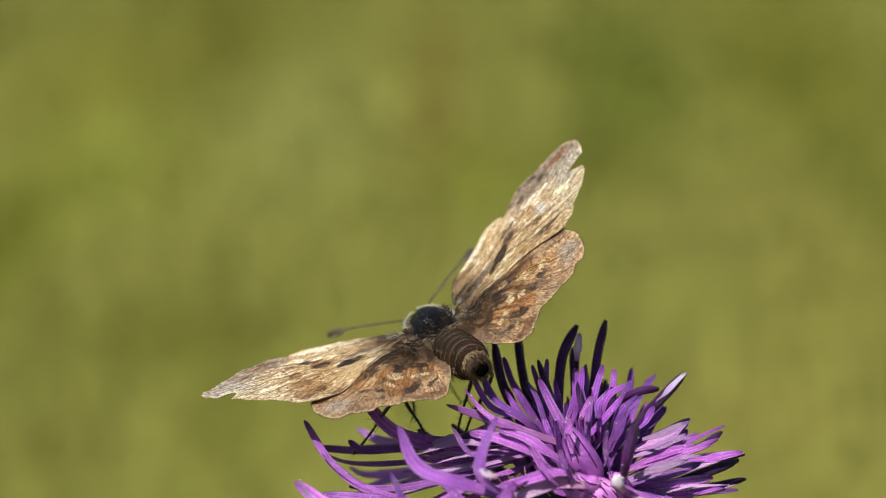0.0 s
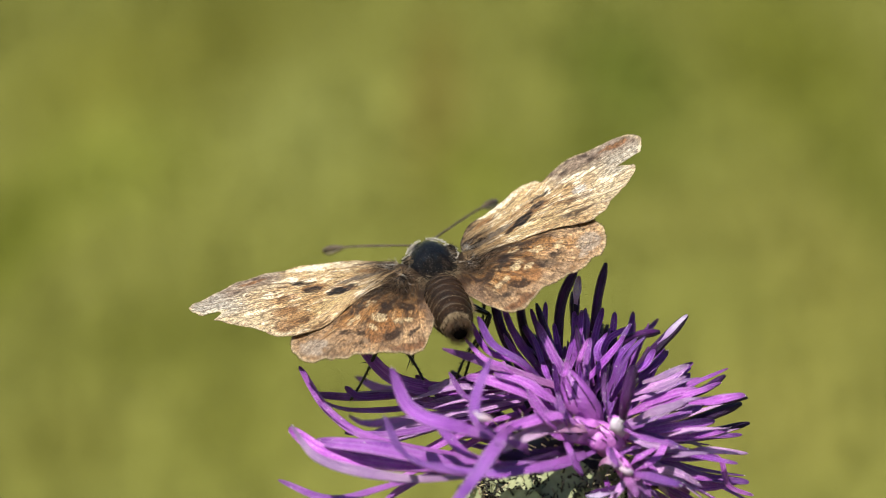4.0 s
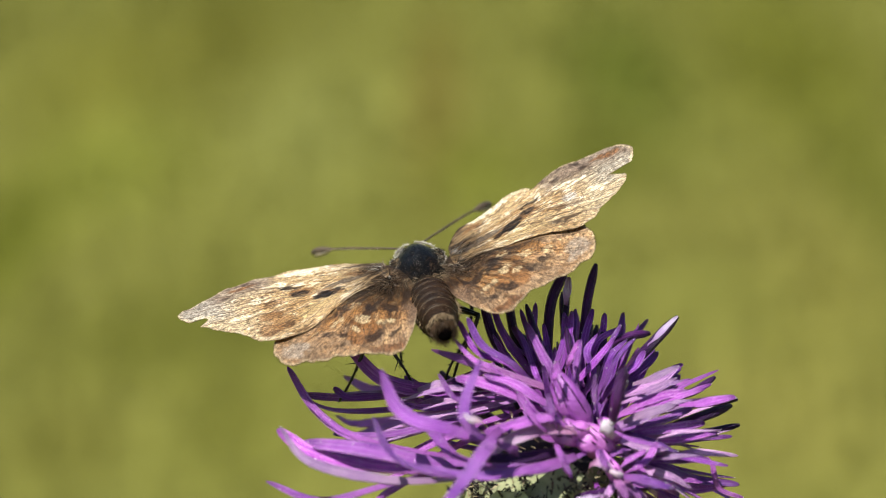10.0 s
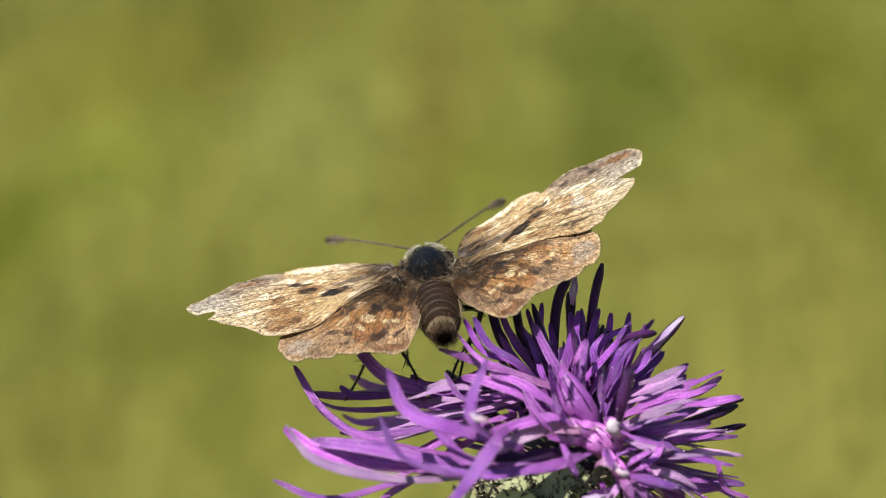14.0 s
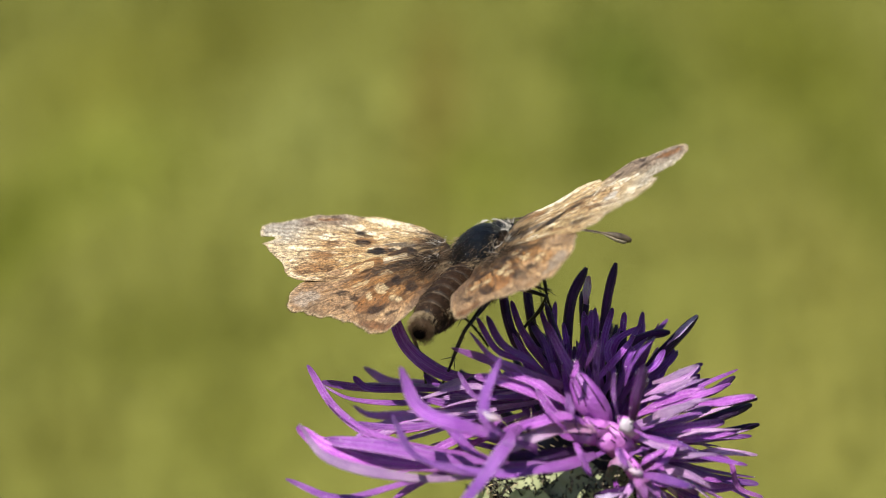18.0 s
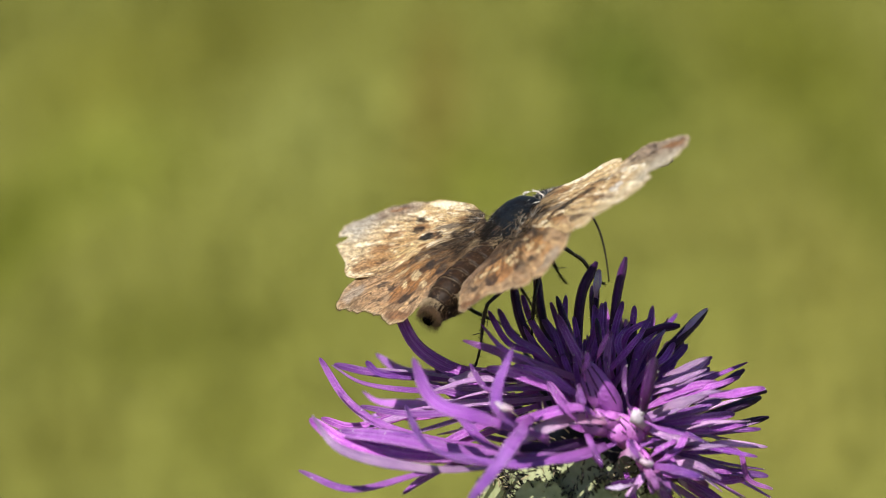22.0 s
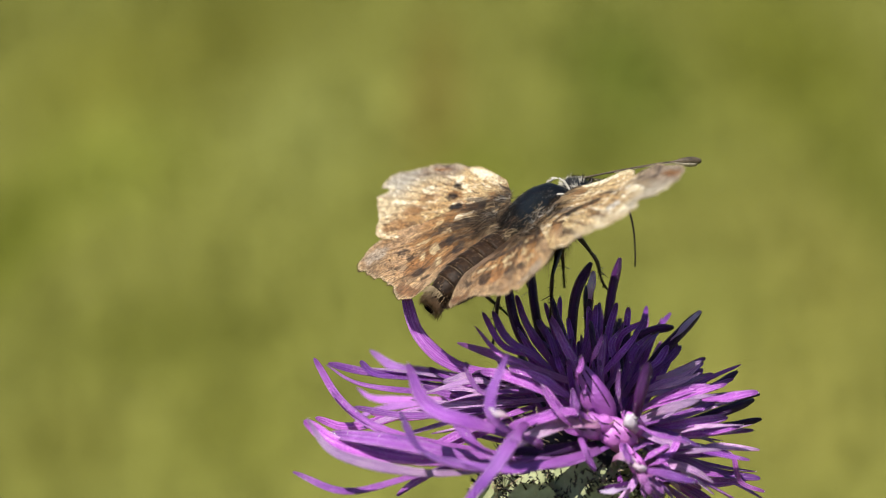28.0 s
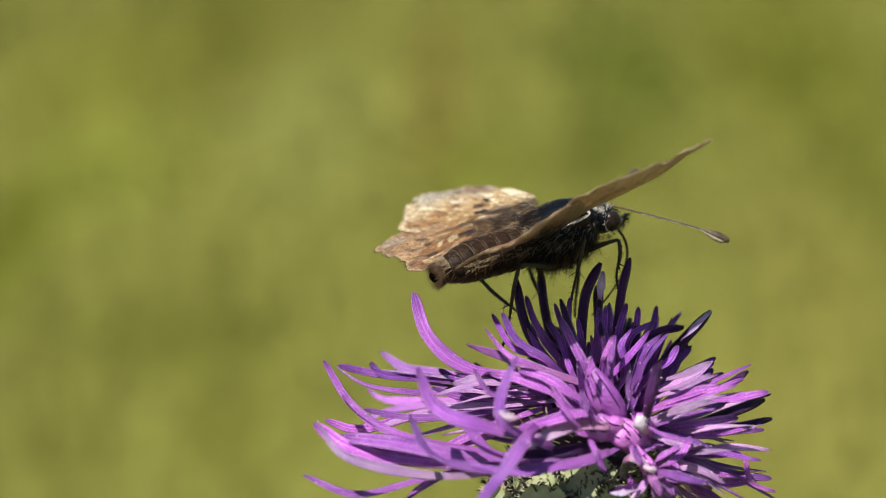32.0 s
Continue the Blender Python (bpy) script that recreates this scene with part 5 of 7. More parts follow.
# seconds; left wing's lift, sweep and twist; right wing's; left and right hind wing's further lift and sweep
WING_ROWS = [
    (0, 15.7, -7.3, 5.2, 20, -2.9, 5.1, -1.8, 2.2, -0.4, 0.1),
    (0.5, 14.6, -5.6, 4.7, 21.8, -1.8, 4.8, -1.4, 0.7, 0, 0.5),
    (1, 12.1, -5.6, 4, 24.6, -1.9, 3.8, -1, 0.8, -0.1, 1.2),
    (1.5, 11.8, -5.6, 4, 23.7, -2.7, 3.9, -1.3, 1, -0.5, 1.4),
    (2, 11.6, -5.5, 4, 21.8, -3.3, 4, -1.8, 1.3, -1, 1.6),
    (2.5, 9.5, -6.2, 5, 18.5, -3.1, 4.3, -2.3, 1.2, -1.5, 2.4),
    (3, 6.9, -6.9, 6, 15.6, -2.8, 4.7, -2.6, 1.1, -1.9, 3),
    (3.5, 5.5, -6.8, 5.9, 14.6, -2.5, 4.5, -2.5, 1, -1.8, 2.8),
    (5.5, 1.3, -5.7, 4.1, 11.8, -1.5, 2, -2.1, 0.3, -1.4, -0.1),
    (6, 0.8, -5.5, 3.9, 11.6, -1.5, 1.8, -2, 0.3, -1.4, -0.4),
    (6.5, 0.4, -5.3, 4, 11.8, -1.5, 1.9, -2, 0.4, -1.4, -0.1),
    (7, 0, -5.2, 4.2, 12.1, -1.7, 2.2, -2.1, 0.6, -1.5, 0.5),
    (7.5, -0.3, -5, 4.5, 12.6, -1.9, 2.5, -2.1, 0.9, -1.5, 1.3),
    (8, -0.5, -4.9, 4.8, 13.1, -2.2, 2.9, -2.1, 1.2, -1.6, 2.1),
    (8.5, -0.6, -4.8, 5.1, 13.5, -2.4, 3.3, -2.1, 1.5, -1.6, 2.8),
    (9, -0.7, -4.8, 5.1, 13.7, -2.4, 3.5, -2.1, 1.5, -1.7, 3),
    (9.5, -0.6, -4.8, 5.1, 13.9, -2.4, 3.7, -2.1, 1.5, -1.6, 3),
    (10, -0.6, -4.9, 5.1, 14, -2.2, 3.8, -2.2, 1.5, -1.5, 3),
    (10.5, -0.4, -5.1, 5.1, 14.1, -2, 4, -2.2, 1.5, -1.3, 3),
    (11, -0.3, -5.3, 5, 14.3, -1.7, 4.1, -2.2, 1.5, -1, 2.9),
    (11.5, -0.1, -5.6, 5, 14.4, -1.4, 4.3, -2.3, 1.4, -0.8, 2.9),
    (12, 0.1, -5.8, 4.9, 14.5, -1.1, 4.4, -2.3, 1.4, -0.5, 2.9),
    (12.5, 0.2, -6, 4.9, 14.5, -0.8, 4.5, -2.3, 1.4, -0.2, 2.9),
    (13, 0.4, -6.2, 4.8, 14.6, -0.5, 4.6, -2.3, 1.3, -0, 2.8),
    (13.5, 0.5, -6.3, 4.8, 14.6, -0.4, 4.6, -2.4, 1.3, 0.1, 2.8),
    (14, 0.5, -6.3, 4.8, 14.6, -0.3, 4.6, -2.4, 1.3, 0.2, 2.8),
    (14.5, 0.5, -6.3, 4.8, 14.6, -0.3, 4.6, -2.4, 1.3, 0.2, 2.8),
    (16.5, 14.2, -7.9, 1.9, 13, -1.4, 1.5, -0.5, 1.3, 0.8, -2.3),
    (17, 13.6, -7.3, 1.1, 10.6, -0.1, 0.9, 1.4, -0.6, 0.9, -5.1),
    (17.5, 12.2, -5.9, 1, 12.6, 0.6, 0.9, 1.3, -1.6, 1, -4.1),
    (18, 11.4, -5, 0.9, 14.8, 0.9, 1, 1.1, -2.1, 1.1, -2.8),
    (18.5, 11.8, -5.9, -0, 12.6, 0.8, 0.6, 0.7, -1.3, 1.2, -2.1),
    (19, 12.4, -7.4, -0.9, 10, 0.6, 0.2, 0.4, -0.6, 1.3, -1.7),
    (19.5, 12.2, -8.3, -0.5, 7.8, 0.3, 1.2, 1, -0.8, 1.3, -1.4),
    (20, 11.8, -8.9, 0.3, 6.6, 0.1, 2.6, 1.5, -1.1, 1.4, -1.3),
    (20.5, 9.8, -9.3, 1.6, 7, 0.9, 3, 1.2, -0.3, 1.5, -1.2),
    (21, 7.6, -9.4, 2.4, 7.4, 1.6, 3.2, 0.7, 0.5, 1.6, -1.1),
    (21.5, 6.3, -8.9, 2.3, 7.5, 1.3, 3.1, 0.3, 0.5, 1.8, -0.4),
    (22, 5.1, -8.3, 2.2, 7.6, 0.9, 3, 0.1, 0.5, 2, 0.2),
    (22.5, 4.4, -8.9, 2.6, 7, 1.2, 3.1, 0.2, 1, 1.9, -0.4),
    (23, 3.5, -9.6, 3.2, 6.5, 1.5, 3.2, 0.5, 1.4, 1.8, -1.1),
    (23.5, 0.6, -9.3, 3.7, 10, 1.5, 2.3, 1.7, 0.4, 1.7, -1.3),
    (24, -2.6, -8.9, 3.9, 13.6, 1.6, 1.5, 2.9, -1.1, 1.7, -1.5),
    (24.5, -4.4, -9.5, 3.8, 13.7, 2.2, 1.5, 3, -2.2, 1.7, -2.7),
    (25, -5.3, -10.3, 3.7, 13.8, 2.9, 1.6, 3.2, -2.8, 1.6, -3.6),
    (25.5, -2, -10.9, 5.3, 14.3, 1.6, 0, 3.9, -0.9, 1.9, -1.4),
    (27.5, 1, -11.5, 0.9, 14.3, 3.6, 0.9, 2.7, -1.4, 1.9, -2.8),
    (28, 3.8, -11.6, -0.8, 11.2, 1.7, 0.2, 2.8, -0.3, 1.9, 0.6),
    (28.5, 0.6, -10.8, 1.1, 9.7, 0.6, 3.2, 2.3, -0.9, 1.2, -3.2),
    (29, 2.3, -8.7, -1.1, 8.7, 0.6, 2.8, 1.7, -0.7, 1.1, -3.5),
    (29.5, 0.7, -7.4, -0.1, 10.6, -0, 1.9, 2.3, -0.3, 1.2, -2.7),
    (30, -1.7, -6.8, 1.4, 13.3, -0.7, 1, 3, 0.1, 1.4, -2),
    (30.5, -4.3, -7.9, 2.4, 15.6, 0.7, 0.2, 3.1, -0.1, 1.7, -2.1),
    (30.6, -4.5, -8.2, 2.6, 15.9, 1.2, 0.2, 3.2, -0.2, 1.7, -2.2),
    (31, -0.9, -12.7, 4.8, 14.9, 5.9, 0.2, 5.6, -0.6, 1.6, -2.4),
    (31.5, -2.4, -12.8, 3.5, 20.5, 6.2, 0.7, 4.1, -0.2, 0.9, -2.7),
    (32, -3.9, -12.8, 2.3, 26.1, 6.3, 1.3, 2.5, 0.1, 0.2, -3),
]
HINGE = Vector((1.96, -0.12, 0.97))


def body_pose(row):
    t, x, y, z, yaw, pitch, roll = row
    return VIEW @ Matrix.Translation(Vector((x, y, z)) * MM) @ turned(yaw, pitch, roll)


butterfly = tagged(new("skipper_butterfly"), "worn brown skipper butterfly with tattered mottled wings on the flower", "butterfly")
fly_rng = random.Random(21)

LEFT_FORE = ((0.0, 0.2), (0.1, 0.85), (0.5, 1.3), (1.4, 2.0), (2.2, 2.65), (3.1, 3.0), (4.0, 3.32), (4.9, 3.65), (5.9, 3.88), (6.8, 3.86), (7.8, 3.92), (8.95, 3.86), (10.1, 3.74),
             (11.2, 3.45), (12.4, 3.2), (13.1, 2.85), (13.42, 2.5), (13.42, 2.0), (13.2, 1.4), (12.85, 0.8), (12.2, 1.1), (11.75, 0.5), (12.2, 0.0), (12.3, -0.25), (11.85, -0.6),
             (11.4, -1.15), (10.8, -1.65), (10.3, -2.15), (9.85, -2.7), (9.5, -3.3), (9.05, -3.75), (8.4, -4.05), (7.45, -4.0), (6.2, -3.5), (4.4, -2.5), (2.25, -1.3), (0.3, -0.75))
RIGHT_FORE = ((0.0, 0.2), (0.1, 1.2), (0.7, 2.1), (1.3, 2.75), (2.2, 3.0), (3.1, 3.5), (3.9, 3.75), (4.5, 4.15), (5.1, 4.4), (5.75, 4.35), (6.2, 4.15), (6.36, 3.82), (6.6, 3.85), (7.35, 4.2),
              (8.2, 4.4), (9.0, 4.4), (9.95, 4.2), (10.9, 4.08), (11.9, 4.0), (12.65, 3.75), (13.2, 3.35), (13.4, 2.75), (13.28, 2.05), (12.95, 1.15), (12.35, 1.15), (11.75, 1.05), (11.15, 0.92),
              (11.6, 0.55), (12.2, 0.12), (12.18, -0.6), (11.75, -1.2), (10.9, -2.25), (10.2, -2.8), (9.7, -3.3), (9.2, -3.8), (8.5, -4.1), (7.7, -3.9), (6.6, -3.3), (4.6, -2.4), (2.2, -1.3), (0.3, -0.75))
HIND = ((0.0, 0.62), (2.07, 0.52), (4.55, -0.72), (6.83, -2.28), (8.18, -3.73), (8.54, -4.97), (8.38, -6.11), (7.87, -6.99), (7.14, -7.09), (6.42, -7.3), (5.69, -7.56),
        (4.97, -7.5), (4.24, -7.81), (3.52, -7.97), (2.79, -8.59), (1.97, -9.0), (1.14, -8.59), (0.21, -7.35), (-0.52, -5.69), (-0.93, -3.73), (-1.03, -1.66), (-0.62, -0.21))

def speck(x, y, seed):
    """Smooth random values from -1 to 1 over a plane of unit cells."""
    xi, yi = np.floor(x).astype(np.int64), np.floor(y).astype(np.int64)
    fx, fy = x - xi, y - yi
    fx, fy = fx * fx * (3 - 2 * fx), fy * fy * (3 - 2 * fy)

    def at(i, j):
        h = (i * 374761393 + j * 668265263 + seed * 144269504) & 0xFFFFFFFF
        h = ((h ^ (h >> 13)) * 1274126177) & 0xFFFFFFFF
        return (h ^ (h >> 16)) / 2147483648.0 - 1

    low = at(xi, yi) * (1 - fx) + at(xi + 1, yi) * fx
    top = at(xi, yi + 1) * (1 - fx) + at(xi + 1, yi + 1) * fx
    return low * (1 - fy) + top * fy


def cloud(x, y, seed, octaves=3):
    """Layered random values, about -1 to 1."""
    return sum(speck(x * 2.1 ** k, y * 2.1 ** k, seed + 17 * k) * 0.6 ** k for k in range(octaves)) / 1.3


def spot(x, y, cx, cy, rx, ry, tilt=0.0):
    c, s = math.cos(tilt), math.sin(tilt)
    u, v = ((x - cx) * c + (y - cy) * s) / rx, (-(x - cx) * s + (y - cy) * c) / ry
    return np.clip(4.0 - 3.4 * np.hypot(u, v), 0, 1)


def tint(c, colour, k):
    k = np.clip(k, 0, 1)[:, None]
    return c * (1 - k) + np.array(colour) * k


BUFF, OCHRE, BROWN, DARK = (0.560, 0.405, 0.210), (0.400, 0.205, 0.066), (0.110, 0.052, 0.020), (0.014, 0.008, 0.005)
WHITE, GREY, RUST, PALE = (0.720, 0.650, 0.500), (0.430, 0.400, 0.345), (0.330, 0.130, 0.030), (0.540, 0.440, 0.285)


def fore_pattern(x, y, seed, left):
    """Scale colours of a forewing: buff and ochre streaks, black cell marks, white costal spots."""
    turn, far = np.arctan2(y - 0.6, x + 1.5) * 7, np.hypot(x + 1.5, y - 0.6)
    fib1, fib2, fib3 = cloud(turn * 2.2, far * 0.5, seed), cloud(turn * 4.5, far * 1.1, seed + 3), cloud(turn * 3.2, far * 0.8, seed + 6)
    fine, grain = cloud(x * 3.2, y * 4.5, seed + 9), cloud(x * 5.5, y * 7, seed + 12, 2)
    x2, y2 = x + fine * 0.18 + grain * 0.10, y + fine * 0.14 + grain * 0.07
    rough = np.clip(1.15 + grain * 0.9 + fine * 0.3, 0, 1)

    def mark(c, colour, k, *place):
        return tint(c, colour, k * rough * spot(x2, y2, *place))

    c = tint(np.tile(np.array(BUFF), (len(x), 1)), PALE, (x - 7.5) / 2.5 + fine * 0.3)
    c = tint(c, OCHRE, np.clip(fib1 * 1.4 - 0.1, 0, 0.5) * np.clip((10.5 - x) / 3, 0.1, 1))
    # a greyer outer third and leading band
    c = tint(c, GREY, 0.8 * np.clip((x2 - 9.6) / 1.4, 0, 1) * np.clip((y2 + 0.4) / 0.9, 0, 1))
    c = tint(c, (0.36, 0.30, 0.235), 0.6 * np.clip((x2 - 6.6) / 0.8, 0, 1) * np.clip((y2 - 1.9) / 0.6, 0, 1))
    c = tint(c, WHITE, np.clip(-fib3 * 1.8 - 0.35 + grain * 0.5, 0, 0.75))
    c = tint(c, BROWN, np.clip(fib2 * 2.4 - 1.0 + grain * 0.5, 0, 0.7) * np.clip((12.5 - x) / 5, 0.3, 1))
    c = c * (1 + 0.18 * grain + 0.14 * fib2 + 0.12 * fine)[:, None]
    # root: dark streaks, a grey stripe, ochre between
    near = np.clip((3.2 - x2) / 2.6, 0, 1)
    c = tint(c, (0.24, 0.135, 0.058), 0.65 * near)
    c = tint(c, (0.024, 0.013, 0.008), near * np.clip((0.15 if left else 0.0) + fib2 * 2.4 + grain * 0.9, 0, 0.95))
    c = tint(c, (0.52, 0.36, 0.17), near * np.clip(-fib2 * 1.9 + grain * 0.9 - 0.3, 0, 0.85))
    c = mark(c, (0.17, 0.15, 0.13), 0.75, 2.2, 0.45, 1.9, 0.30, 0.02)
    c = mark(c, RUST, 0.55, 2.0, 1.0 if left else 2.2, 0.7, 0.28, 0.5)
    c = mark(c, (0.54, 0.40, 0.19), 0.7, 5.4, -1.35, 2.6, 0.42, -0.30)
    # mauve-grey streaked leading margin beyond the costal spot
    edge = np.clip((x2 - 6.9) / 0.6, 0, 1) * np.clip((y2 - (2.75 if left else 3.0) + 0.10 * (x2 - 7)) / 0.35, 0, 1)
    c = tint(c, (0.29, 0.205, 0.155), 0.75 * edge * np.clip(0.9 + fib2 * 0.9, 0, 1))
    c = tint(c, (0.09, 0.055, 0.035), edge * np.clip(fib2 * 2.0 - 0.4, 0, 0.8))
    if left:
        c = mark(c, RUST, 0.9, 9.0, 3.25, 0.85, 0.17, -0.05)
        c = tint(c, GREY, 0.85 * np.clip((x2 - 10.6) / 0.8, 0, 1) * np.clip((y2 - 0.9) / 0.5, 0, 1))
        c = mark(c, WHITE, 0.9, 11.8, 0.72, 0.55, 0.30, 0.2)
        for place in ((7.6, 0.45, 0.8, 0.42), (8.3, -2.7, 0.9, 0.62), (7.3, -2.0, 1.0, 0.55), (7.9, -1.1, 0.8, 0.5)):
            c = mark(c, (0.38, 0.175, 0.052), 0.65, *place, -0.3)
        for place in ((8.3, -3.0, 0.5, 0.2), (7.1, -2.2, 0.6, 0.16), (7.7, 0.5, 0.4, 0.2)):
            c = mark(c, (0.13, 0.05, 0.016), 0.6, *place, -0.3)
        c = mark(c, WHITE, 0.85, 7.04, 0.12, 0.42, 0.07, -0.5)
        c = mark(c, PALE, 0.8, 8.5, 2.2, 1.2, 0.35, -0.1)
    else:
        c = mark(c, RUST, 0.85, 11.6, 3.35, 1.0, 0.22, -0.1)
        c = mark(c, WHITE, 0.85, 8.7, 2.3, 1.25, 0.34, -0.18)
        c = mark(c, WHITE, 1.0, 10.3, 0.02, 0.85, 0.30, -0.12)
        c = mark(c, (0.50, 0.49, 0.46), 0.9, 8.42, 0.65, 0.52, 0.42)
        c = mark(c, WHITE, 0.7, 7.1, 0.7, 0.14, 0.42, -0.3)
        c = mark(c, (0.09, 0.05, 0.03), 0.8, 7.6, -2.35, 1.15, 0.26, -0.22)
        c = mark(c, (0.18, 0.085, 0.035), 0.8, 7.9, -0.25, 1.3, 0.20, -0.15)
        c = mark(c, (0.55, 0.45, 0.27), 0.6, 9.6, -1.9, 1.1, 0.4, -0.6)
    # costal stripe, its dark end and the two white cell marks
    c = mark(c, WHITE, 1.0, *((4.9, 3.25, 1.7, 0.27, 0.20) if left else (3.3, 3.35, 1.6, 0.26, 0.33)))
    c = mark(c, (0.62, 0.52, 0.34), 0.8, *((3.0, 2.6, 1.2, 0.20, 0.2) if left else (5.3, 4.15, 1.0, 0.22, 0.12)))
    c = mark(c, DARK, 0.9, *((7.0, 3.88, 0.26, 0.10) if left else (6.15, 4.25, 0.32, 0.08, -0.3)))
    c = mark(c, WHITE, 1.0, 6.58, 2.42, 0.25, 0.52, -0.25)
    # black cell marks with rusty edges
    c = mark(c, RUST, 0.75, 5.6, 0.85, 0.85, 0.42, 0.3)
    c = mark(c, DARK, 0.95, *((6.3, 1.85, 0.50, 0.22, 0.4) if left else (5.95, 2.12, 0.62, 0.19, 0.35)))
    c = mark(c, (0.05, 0.02, 0.01) if left else DARK, 1.0, *((5.76, 0.70, 0.58, 0.34, 0.25) if left else (5.58, 1.08, 0.52, 0.38, 0.35)))
    c = mark(c, RUST, 0.7, *((4.0, -0.35, 0.95, 0.40, 0.2) if left else (4.1, 0.15, 1.1, 0.45, 0.4)))
    c = mark(c, DARK, 1.0, *((4.3, -0.42, 0.74, 0.38, 0.2) if left else (4.45, 0.28, 0.74, 0.50, 0.42)))
    c = mark(c, DARK, 0.8, *((3.4, -0.2, 0.4, 0.2, 0.2) if left else (3.55, -0.10, 0.5, 0.22, 0.3)))
    c = tint(c, (0.07, 0.04, 0.025), np.clip((grain - 0.62) * 5, 0, 0.85) * np.clip((x - 5.5) / 2, 0.2, 1))
    return c


def hind_pattern(x, y, seed, left):
    """Scale colours of a hind wing: rusty brown with cream spots, a dark root and a pale rim."""
    turn, far = np.arctan2(y + 0.6, x + 0.8) * 6, np.hypot(x, y)
    fib1, fib2 = cloud(turn * 1.6, far * 0.5, seed), cloud(turn * 4.0, far * 1.0, seed + 3)
    fine, grain = cloud(x * 2.8, y * 2.8, seed + 9), cloud(x * 5.5, y * 5.5, seed + 12, 2)
    x2, y2 = x + fine * 0.22 + grain * 0.10, y + fine * 0.22 + grain * 0.10
    rough = np.clip(1.15 + grain * 0.9 + fine * 0.3, 0, 1)

    def mark(c, colour, k, *place):
        return tint(c, colour, k * rough * spot(x2, y2, *place))

    c = tint(np.tile(np.array((0.47, 0.225, 0.068)), (len(x), 1)), (0.165, 0.075, 0.026), np.clip(0.30 + fib1 * 1.5 + fine * 0.3, 0, 1))
    c = tint(c, (0.48, 0.335, 0.205), 0.8 * np.clip((far - 5.4) / 1.8, 0, 1) * np.clip(0.85 + fine * 0.4, 0, 1))
    c = tint(c, (0.035, 0.017, 0.008), np.clip(-fib2 * 2.0 - 0.55, 0, 0.8) * np.clip((8.0 - far) / 3, 0.1, 1))
    c = tint(c, (0.54, 0.37, 0.19), np.clip(fib2 * 1.8 - 0.6, 0, 0.6))
    c = mark(c, (0.46, 0.215, 0.058), 0.7, 4.6, -3.5, 2.6, 0.42, -0.62)
    c = mark(c, (0.42, 0.170, 0.040), 0.7, 3.0, -5.6, 1.0, 1.3, 0.4)
    c = c * (1 + 0.16 * grain + 0.18 * fib2 + 0.12 * fine)[:, None]
    # dark hairy root and the pinkish abdominal fold
    c = tint(c, (0.030, 0.018, 0.011), np.clip((4.5 - far + fine) / 2.4, 0, 1) * np.clip(0.75 + fib2 * 1.2, 0, 0.95))
    c = tint(c, (0.36, 0.235, 0.150), 0.75 * np.clip((0.5 - x2) / 0.6, 0, 1) * np.clip((far - 3.4) / 1.2, 0, 1))
    for cx, cy, rx, ry in ((2.5, -6.3, 0.85, 0.50), (3.6, -3.15, 0.75, 0.28), (5.2, -5.05, 0.45, 0.50), (1.3, -6.9, 0.5, 0.35), (0.9, -4.0, 0.45, 1.1), (4.2, -5.4, 0.4, 0.35), (2.1, -3.4, 0.35, 0.7)):
        c = mark(c, (0.050, 0.024, 0.012), 0.8, cx, cy, rx * 0.85, ry * 0.75, -0.5)
    c = mark(c, (0.024, 0.016, 0.012), 0.8, 3.1, -2.2, 1.7, 0.22, -0.58)
    for cx, cy, rx, ry in ((1.78, -5.22, 0.33, 0.40), (1.24, -5.65, 0.30, 0.45), (2.70, -4.42, 0.48, 0.42), (3.0, -2.82, 0.50, 0.22), (4.32, -3.85, 0.75, 0.32), (5.7, -4.5, 0.5, 0.22), (3.4, -5.0, 0.3, 0.3)):
        c = mark(c, (0.60, 0.48, 0.28), 0.85, cx, cy, rx * 0.8, ry * 0.8, -0.5)
    c = mark(c, (0.45, 0.40, 0.34), 0.7, 7.3, -5.6, 0.8, 0.9)
    c = mark(c, (0.30, 0.115, 0.035), 0.7, 2.0, -8.2, 1.3, 0.40)
    c = tint(c, (0.06, 0.035, 0.02), np.clip((grain - 0.62) * 5, 0, 0.8))
    return c


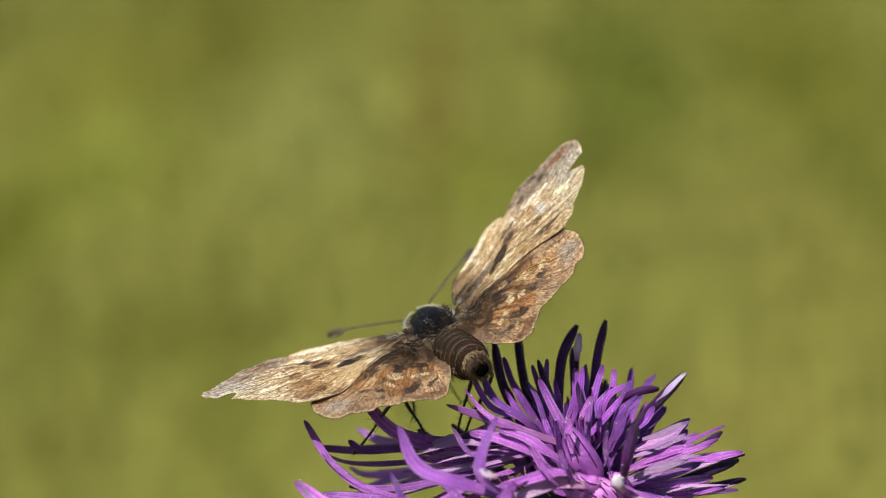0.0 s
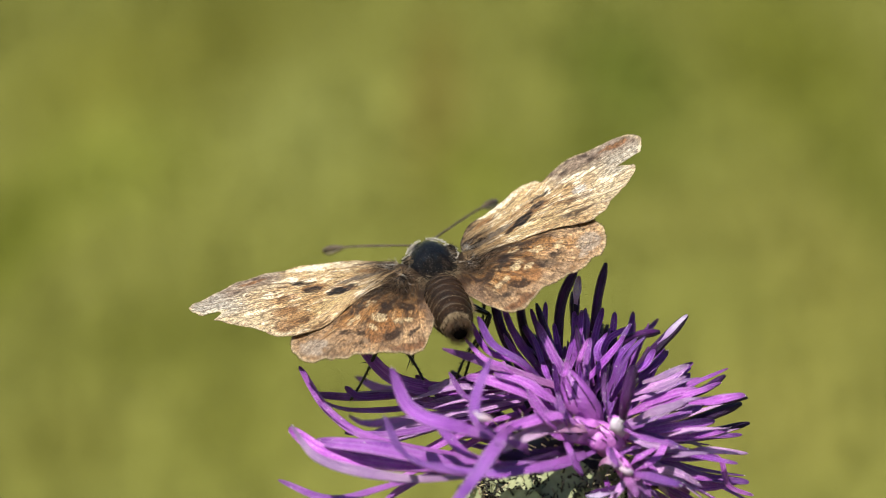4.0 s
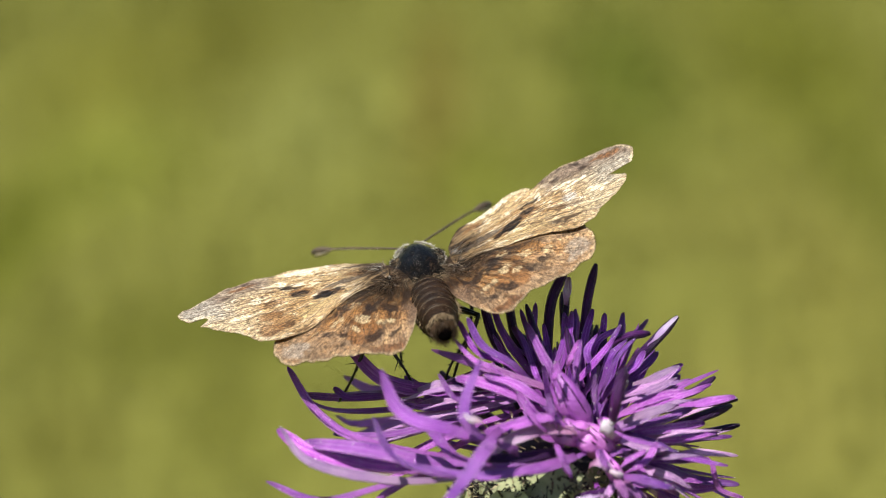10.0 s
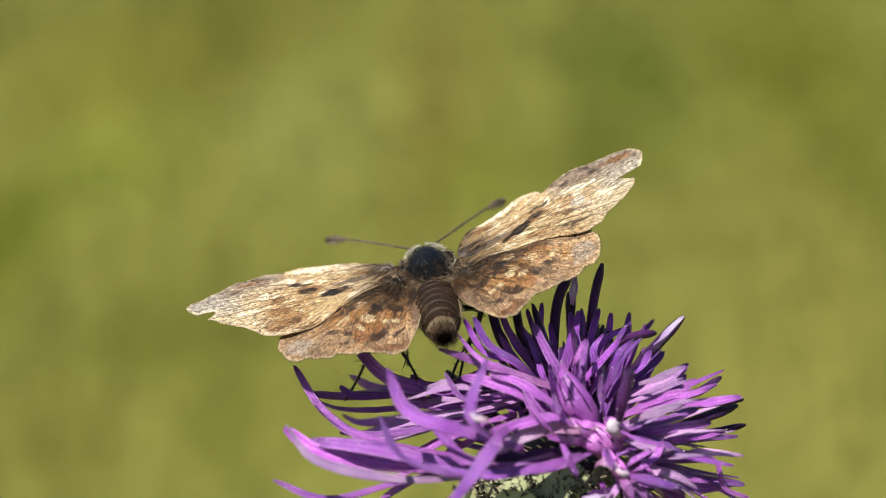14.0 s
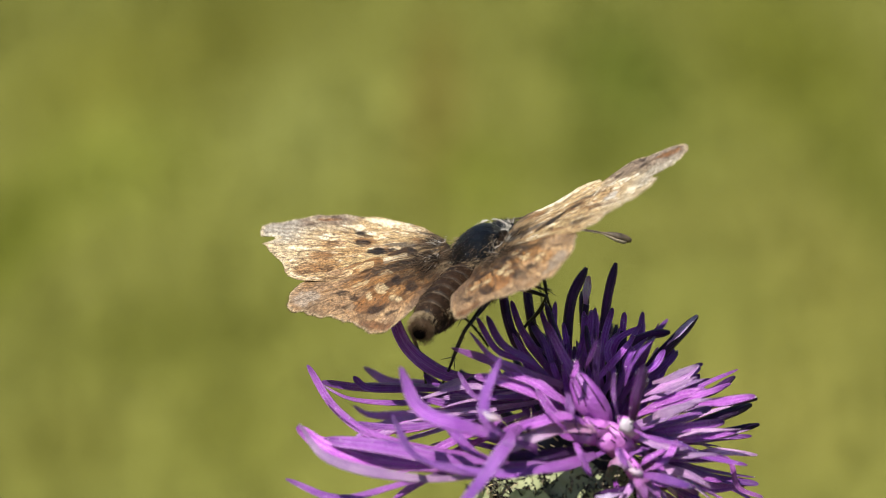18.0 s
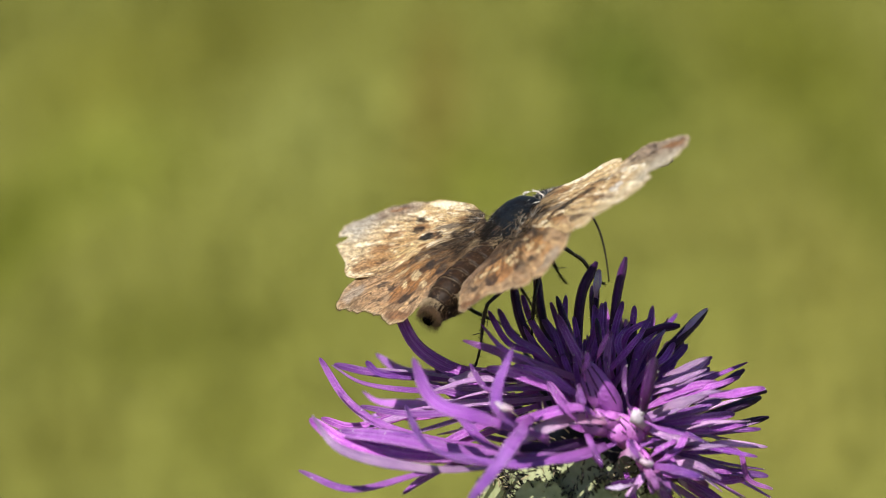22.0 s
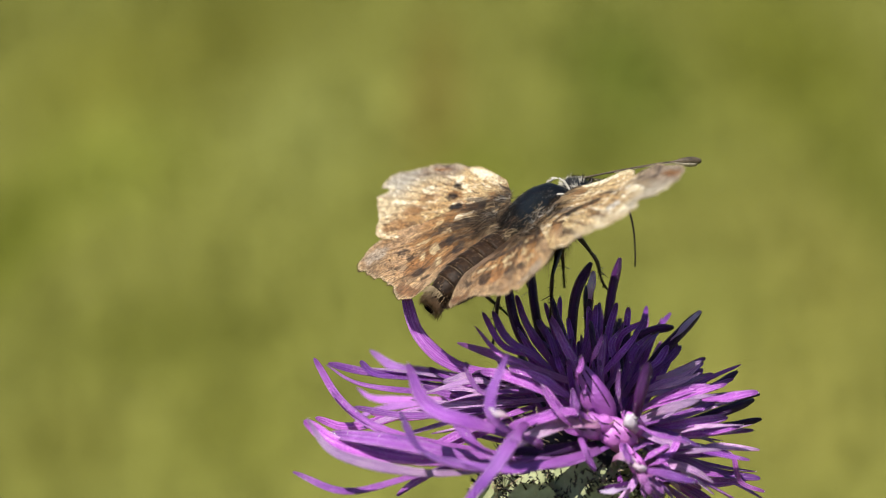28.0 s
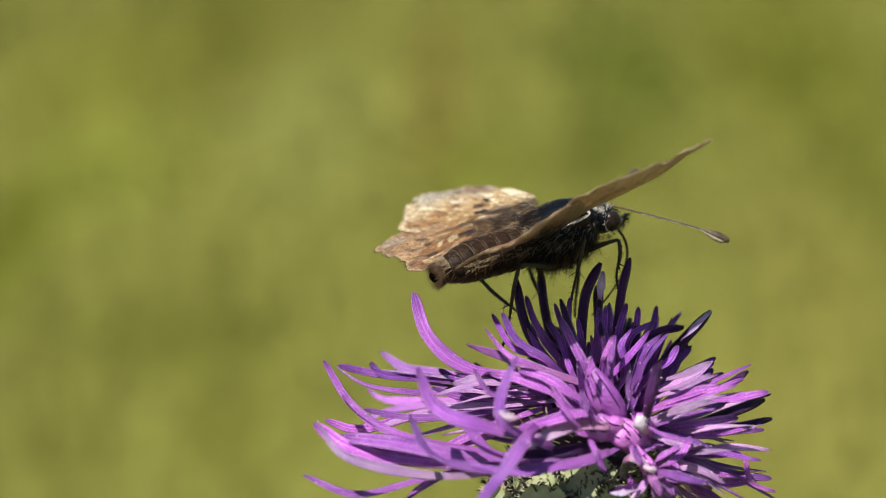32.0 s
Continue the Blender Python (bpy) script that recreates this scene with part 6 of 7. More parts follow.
def wing(name, outline, pattern, left, seed, root, label, lower=0.0):
    """A thin pleated wing with two scaled faces, ragged edge, veins, fringe and hairs."""
    rng = random.Random(seed)
    loop = []
    n = len(outline)
    fore = name == "forewing"
    base = Vector((*root, 0))
    for i in range(n):
        p0, p1, p2, p3 = (Vector((*outline[(i + k) % n], 0)) for k in (-1, 0, 1, 2))
        for j in range(8):
            s = j / 8
            q = 0.5 * ((2 * p1) + (p2 - p0) * s + (2 * p0 - 5 * p1 + 4 * p2 - p3) * s * s + (3 * p1 - p0 - 3 * p2 + p3) * s ** 3)
            q = q.lerp(p1.lerp(p2, s), 0.4)
            far = max(0.0, min(1.0, (q.length - 4) / 4))
            loop.append(q + (q - base).normalized() * far * (rng.uniform(-0.05, 0.03) + (0.0 if fore else 0.05 * math.sin(i * 5.2 + j * 0.65) * rng.uniform(0.3, 1))))
    rings, m = 165, len(loop)
    flip = -1 if left else 1
    angles = VEIN_ANGLES[name]
    share = ((np.arange(1, rings + 1) / rings) ** 0.8)[:, None]
    edge = np.array([(q.x, q.y) for q in loop])
    x = (base.x + share * (edge[:, 0] - base.x)).ravel()
    y = (base.y + share * (edge[:, 1] - base.y)).ravel()

    def height(x, y):
        """Membrane that sags between the veins, with slow waves and a drooping rear edge."""
        turn, far = np.arctan2(y - base.y, x - base.x), np.hypot(x - base.x, y - base.y)
        between_veins = np.interp(turn, angles[::-1], np.arange(len(angles)))
        sag = np.abs(np.sin(np.pi * between_veins)) * np.clip((far - 1.5) / 6, 0, 1)
        slow = 0.30 * speck(x * 0.33 + 9, y * 0.33 + 9, seed % 2) + 0.05 * speck(x * 1.6, y * 1.6, seed)
        return -0.075 * sag + slow - (0.0 if fore else 0.012 * np.clip(far - 5, 0, 9) ** 2) - lower

    lift = height(x, y)
    turn, far = np.arctan2(y - base.y, x - base.x), np.hypot(x - base.x, y - base.y)
    upper = pattern(x, y, seed, left)
    # pale scales stand thicker than dark ones
    upper *= (0.96 if fore else 0.83) * (np.maximum(0.02, upper @ np.array((0.3, 0.6, 0.1)))[:, None] / 0.40) ** 0.58
    # brown scales along the veins
    beside = np.min(np.abs(turn[:, None] - np.array(angles)[None]), axis=1) * far
    upper = tint(upper, (0.125, 0.070, 0.034), 0.45 * np.clip(1.25 - beside / 0.06, 0, 1) * np.clip((far - 5.0) / 2.5, 0, 1))
    # paler worn rim
    upper = tint(upper, (0.58, 0.47, 0.30), 0.55 * np.clip((np.repeat(share[:, 0], m) - 0.978) / 0.012, 0, 1) * (far > 5))
    under = tint(upper, (0.40, 0.30, 0.20), np.full(len(x), 0.7))
    colours = np.concatenate([np.c_[upper, np.ones(len(x))], np.c_[under, np.full(len(x), 0.35)]])
    verts = [tuple(v) for z in (0.02, -0.02) for v in np.c_[x * flip, y, lift + z].tolist()]
    k, i = np.meshgrid(np.arange(rings - 1), np.arange(m), indexing="ij")
    a, b = (k * m + i).ravel(), (k * m + (i + 1) % m).ravel()
    quads, half = np.c_[a, b, b + m, a + m], rings * m
    top, low = (quads, quads[:, ::-1] + half) if left else (quads[:, ::-1], quads + half)
    faces = [tuple(q) for q in np.concatenate([top, low]).tolist()]
    faces += [tuple(range(m)) if left else tuple(reversed(range(m))), tuple(reversed(range(half, half + m))) if left else tuple(range(half, half + m))]
    o = (rings - 1) * m
    for i in range(m):
        q = (o + i, o + (i + 1) % m, half + o + (i + 1) % m, half + o + i)
        faces.append(q[::-1] if left else q)
    me = mesh_of(name, verts, faces, WING)
    layer = me.color_attributes.new("pattern", "FLOAT_COLOR", "POINT")
    layer.data.foreach_set("color", colours.astype(np.float32).ravel())
    uvs = np.tile(np.c_[turn * 7, far], (2, 1)).astype(np.float32)
    corner = np.zeros(len(me.loops), np.int32)
    me.loops.foreach_get("vertex_index", corner)
    me.uv_layers.new(name="UVMap").data.foreach_set("uv", uvs[corner].ravel())
    ob = part(name, me, butterfly, label)
    at = lambda p, up=0.0: Vector((p.x * flip, p.y, float(height(np.array([p.x]), np.array([p.y]))[0]) + up))
    for angle in angles:
        e = min(loop, key=lambda q: abs(math.atan2(q.y - base.y, q.x - base.x) - angle) - 0.01 * q.length)
        reach, start = (e - base).length * 0.985, rng.uniform(4.4, 5.8) if fore else rng.uniform(3.2, 4.4)
        line = []
        for i in range(18):
            d = start + (reach - start) * i / 17
            line.append(at(base + Vector((math.cos(angle), math.sin(angle), 0)) * d, 0.022))
        part("vein", mesh_of("vein", *tube(line, [0.017 - 0.0004 * i for i in range(18)], 5), VEIN), ob)
    roots = []
    for q in loop:
        if q.length > 5 and (not fore or q.y < 1.2):
            for _ in range(4):
                roots.append((at(q * rng.uniform(0.985, 1.0)), Vector((q.x * flip, q.y, 0))))
    part("wing_fringe", mesh_of("wing_fringe", *hairs(rng, roots, 0.10 if fore else 0.20, 0.016, 0.1), CREAM if fore else BROWN_HAIR), ob, "ragged brown wing fringe")
    for label, count, low, high, size, thick, material in (
            ("fuzz on the wing root", 620, 0.04, 0.30, 0.65, 0.012, BROWN_HAIR), ("black fuzz on the wing root", 420, 0.02, 0.22, 0.7, 0.013, BLACK_HAIR),
            ("golden hairs on the wing", 260, 0.06, 0.42, 0.55, 0.010, CREAM), ("white hairs on the wing root", 60, 0.0, 0.16, 0.7, 0.008, GREY_HAIR)):
        fuzz = []
        for _ in range(count):
            q = rng.choice(loop)
            if fore and material != GREY_HAIR and rng.random() < 0.75:
                continue
            p = base.lerp(q, rng.uniform(low, high * (0.45 if fore else 1.0)))
            fuzz.append((at(p, 0.02), Vector((q.x * flip, q.y, 0.12 * q.length)).normalized() + Vector((rng.uniform(-0.5, 0.5), rng.uniform(-0.5, 0.5), rng.uniform(0, 0.2)))))
        part("wing_hair", mesh_of("wing_hair", *hairs(rng, fuzz, size, thick, 0.5), material), ob, label, "stuff")
    return ob


# directions of the veins from the wing's root, leading edge first
VEIN_ANGLES = {"forewing": (0.235, 0.175, 0.125, 0.065, 0.0, -0.075, -0.16, -0.255, -0.36, -0.47),
               "hindwing": (-0.47, -0.61, -0.76, -0.92, -1.10, -1.28, -1.46)}
left_fore = wing("forewing", LEFT_FORE, fore_pattern, True, 31, (0.1, 0.6), "mottled buff and rusty forewing with a small torn notch")
right_fore = wing("forewing", RIGHT_FORE, fore_pattern, False, 32, (0.1, 0.6), "mottled buff and brown forewing with a deeply torn tip")
left_hind = wing("hindwing", HIND, hind_pattern, True, 33, (0.1, -0.6), "dark brown hindwing with cream spots", 0.045)
right_hind = wing("hindwing", HIND, hind_pattern, False, 34, (0.1, -0.6), "dark brown hindwing with cream spots", 0.045)


def ellipsoid(mid, radii, rough=0.0, seed=0, rows=22, cols=28):
    verts, faces = [], []
    for i in range(rows + 1):
        a = math.pi * i / rows
        for j in range(cols):
            b = 2 * math.pi * j / cols
            d = Vector((math.sin(a) * math.cos(b), math.cos(a), math.sin(a) * math.sin(b)))
            k = 1 + rough * noise.noise(d * 3 + Vector((seed, 0, 0)))
            verts.append(Vector(mid) + Vector((d.x * radii[0], d.y * radii[1], d.z * radii[2])) * k)
    for i in range(rows):
        for j in range(cols):
            a, b = i * cols + j, i * cols + (j + 1) % cols
            faces.append((a, b, b + cols, a + cols))
    return verts, faces


def build_body():
    rng = fly_rng
    mid, size = Vector((0, 0.6, -0.45)), Vector((1.80, 2.85, 2.15))
    thorax = part("thorax", mesh_of("thorax", *ellipsoid(mid, size, 0.05, 2, 32, 40), CUTICLE), butterfly, "glossy blue-black thorax")

    def on_thorax(count, test, lie=0.5):
        out = []
        while len(out) < count:
            d = Vector((rng.gauss(0, 1), rng.gauss(0, 1), rng.gauss(0, 1))).normalized()
            if test(d):
                out.append((mid + Vector((d.x * size.x, d.y * size.y, d.z * size.z)) * 0.99, d * (1 - lie) + Vector((rng.uniform(-0.4, 0.4), -lie * 1.4, rng.uniform(-0.3, 0.3)))))
        return out

    for name, label, count, size_mm, thick, lie, material, test in (
            ("dark_fuzz", "short black fuzz", 1500, 0.55, 0.020, 0.5, BLACK_HAIR, lambda d: d.z < 0.35 or abs(d.x) > 0.7 or d.y < -0.3),
            ("short_fuzz", "short black bristles", 2000, 0.26, 0.018, 0.75, BLACK_HAIR, lambda d: d.z > -0.2 and d.y < 0.45),
            # white flecks added for the glints on the glossy back
            ("back_scales", "scattered white flecks as painted glints", 430, 0.11, 0.014, 0.8, WHITE_HAIR, lambda d: d.z > -0.2 and d.y < 0.55 and abs(d.x) < 0.8),
            ("rear_fuzz", "curled dark hairs on the hind edge", 620, 1.0, 0.016, 0.6, BLACK_HAIR, lambda d: d.y < -0.45 and d.z > -0.4),
            ("brown_fuzz", "brown fuzz", 800, 0.65, 0.014, 0.65, BROWN_HAIR, lambda d: d.z < 0.2 or d.y < -0.4),
            ("tan_fuzz", "tan hairs on the flanks", 260, 0.7, 0.016, 0.55, CREAM, lambda d: abs(d.x) > 0.6 and d.y < 0.2 and d.z > -0.2),
            ("belly_fuzz", "long grey-brown belly fur", 700, 0.9, 0.014, 0.3, BROWN_HAIR, lambda d: d.z < -0.3),
            ("grey_fuzz", "greyish white fuzz", 460, 0.60, 0.012, 0.6, GREY_HAIR, lambda d: abs(d.x) > 0.72 and d.z > -0.3 or d.y < -0.8 or d.y > 0.85)):
        part(name, mesh_of(name, *hairs(rng, on_thorax(count, test, lie), size_mm, thick, 0.5), material), thorax, label, "stuff")
    for s in (-1, 1):
        at, wide = Vector((s * 1.38, 1.25, 0.36)), Vector((0.42, 1.10, 0.50))
        plate = part("tegula", mesh_of("tegula", *ellipsoid(at, wide, 0.12, 9 + s, 16, 20), SHOULDER), thorax, "brown furry shoulder plate")
        rim, fill, collar = [], [], []
        for k in range(240):
            w = 2 * math.pi * k / 240
            p = at + Vector((wide.x * 1.02 * math.cos(w), wide.y * 1.02 * math.sin(w), 0.30 - 0.16 * math.cos(w) * s))
            rim.append((p, (rng.uniform(-0.6, 0.6), -1, rng.uniform(0.1, 0.8))))
        for _ in range(260):
            d = Vector((rng.gauss(0, 1), rng.gauss(0, 1), abs(rng.gauss(0, 1)))).normalized()
            fill.append((at + Vector((d.x * wide.x, d.y * wide.y, d.z * wide.z)), d * 0.5 + Vector((0, -0.8, 0.2))))
        for k in range(90):
            f = k / 89
            collar.append((Vector((s * (0.15 + 1.15 * f), 3.25 - 0.35 * f * f, 0.95 - 0.45 * f * f)), (s * 0.3, -0.6, 0.7)))
        part("plate_rim", mesh_of("plate_rim", *hairs(rng, rim, 0.26, 0.024, 0.3), WHITE_HAIR), plate, "white scale rim")
        part("plate_hair", mesh_of("plate_hair", *hairs(rng, fill, 0.45, 0.016, 0.4), BLACK_HAIR), plate, "black hairs", "stuff")
        part("collar_hair", mesh_of("collar_hair", *hairs(rng, collar, 0.30, 0.022, 0.3), WHITE_HAIR), thorax, "white collar line")
    waist = [(Vector((rng.uniform(-1.3, 1.3), rng.uniform(-2.3, -1.4), rng.uniform(0.3, 0.9))), (rng.uniform(-0.6, 0.6), -0.8, rng.uniform(0, 0.6))) for _ in range(260)]
    part("waist_hair", mesh_of("waist_hair", *hairs(rng, waist, 0.7, 0.012, 0.6), CREAM), thorax, "pale hairs over the waist", "stuff")
    # abdomen, ring by ring
    spine = along([(0, -1.6, -0.45), (0, -4.0, -0.05), (0, -6.5, 0.20), (0, -8.55, 0.15)], 33)
    width = lambda s: 1.44 * (1 - 0.12 * s) * (1 - max(0, (s - 0.62) / 0.38) ** 1.6 * 0.62) * (0.85 + 0.15 * min(1, s * 6))
    abdomen = None
    for k in range(8):
        line, radii = [], []
        for i in range(6):
            s = min(1.0, (k + i / 5 * 1.04) / 8)
            f = s * 32
            a = int(min(31, f))
            line.append(spine[a].lerp(spine[a + 1], f - a))
            radii.append(width(s) * (0.955 + 0.065 * (i / 5) ** 0.6))
        me = mesh_of("abdomen_segment", *tube(line, radii, 26, 0.96), ABDOMEN)
        if abdomen is None:
            abdomen = part("abdomen", me, butterfly, "dark ringed abdomen with pale bands")
        else:
            part("abdomen_segment", me, abdomen)
        if k > 0:
            v, f = tube([line[0] - Vector((0, 0.02, 0)), line[0] + Vector((0, 0.02, 0))], [radii[0] * 1.022, radii[0] * 1.016], 26, 0.96)
            part("pale_ring", mesh_of("pale_ring", v, f, PALE_RING), abdomen, "thin pale ring")
    roots = []
    for _ in range(900):
        s = rng.uniform(0, 1)
        a = rng.uniform(0, 6.283)
        p = spine[int(s * 32)]
        d = Vector((math.cos(a) * 0.5, -1.2, math.sin(a) * 0.5))
        if rng.random() < (1.0 if abs(d.x) > 0.6 or d.z < 0 else 0.35):
            roots.append((p + Vector((math.cos(a), 0, math.sin(a))) * width(s) * 0.98, d))
    part("side_hair", mesh_of("side_hair", *hairs(rng, roots, 0.3, 0.014), BROWN_HAIR), abdomen, "brown side hairs", "stuff")
    roots = []
    for _ in range(520):
        a = rng.uniform(0, 6.283)
        roots.append((spine[30] + Vector((math.cos(a), 0, math.sin(a))) * rng.uniform(0.50, 0.74), Vector((math.cos(a) * 0.25, -1.4, math.sin(a) * 0.1 - 0.15))))
    part("tail_tuft", mesh_of("tail_tuft", *hairs(rng, roots, 0.75, 0.022, 0.15), BROWN_HAIR), abdomen, "brown hair tuft round the dark tip")
    # solid black disc added for the shaded opening
    part("abdomen_tip", mesh_of("abdomen_tip", *ellipsoid(spine[32] + Vector((0, -0.20, -0.10)), (0.44, 0.10, 0.34), 0.1, 6, 12, 16), HOLLOW), abdomen, "black disc as the shade in the hollow abdomen tip")
    roots = []
    for _ in range(90):
        a = rng.gauss(math.pi / 2, 0.6)
        roots.append((spine[28] + Vector((math.cos(a), 0, math.sin(a))) * rng.uniform(0.84, 0.95), Vector((math.cos(a) * 0.12 + rng.uniform(-0.2, 0.2), -1, math.sin(a) * 0.06 - 0.1))))
    part("cream_tuft", mesh_of("cream_tuft", *hairs(rng, roots, 0.9, 0.020, 0.3), CREAM), abdomen, "cream hair tuft over the abdomen's end")
    # loose tan scales and hairs over the back
    roots = []
    for _ in range(380):
        s, a = rng.uniform(0, 0.92), rng.gauss(math.pi / 2, 0.8)
        if noise.noise(Vector((a * 2.2, s * 7, 4.0))) > -0.05:
            roots.append((spine[int(s * 32)] + Vector((math.cos(a), 0, math.sin(a))) * width(s) * 1.0, Vector((math.cos(a) * 0.3 + rng.uniform(-0.3, 0.3), -1, math.sin(a) * 0.3))))
    part("back_hair", mesh_of("back_hair", *hairs(rng, roots, 0.20, 0.016, 0.4), TAN_HAIR), abdomen, "loose tan scales and hairs", "stuff")
    # pale hair along both flanks
    for side in (-1, 1):
        roots = [(spine[k] + Vector((side * width(k / 32) * 1.0, 0, rng.uniform(-0.2, 0.35))), Vector((side * rng.uniform(0, 0.5), -1, rng.uniform(-0.2, 0.5)))) for k in range(0, 24) for _ in range(9)]
        part("flank_hair", mesh_of("flank_hair", *hairs(rng, roots, 0.5, 0.012, 0.4), CREAM), abdomen, "pale flank hairs")
    # head
    head = part("head", mesh_of("head", *ellipsoid((0, 3.85, -0.55), (1.15, 0.95, 1.05), 0.1, 4), CUTICLE), butterfly, "dark furry head")
    for s in (-1, 1):
        part("eye", mesh_of("eye", *ellipsoid((s * 0.85, 4.05, -0.7), (0.55, 0.62, 0.68), 0, 0, 14, 20), EYE), head, "round dark brown eye")
        roots = []
        for k in range(70):
            a = 2 * math.pi * k / 70
            roots.append((Vector((s * 1.05, 4.05 + 0.62 * math.cos(a), -0.7 + 0.68 * math.sin(a))), (s * 0.6, math.cos(a), math.sin(a))))
        part("eye_rim", mesh_of("eye_rim", *hairs(rng, roots, 0.12, 0.012), GREY_HAIR), head, "white scale rim round the eye")
        patch = [(Vector((s * rng.uniform(0.75, 1.05), rng.uniform(3.45, 3.7), rng.uniform(-0.7, 0.25))), (s * 0.5, -0.3, 0.4)) for _ in range(70)]
        part("eye_patch", mesh_of("eye_patch", *hairs(rng, patch, 0.28, 0.024, 0.2), WHITE_HAIR), head, "white scale patch behind the eye")
        line = along([(s * 0.35, 4.5, -1.3), (s * 0.45, 5.0, -1.2), (s * 0.45, 5.4, -0.7)], 9)
        part("palp", mesh_of("palp", *tube(line, [0.28, 0.30, 0.31, 0.30, 0.27, 0.23, 0.17, 0.1, 0.04], 8), LEG), head)
        roots = [(p, (s * 0.5, 0.5, rng.uniform(-0.8, 0.5))) for p in line[:-1] for _ in range(22)]
        part("palp_hair", mesh_of("palp_hair", *hairs(rng, roots, 0.55, 0.02), BLACK_HAIR), head)
    roots = []
    for _ in range(420):
        d = Vector((rng.gauss(0, 1), rng.gauss(0.2, 1), rng.gauss(0.3, 1))).normalized()
        roots.append((Vector((0, 3.9, -0.75)) + Vector((d.x * 1.1, d.y * 0.9, d.z)), d))
    part("head_tuft", mesh_of("head_tuft", *hairs(rng, roots, 0.5, 0.022), BLACK_HAIR), head, "dark bristly head hair", "stuff")
    roots = [(Vector((rng.uniform(-0.9, 0.9), rng.uniform(3.2, 4.2), 0.1)), (0, 0.3, 1)) for _ in range(150)]
    part("grey_tuft", mesh_of("grey_tuft", *hairs(rng, roots, 0.55, 0.02), GREY_HAIR), head, "greyish crown hairs", "stuff")


build_body()


def build_antenna(curve):
    """An antenna of 8 mm along +Y with a bent club at its end."""
    line = along([(0, 0, 0), (0, 2.5, 0.1), (0, 5.5, 0.3 * curve), (0, 7.0, 0.15 * curve), (0, 8.0, -0.1 * curve)], 30)
    radii = [0.07 + (0.0 if i < 20 else 0.21 * math.sin(math.pi * min(1, (i - 19) / 11.5))) for i in range(30)]
    ob = part("antenna", mesh_of("antenna", *tube(line, radii, 8), ANTENNA), butterfly, "dark clubbed antenna with pale rings")
    under = [p - Vector((0, 0, 0.5 * r)) for p, r in zip(line, radii)]
    part("pale_underside", mesh_of("pale_underside", *tube(under[6:28], [0.98 * r for r in radii[6:28]], 8), PALE_SCALE), ob, "pale cream underside")
    tip = along([(0, 7.75, -0.05 * curve), (0, 8.05, -0.12 * curve)], 4)
    part("club_tip", mesh_of("club_tip", *tube(tip, [0.17, 0.16, 0.12, 0.05], 8), CLUB_TIP), ob, "rusty antenna tip")
    return ob


def build_leg(upper, lower):
    """Thigh and shin with foot; both run along -Z from their joint."""
    rng = random.Random(77)
    line = along([(0, 0, 0), (0, 0.1, -upper * 0.5), (0, 0, -upper)], 10)
    thigh = part("thigh", mesh_of("thigh", *tube(line, [0.16, 0.19, 0.20, 0.19, 0.18, 0.16, 0.14, 0.13, 0.12, 0.11], 8), LEG), butterfly)
    line = [Vector((0, 0, -lower * i / 13)) + Vector((0, 0.12 * math.sin(i * 0.5), 0)) for i in range(14)]
    radii = [0.11 + 0.025 * math.sin(math.pi * i / 6) if i < 7 else 0.075 + 0.018 * (i % 2) for i in range(14)]
    shin = part("shin", mesh_of("shin", *tube(line, radii, 7), LEG), butterfly)
    roots = [(p, (rng.uniform(-1, 1), rng.uniform(-1, 1), -0.6)) for p in line for _ in range(5)]
    part("shin_spines", mesh_of("shin_spines", *hairs(rng, roots, 0.34, 0.022, 0.05), BLACK_HAIR), shin)
    spurs = [(line[6], (0.7, 0.5, -0.8)), (line[6], (-0.5, 0.8, -0.7))]
    part("spur", mesh_of("spur", *hairs(rng, spurs, 1.1, 0.045, 0.02), LEG), shin)
    return thigh, shin


ANTENNAE = {-1: build_antenna(1.0), 1: build_antenna(1.0)}
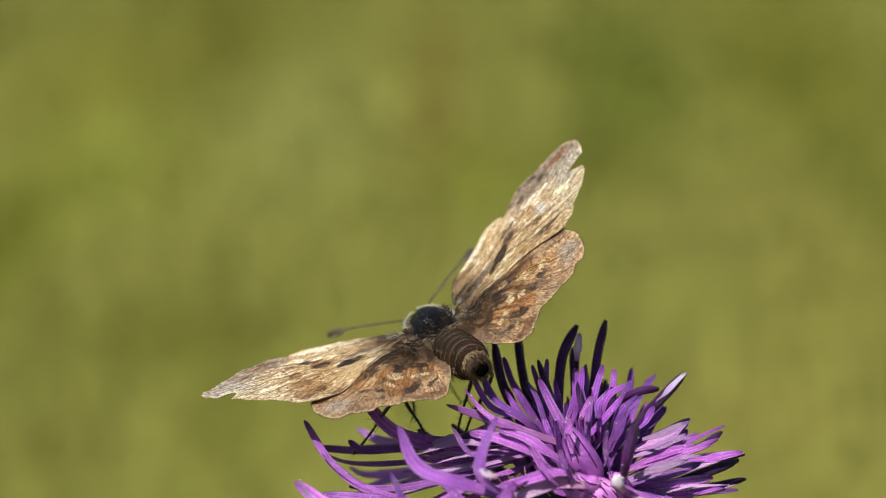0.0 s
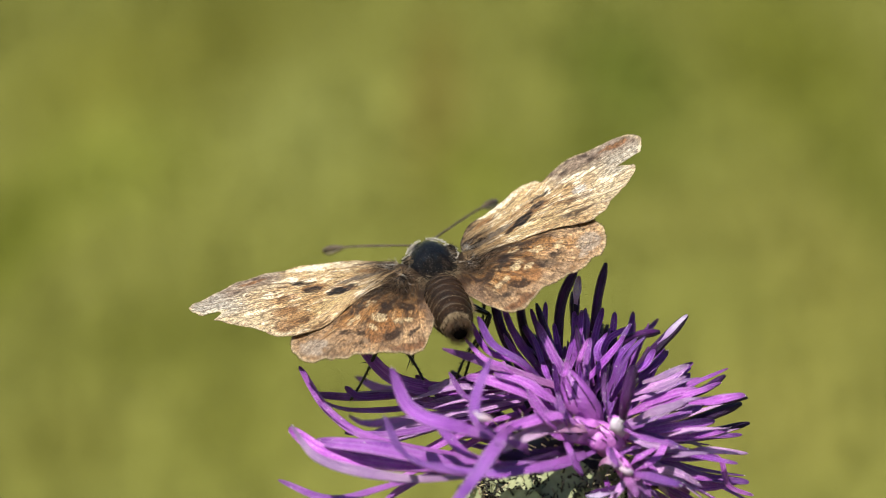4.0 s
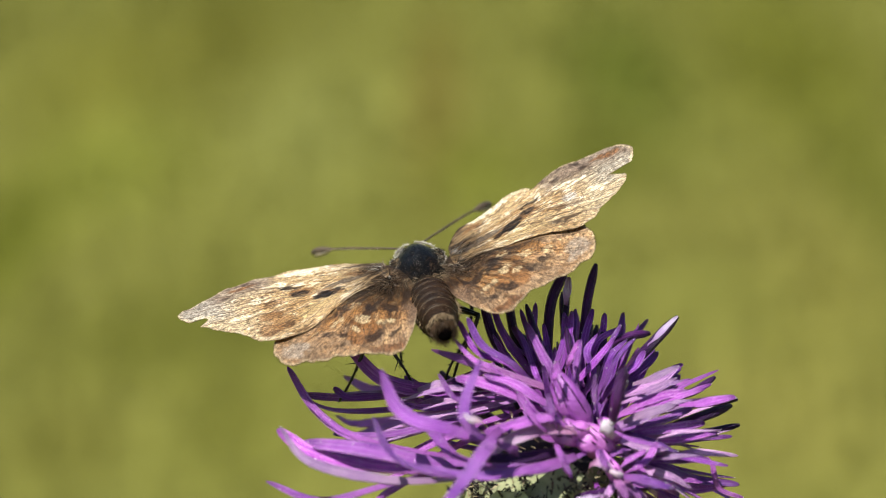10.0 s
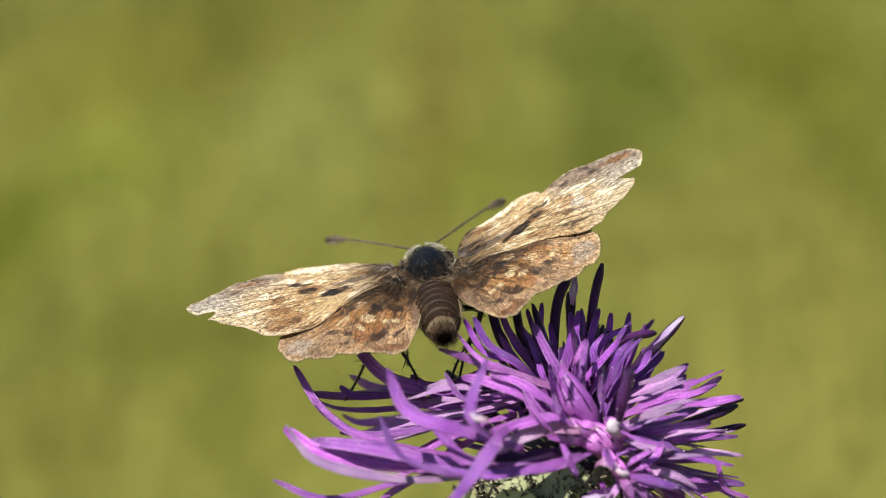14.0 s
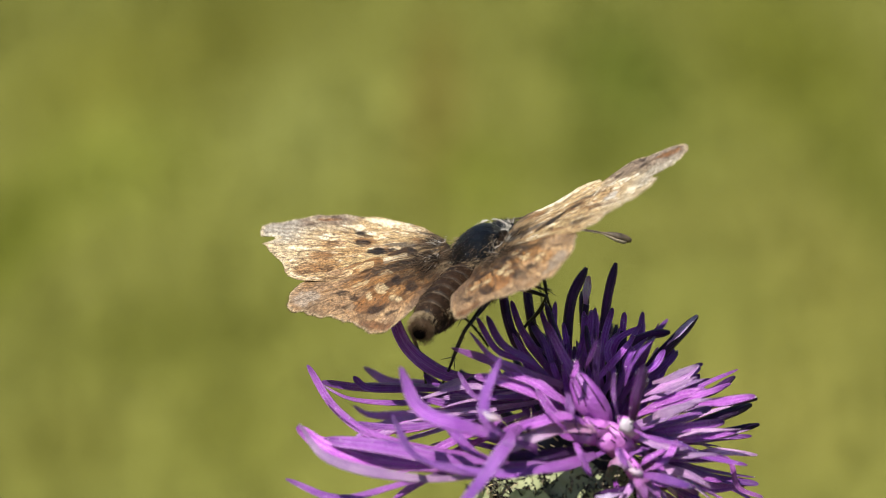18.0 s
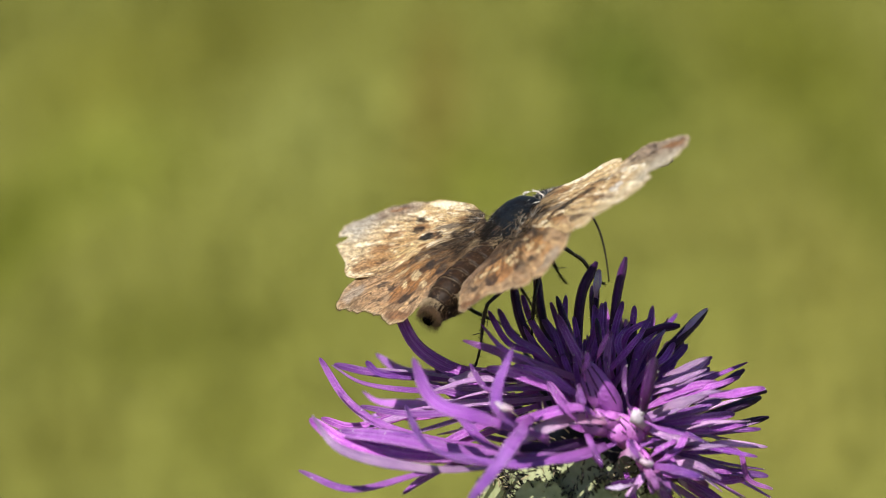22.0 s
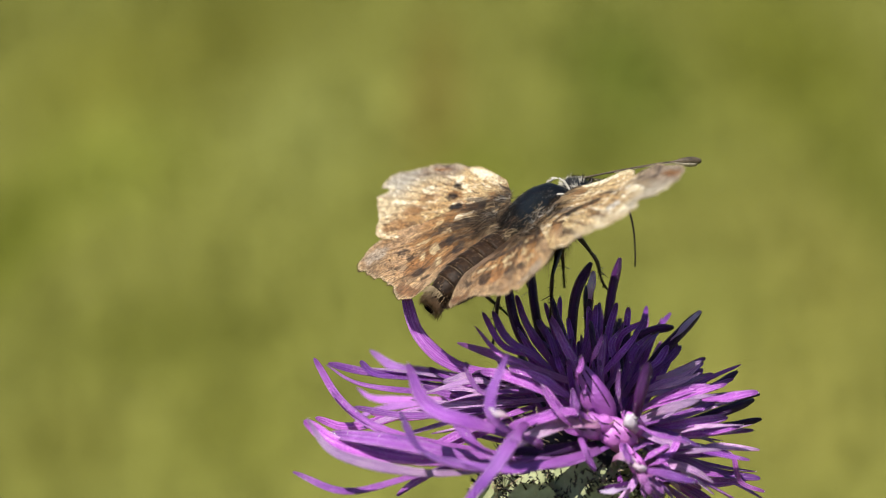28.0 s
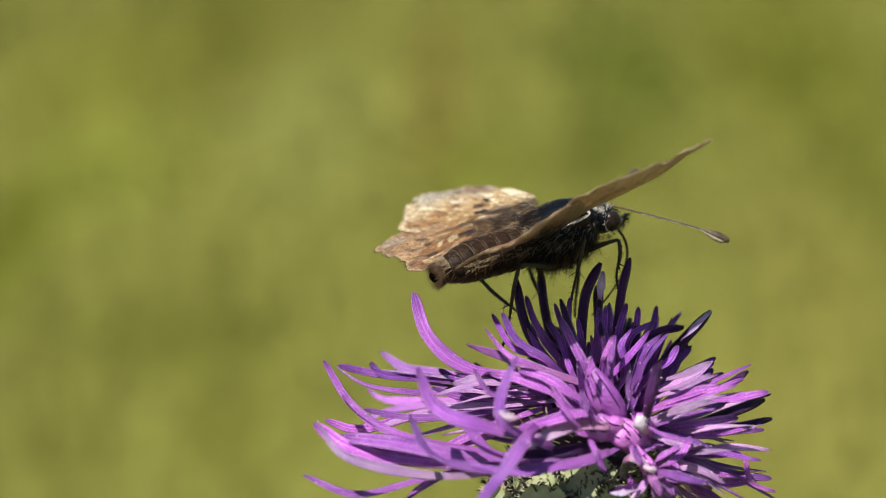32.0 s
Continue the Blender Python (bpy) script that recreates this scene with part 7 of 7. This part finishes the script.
# hip on the body, and where the foot stands on the flower from a time on
LEGS = [
    ((-0.7, 1.9, -2.0), [(0, (-9.86, 5.95, 3.82)),
             (14.5, (-9.86, 5.95, 3.82)),
             (16.5, (-0.13, 7.74, 8.08)),
             (32, (-0.75, 7.19, 6.25))]),
    ((0.7, 1.9, -2.0), [(0, (-5.10, 4.95, 5.33)),
             (14.5, (-5.10, 4.95, 5.33)),
             (16.5, (-1.74, 4.74, 7.42)),
             (20, (-0.57, 3.33, 6.08)),
             (21, (2.09, 4.41, 7.72)),
             (32, (1.86, 3.19, 8.00))]),
    ((-0.8, 0.6, -2.3), [(0, (-8.81, 0.95, 1.94)),
             (14.5, (-8.81, 0.95, 1.94)),
             (16.5, (-5.71, 5.74, 4.84)),
             (20, (-5.25, 4.33, 4.95)),
             (21, (-2.85, 7.41, 6.18)),
             (32, (-2.28, 6.19, 5.54))]),
    ((0.8, 0.6, -2.3), [(0, (-7.11, 2.95, 2.89)),
             (14.5, (-7.11, 2.95, 2.89)),
             (16.5, (-4.15, 2.74, 5.14)),
             (20, (-3.73, 1.33, 4.71)),
             (32, (-1.36, 1.19, 6.96))]),
    ((-0.8, -0.7, -2.1), [(0, (-13.72, 1.95, 1.69)),
             (14.5, (-13.72, 1.95, 1.69)),
             (16.5, (-9.88, 3.74, 2.05)),
             (20, (-8.97, 2.33, 2.87)),
             (21, (-4.21, 5.41, 5.14)),
             (32, (-3.28, 4.19, 5.24))]),
    ((0.8, -0.7, -2.1), [(0, (-6.57, 2.95, 2.96)),
             (14.5, (-6.57, 2.95, 2.96)),
             (16.5, (-8.79, 1.74, 2.10)),
             (20, (-8.20, 0.33, 2.98)),
             (24, (-5.92, 1.06, 3.80)),
             (32, (-5.66, 0.19, 4.51))]),
]
LEG_SIZES = [(2.2, 3.3), (2.2, 3.3), (3.5, 4.8), (3.5, 4.8), (4.2, 5.6), (4.2, 5.6)]
LEG_PARTS = [build_leg(*size) for size in LEG_SIZES]
# where each antenna points, seen from the tripod, on the plane in focus
ANTENNA_AIMS = {
    -1: [(0, -7.28, -5.39), (0.5, -7.57, -3.18), (1, -7.35, -1.32), (2, -7.28, -0.25), (3, -7.35, 0.00), (6, -8.14, -0.11), (9, -8.43, -0.32), (12, -7.82, 0.32), (14, -7.39, 0.64), (14.5, -7.39, 0.64), (16.5, 9.50, 2.46), (17, 9.50, 2.46), (18, 9.50, 2.46), (20, 11.28, 3.96), (22, 11.28, 4.68), (24, 11.28, 3.96), (25, 11.64, 3.25), (25.5, 10.57, 2.18), (27.5, 11.64, 3.25), (28, 11.28, 3.96), (29, 12.35, 3.96), (30, 11.46, 4.25), (31, 11.46, 4.25), (32, 11.46, 4.25)],
    1: [(0, 2.00, 0.04), (1, 2.36, 1.46), (2, 2.36, 2.18), (3, 3.43, 3.18), (6, 3.14, 2.82), (9, 2.78, 2.89), (12, 3.61, 3.07), (14, 3.86, 3.14), (14.5, 3.78, 3.14), (16.5, 10.28, -2.28), (17, 12.07, 1.39), (18, 11.71, 0.64), (19, 12.00, 0.04), (20, 9.14, -1.04), (21, 14.07, 5.75), (22, 14.07, 5.61), (23, 14.14, 5.03), (24, 15.21, 3.46), (25, 15.99, 2.00), (25.5, 15.92, -1.04), (27.5, 17.71, 2.07), (28, 15.57, 5.53), (28.5, 16.10, 5.71), (29, 15.74, 6.11), (30, 16.82, 4.21), (30.6, 17.85, 2.53), (31, 17.96, 2.04), (32, 17.99, 0.61)],
}
proboscis = part("proboscis", mesh_of("proboscis", *tube(along([(0, 0, 0), (0, 2.6, 0.3), (0, 3.4, -1.6), (0, 3.1, -5.2)], 20), [0.11 - 0.003 * i for i in range(20)], 7), LEG), butterfly, "thin black proboscis")


def between(rows, t):
    """Values of a sparse row table at t, eased from row to row."""
    for a, b in zip(rows, rows[1:]):
        if a[0] <= t <= b[0]:
            s = (t - a[0]) / (b[0] - a[0])
            s = s * s * (3 - 2 * s)
            return Vector(a[1]).lerp(Vector(b[1]), s)
    return Vector(rows[0][1] if t < rows[0][0] else rows[-1][1])


def aim(place, axis_from, way, hint):
    """The pose at place that turns the local axis onto way, with local +Y (or +Z) near hint."""
    w = Vector(way).normalized()
    side = w.cross(hint)
    side = side.normalized() if side.length > 1e-6 else w.orthogonal().normalized()
    up = side.cross(w)
    if axis_from == "Y":
        m = Matrix((side, w, up)).transposed()
    else:
        m = Matrix((side, up, -w)).transposed()
        if m.determinant() < 0:
            m = Matrix((-side, up, -w)).transposed()
    return Matrix.Translation(Vector(place) * MM) @ m.to_4x4()


def motions():
    walk(flower, [(r[0], flower_pose(r)) for r in FLOWER_ROWS])
    walk(butterfly, [(r[0], body_pose(r)) for r in BODY_ROWS])
    # the curled petal is pressed down until the insect walks off it
    springs = ((0, -27), (14.5, -27), (16.5, -8), (20, -6), (21, -8), (24, -12), (25.5, -7), (27.5, 0), (28, 0), (28.5, -8), (29, -11), (30, -6), (30.6, 0), (32, 0))
    walk(curl, [(t, pose(*(CURL_BASE * MM), 0, a, 0)) for t, a in springs])
    # the lobes under the insect give way beneath its feet
    root = Matrix.Translation(CURL_BASE * MM)
    for ob in LEANERS:
        walk(ob, [(t, root @ pose(0, 0, 0, 0, a) @ root.inverted()) for t, a in ((0, -8), (14.5, -8), (16.5, -5), (18, -4), (21, 0), (32, 0))])
    # wings on their hinges
    for side, fore, hind in ((-1, left_fore, left_hind), (1, right_fore, right_hind)):
        o = 1 if side < 0 else 4
        root = Matrix.Translation(Vector((HINGE.x * side, HINGE.y, HINGE.z)) * MM)
        a, b = [], []
        for r in WING_ROWS:
            lift, sweep, twist = r[o:o + 3]
            more, back = r[7:9] if side < 0 else r[9:11]
            more *= 0.35
            a.append((r[0], root @ pose(0, 0, 0, 0, -lift * side) @ pose(0, 0, 0, 0, 0, sweep * side) @ pose(0, 0, 0, twist)))
            b.append((r[0], root @ pose(0, 0, 0, 0, -(lift + more) * side) @ pose(0, 0, 0, 0, 0, (sweep + back) * side) @ pose(0, 0, 0, twist)))
        walk(fore, a)
        walk(hind, b)
    # antennae, feet and proboscis follow body and flower
    lens = VIEW @ Vector((0, -FOCUS, 0))
    for side, ob in ANTENNAE.items():
        rows = []
        for r in BODY_ROWS:
            m = body_pose(r)
            base = Vector((0.45 * side, 4.4, 0.2))
            root = m @ (base * MM)
            x, z = between([(a, (b, c, 0)) for a, b, c in ANTENNA_AIMS[side]], r[0]).xy
            ray = ((VIEW @ Vector((x * MM, 0, z * MM))) - lens).normalized()
            near = (root - lens).dot(ray)
            gap = ((lens + ray * near) - root).length
            reach = math.sqrt(max(0.0, (8 * MM) ** 2 - gap ** 2))
            tip = lens + ray * (near + (reach if r[0] < 15.5 else 0.6 * reach))
            way = m.inverted().to_3x3() @ (tip - root)
            rows.append((r[0], aim(base, "Y", way, Vector((0, 0, 1)))))
        walk(ob, rows)
    for (hip, feet), (upper, lower), (thigh, shin) in zip(LEGS, LEG_SIZES, LEG_PARTS):
        up, low = [], []
        for r, fr in zip(BODY_ROWS, FLOWER_ROWS):
            m = body_pose(r)
            foot = m.inverted() @ (flower_pose(fr) @ (between(feet, r[0]) * MM)) / MM
            h = Vector(hip)
            reach = foot - h
            d = min(reach.length, (upper + lower) * 0.995)
            way = reach.normalized()
            lean = (d * d + upper ** 2 - lower ** 2) / (2 * d)
            out = math.sqrt(max(0.0, upper ** 2 - lean ** 2))
            pole = Vector((hip[0] * (0.5 if hip[1] > 1.5 else 1.0), 0.8 if hip[1] > 1.5 else hip[1] - 0.5, 1.0))
            pole = (pole - way * pole.dot(way)).normalized()
            knee = h + way * lean + pole * out
            up.append((r[0], aim(h, "Z", knee - h, pole)))
            low.append((r[0], aim(knee, "Z", h + way * d - knee, pole)))
        walk(thigh, up)
        walk(shin, low)
    dip = ((0, 5), (14.5, 5), (16.5, 5), (20, 0), (28, 0), (30.6, -25), (32, -30))
    walk(proboscis, [(t, pose(0, 4.6 * MM, -1.3 * MM, a - 30, 0, 0)) for t, a in dip])


motions()
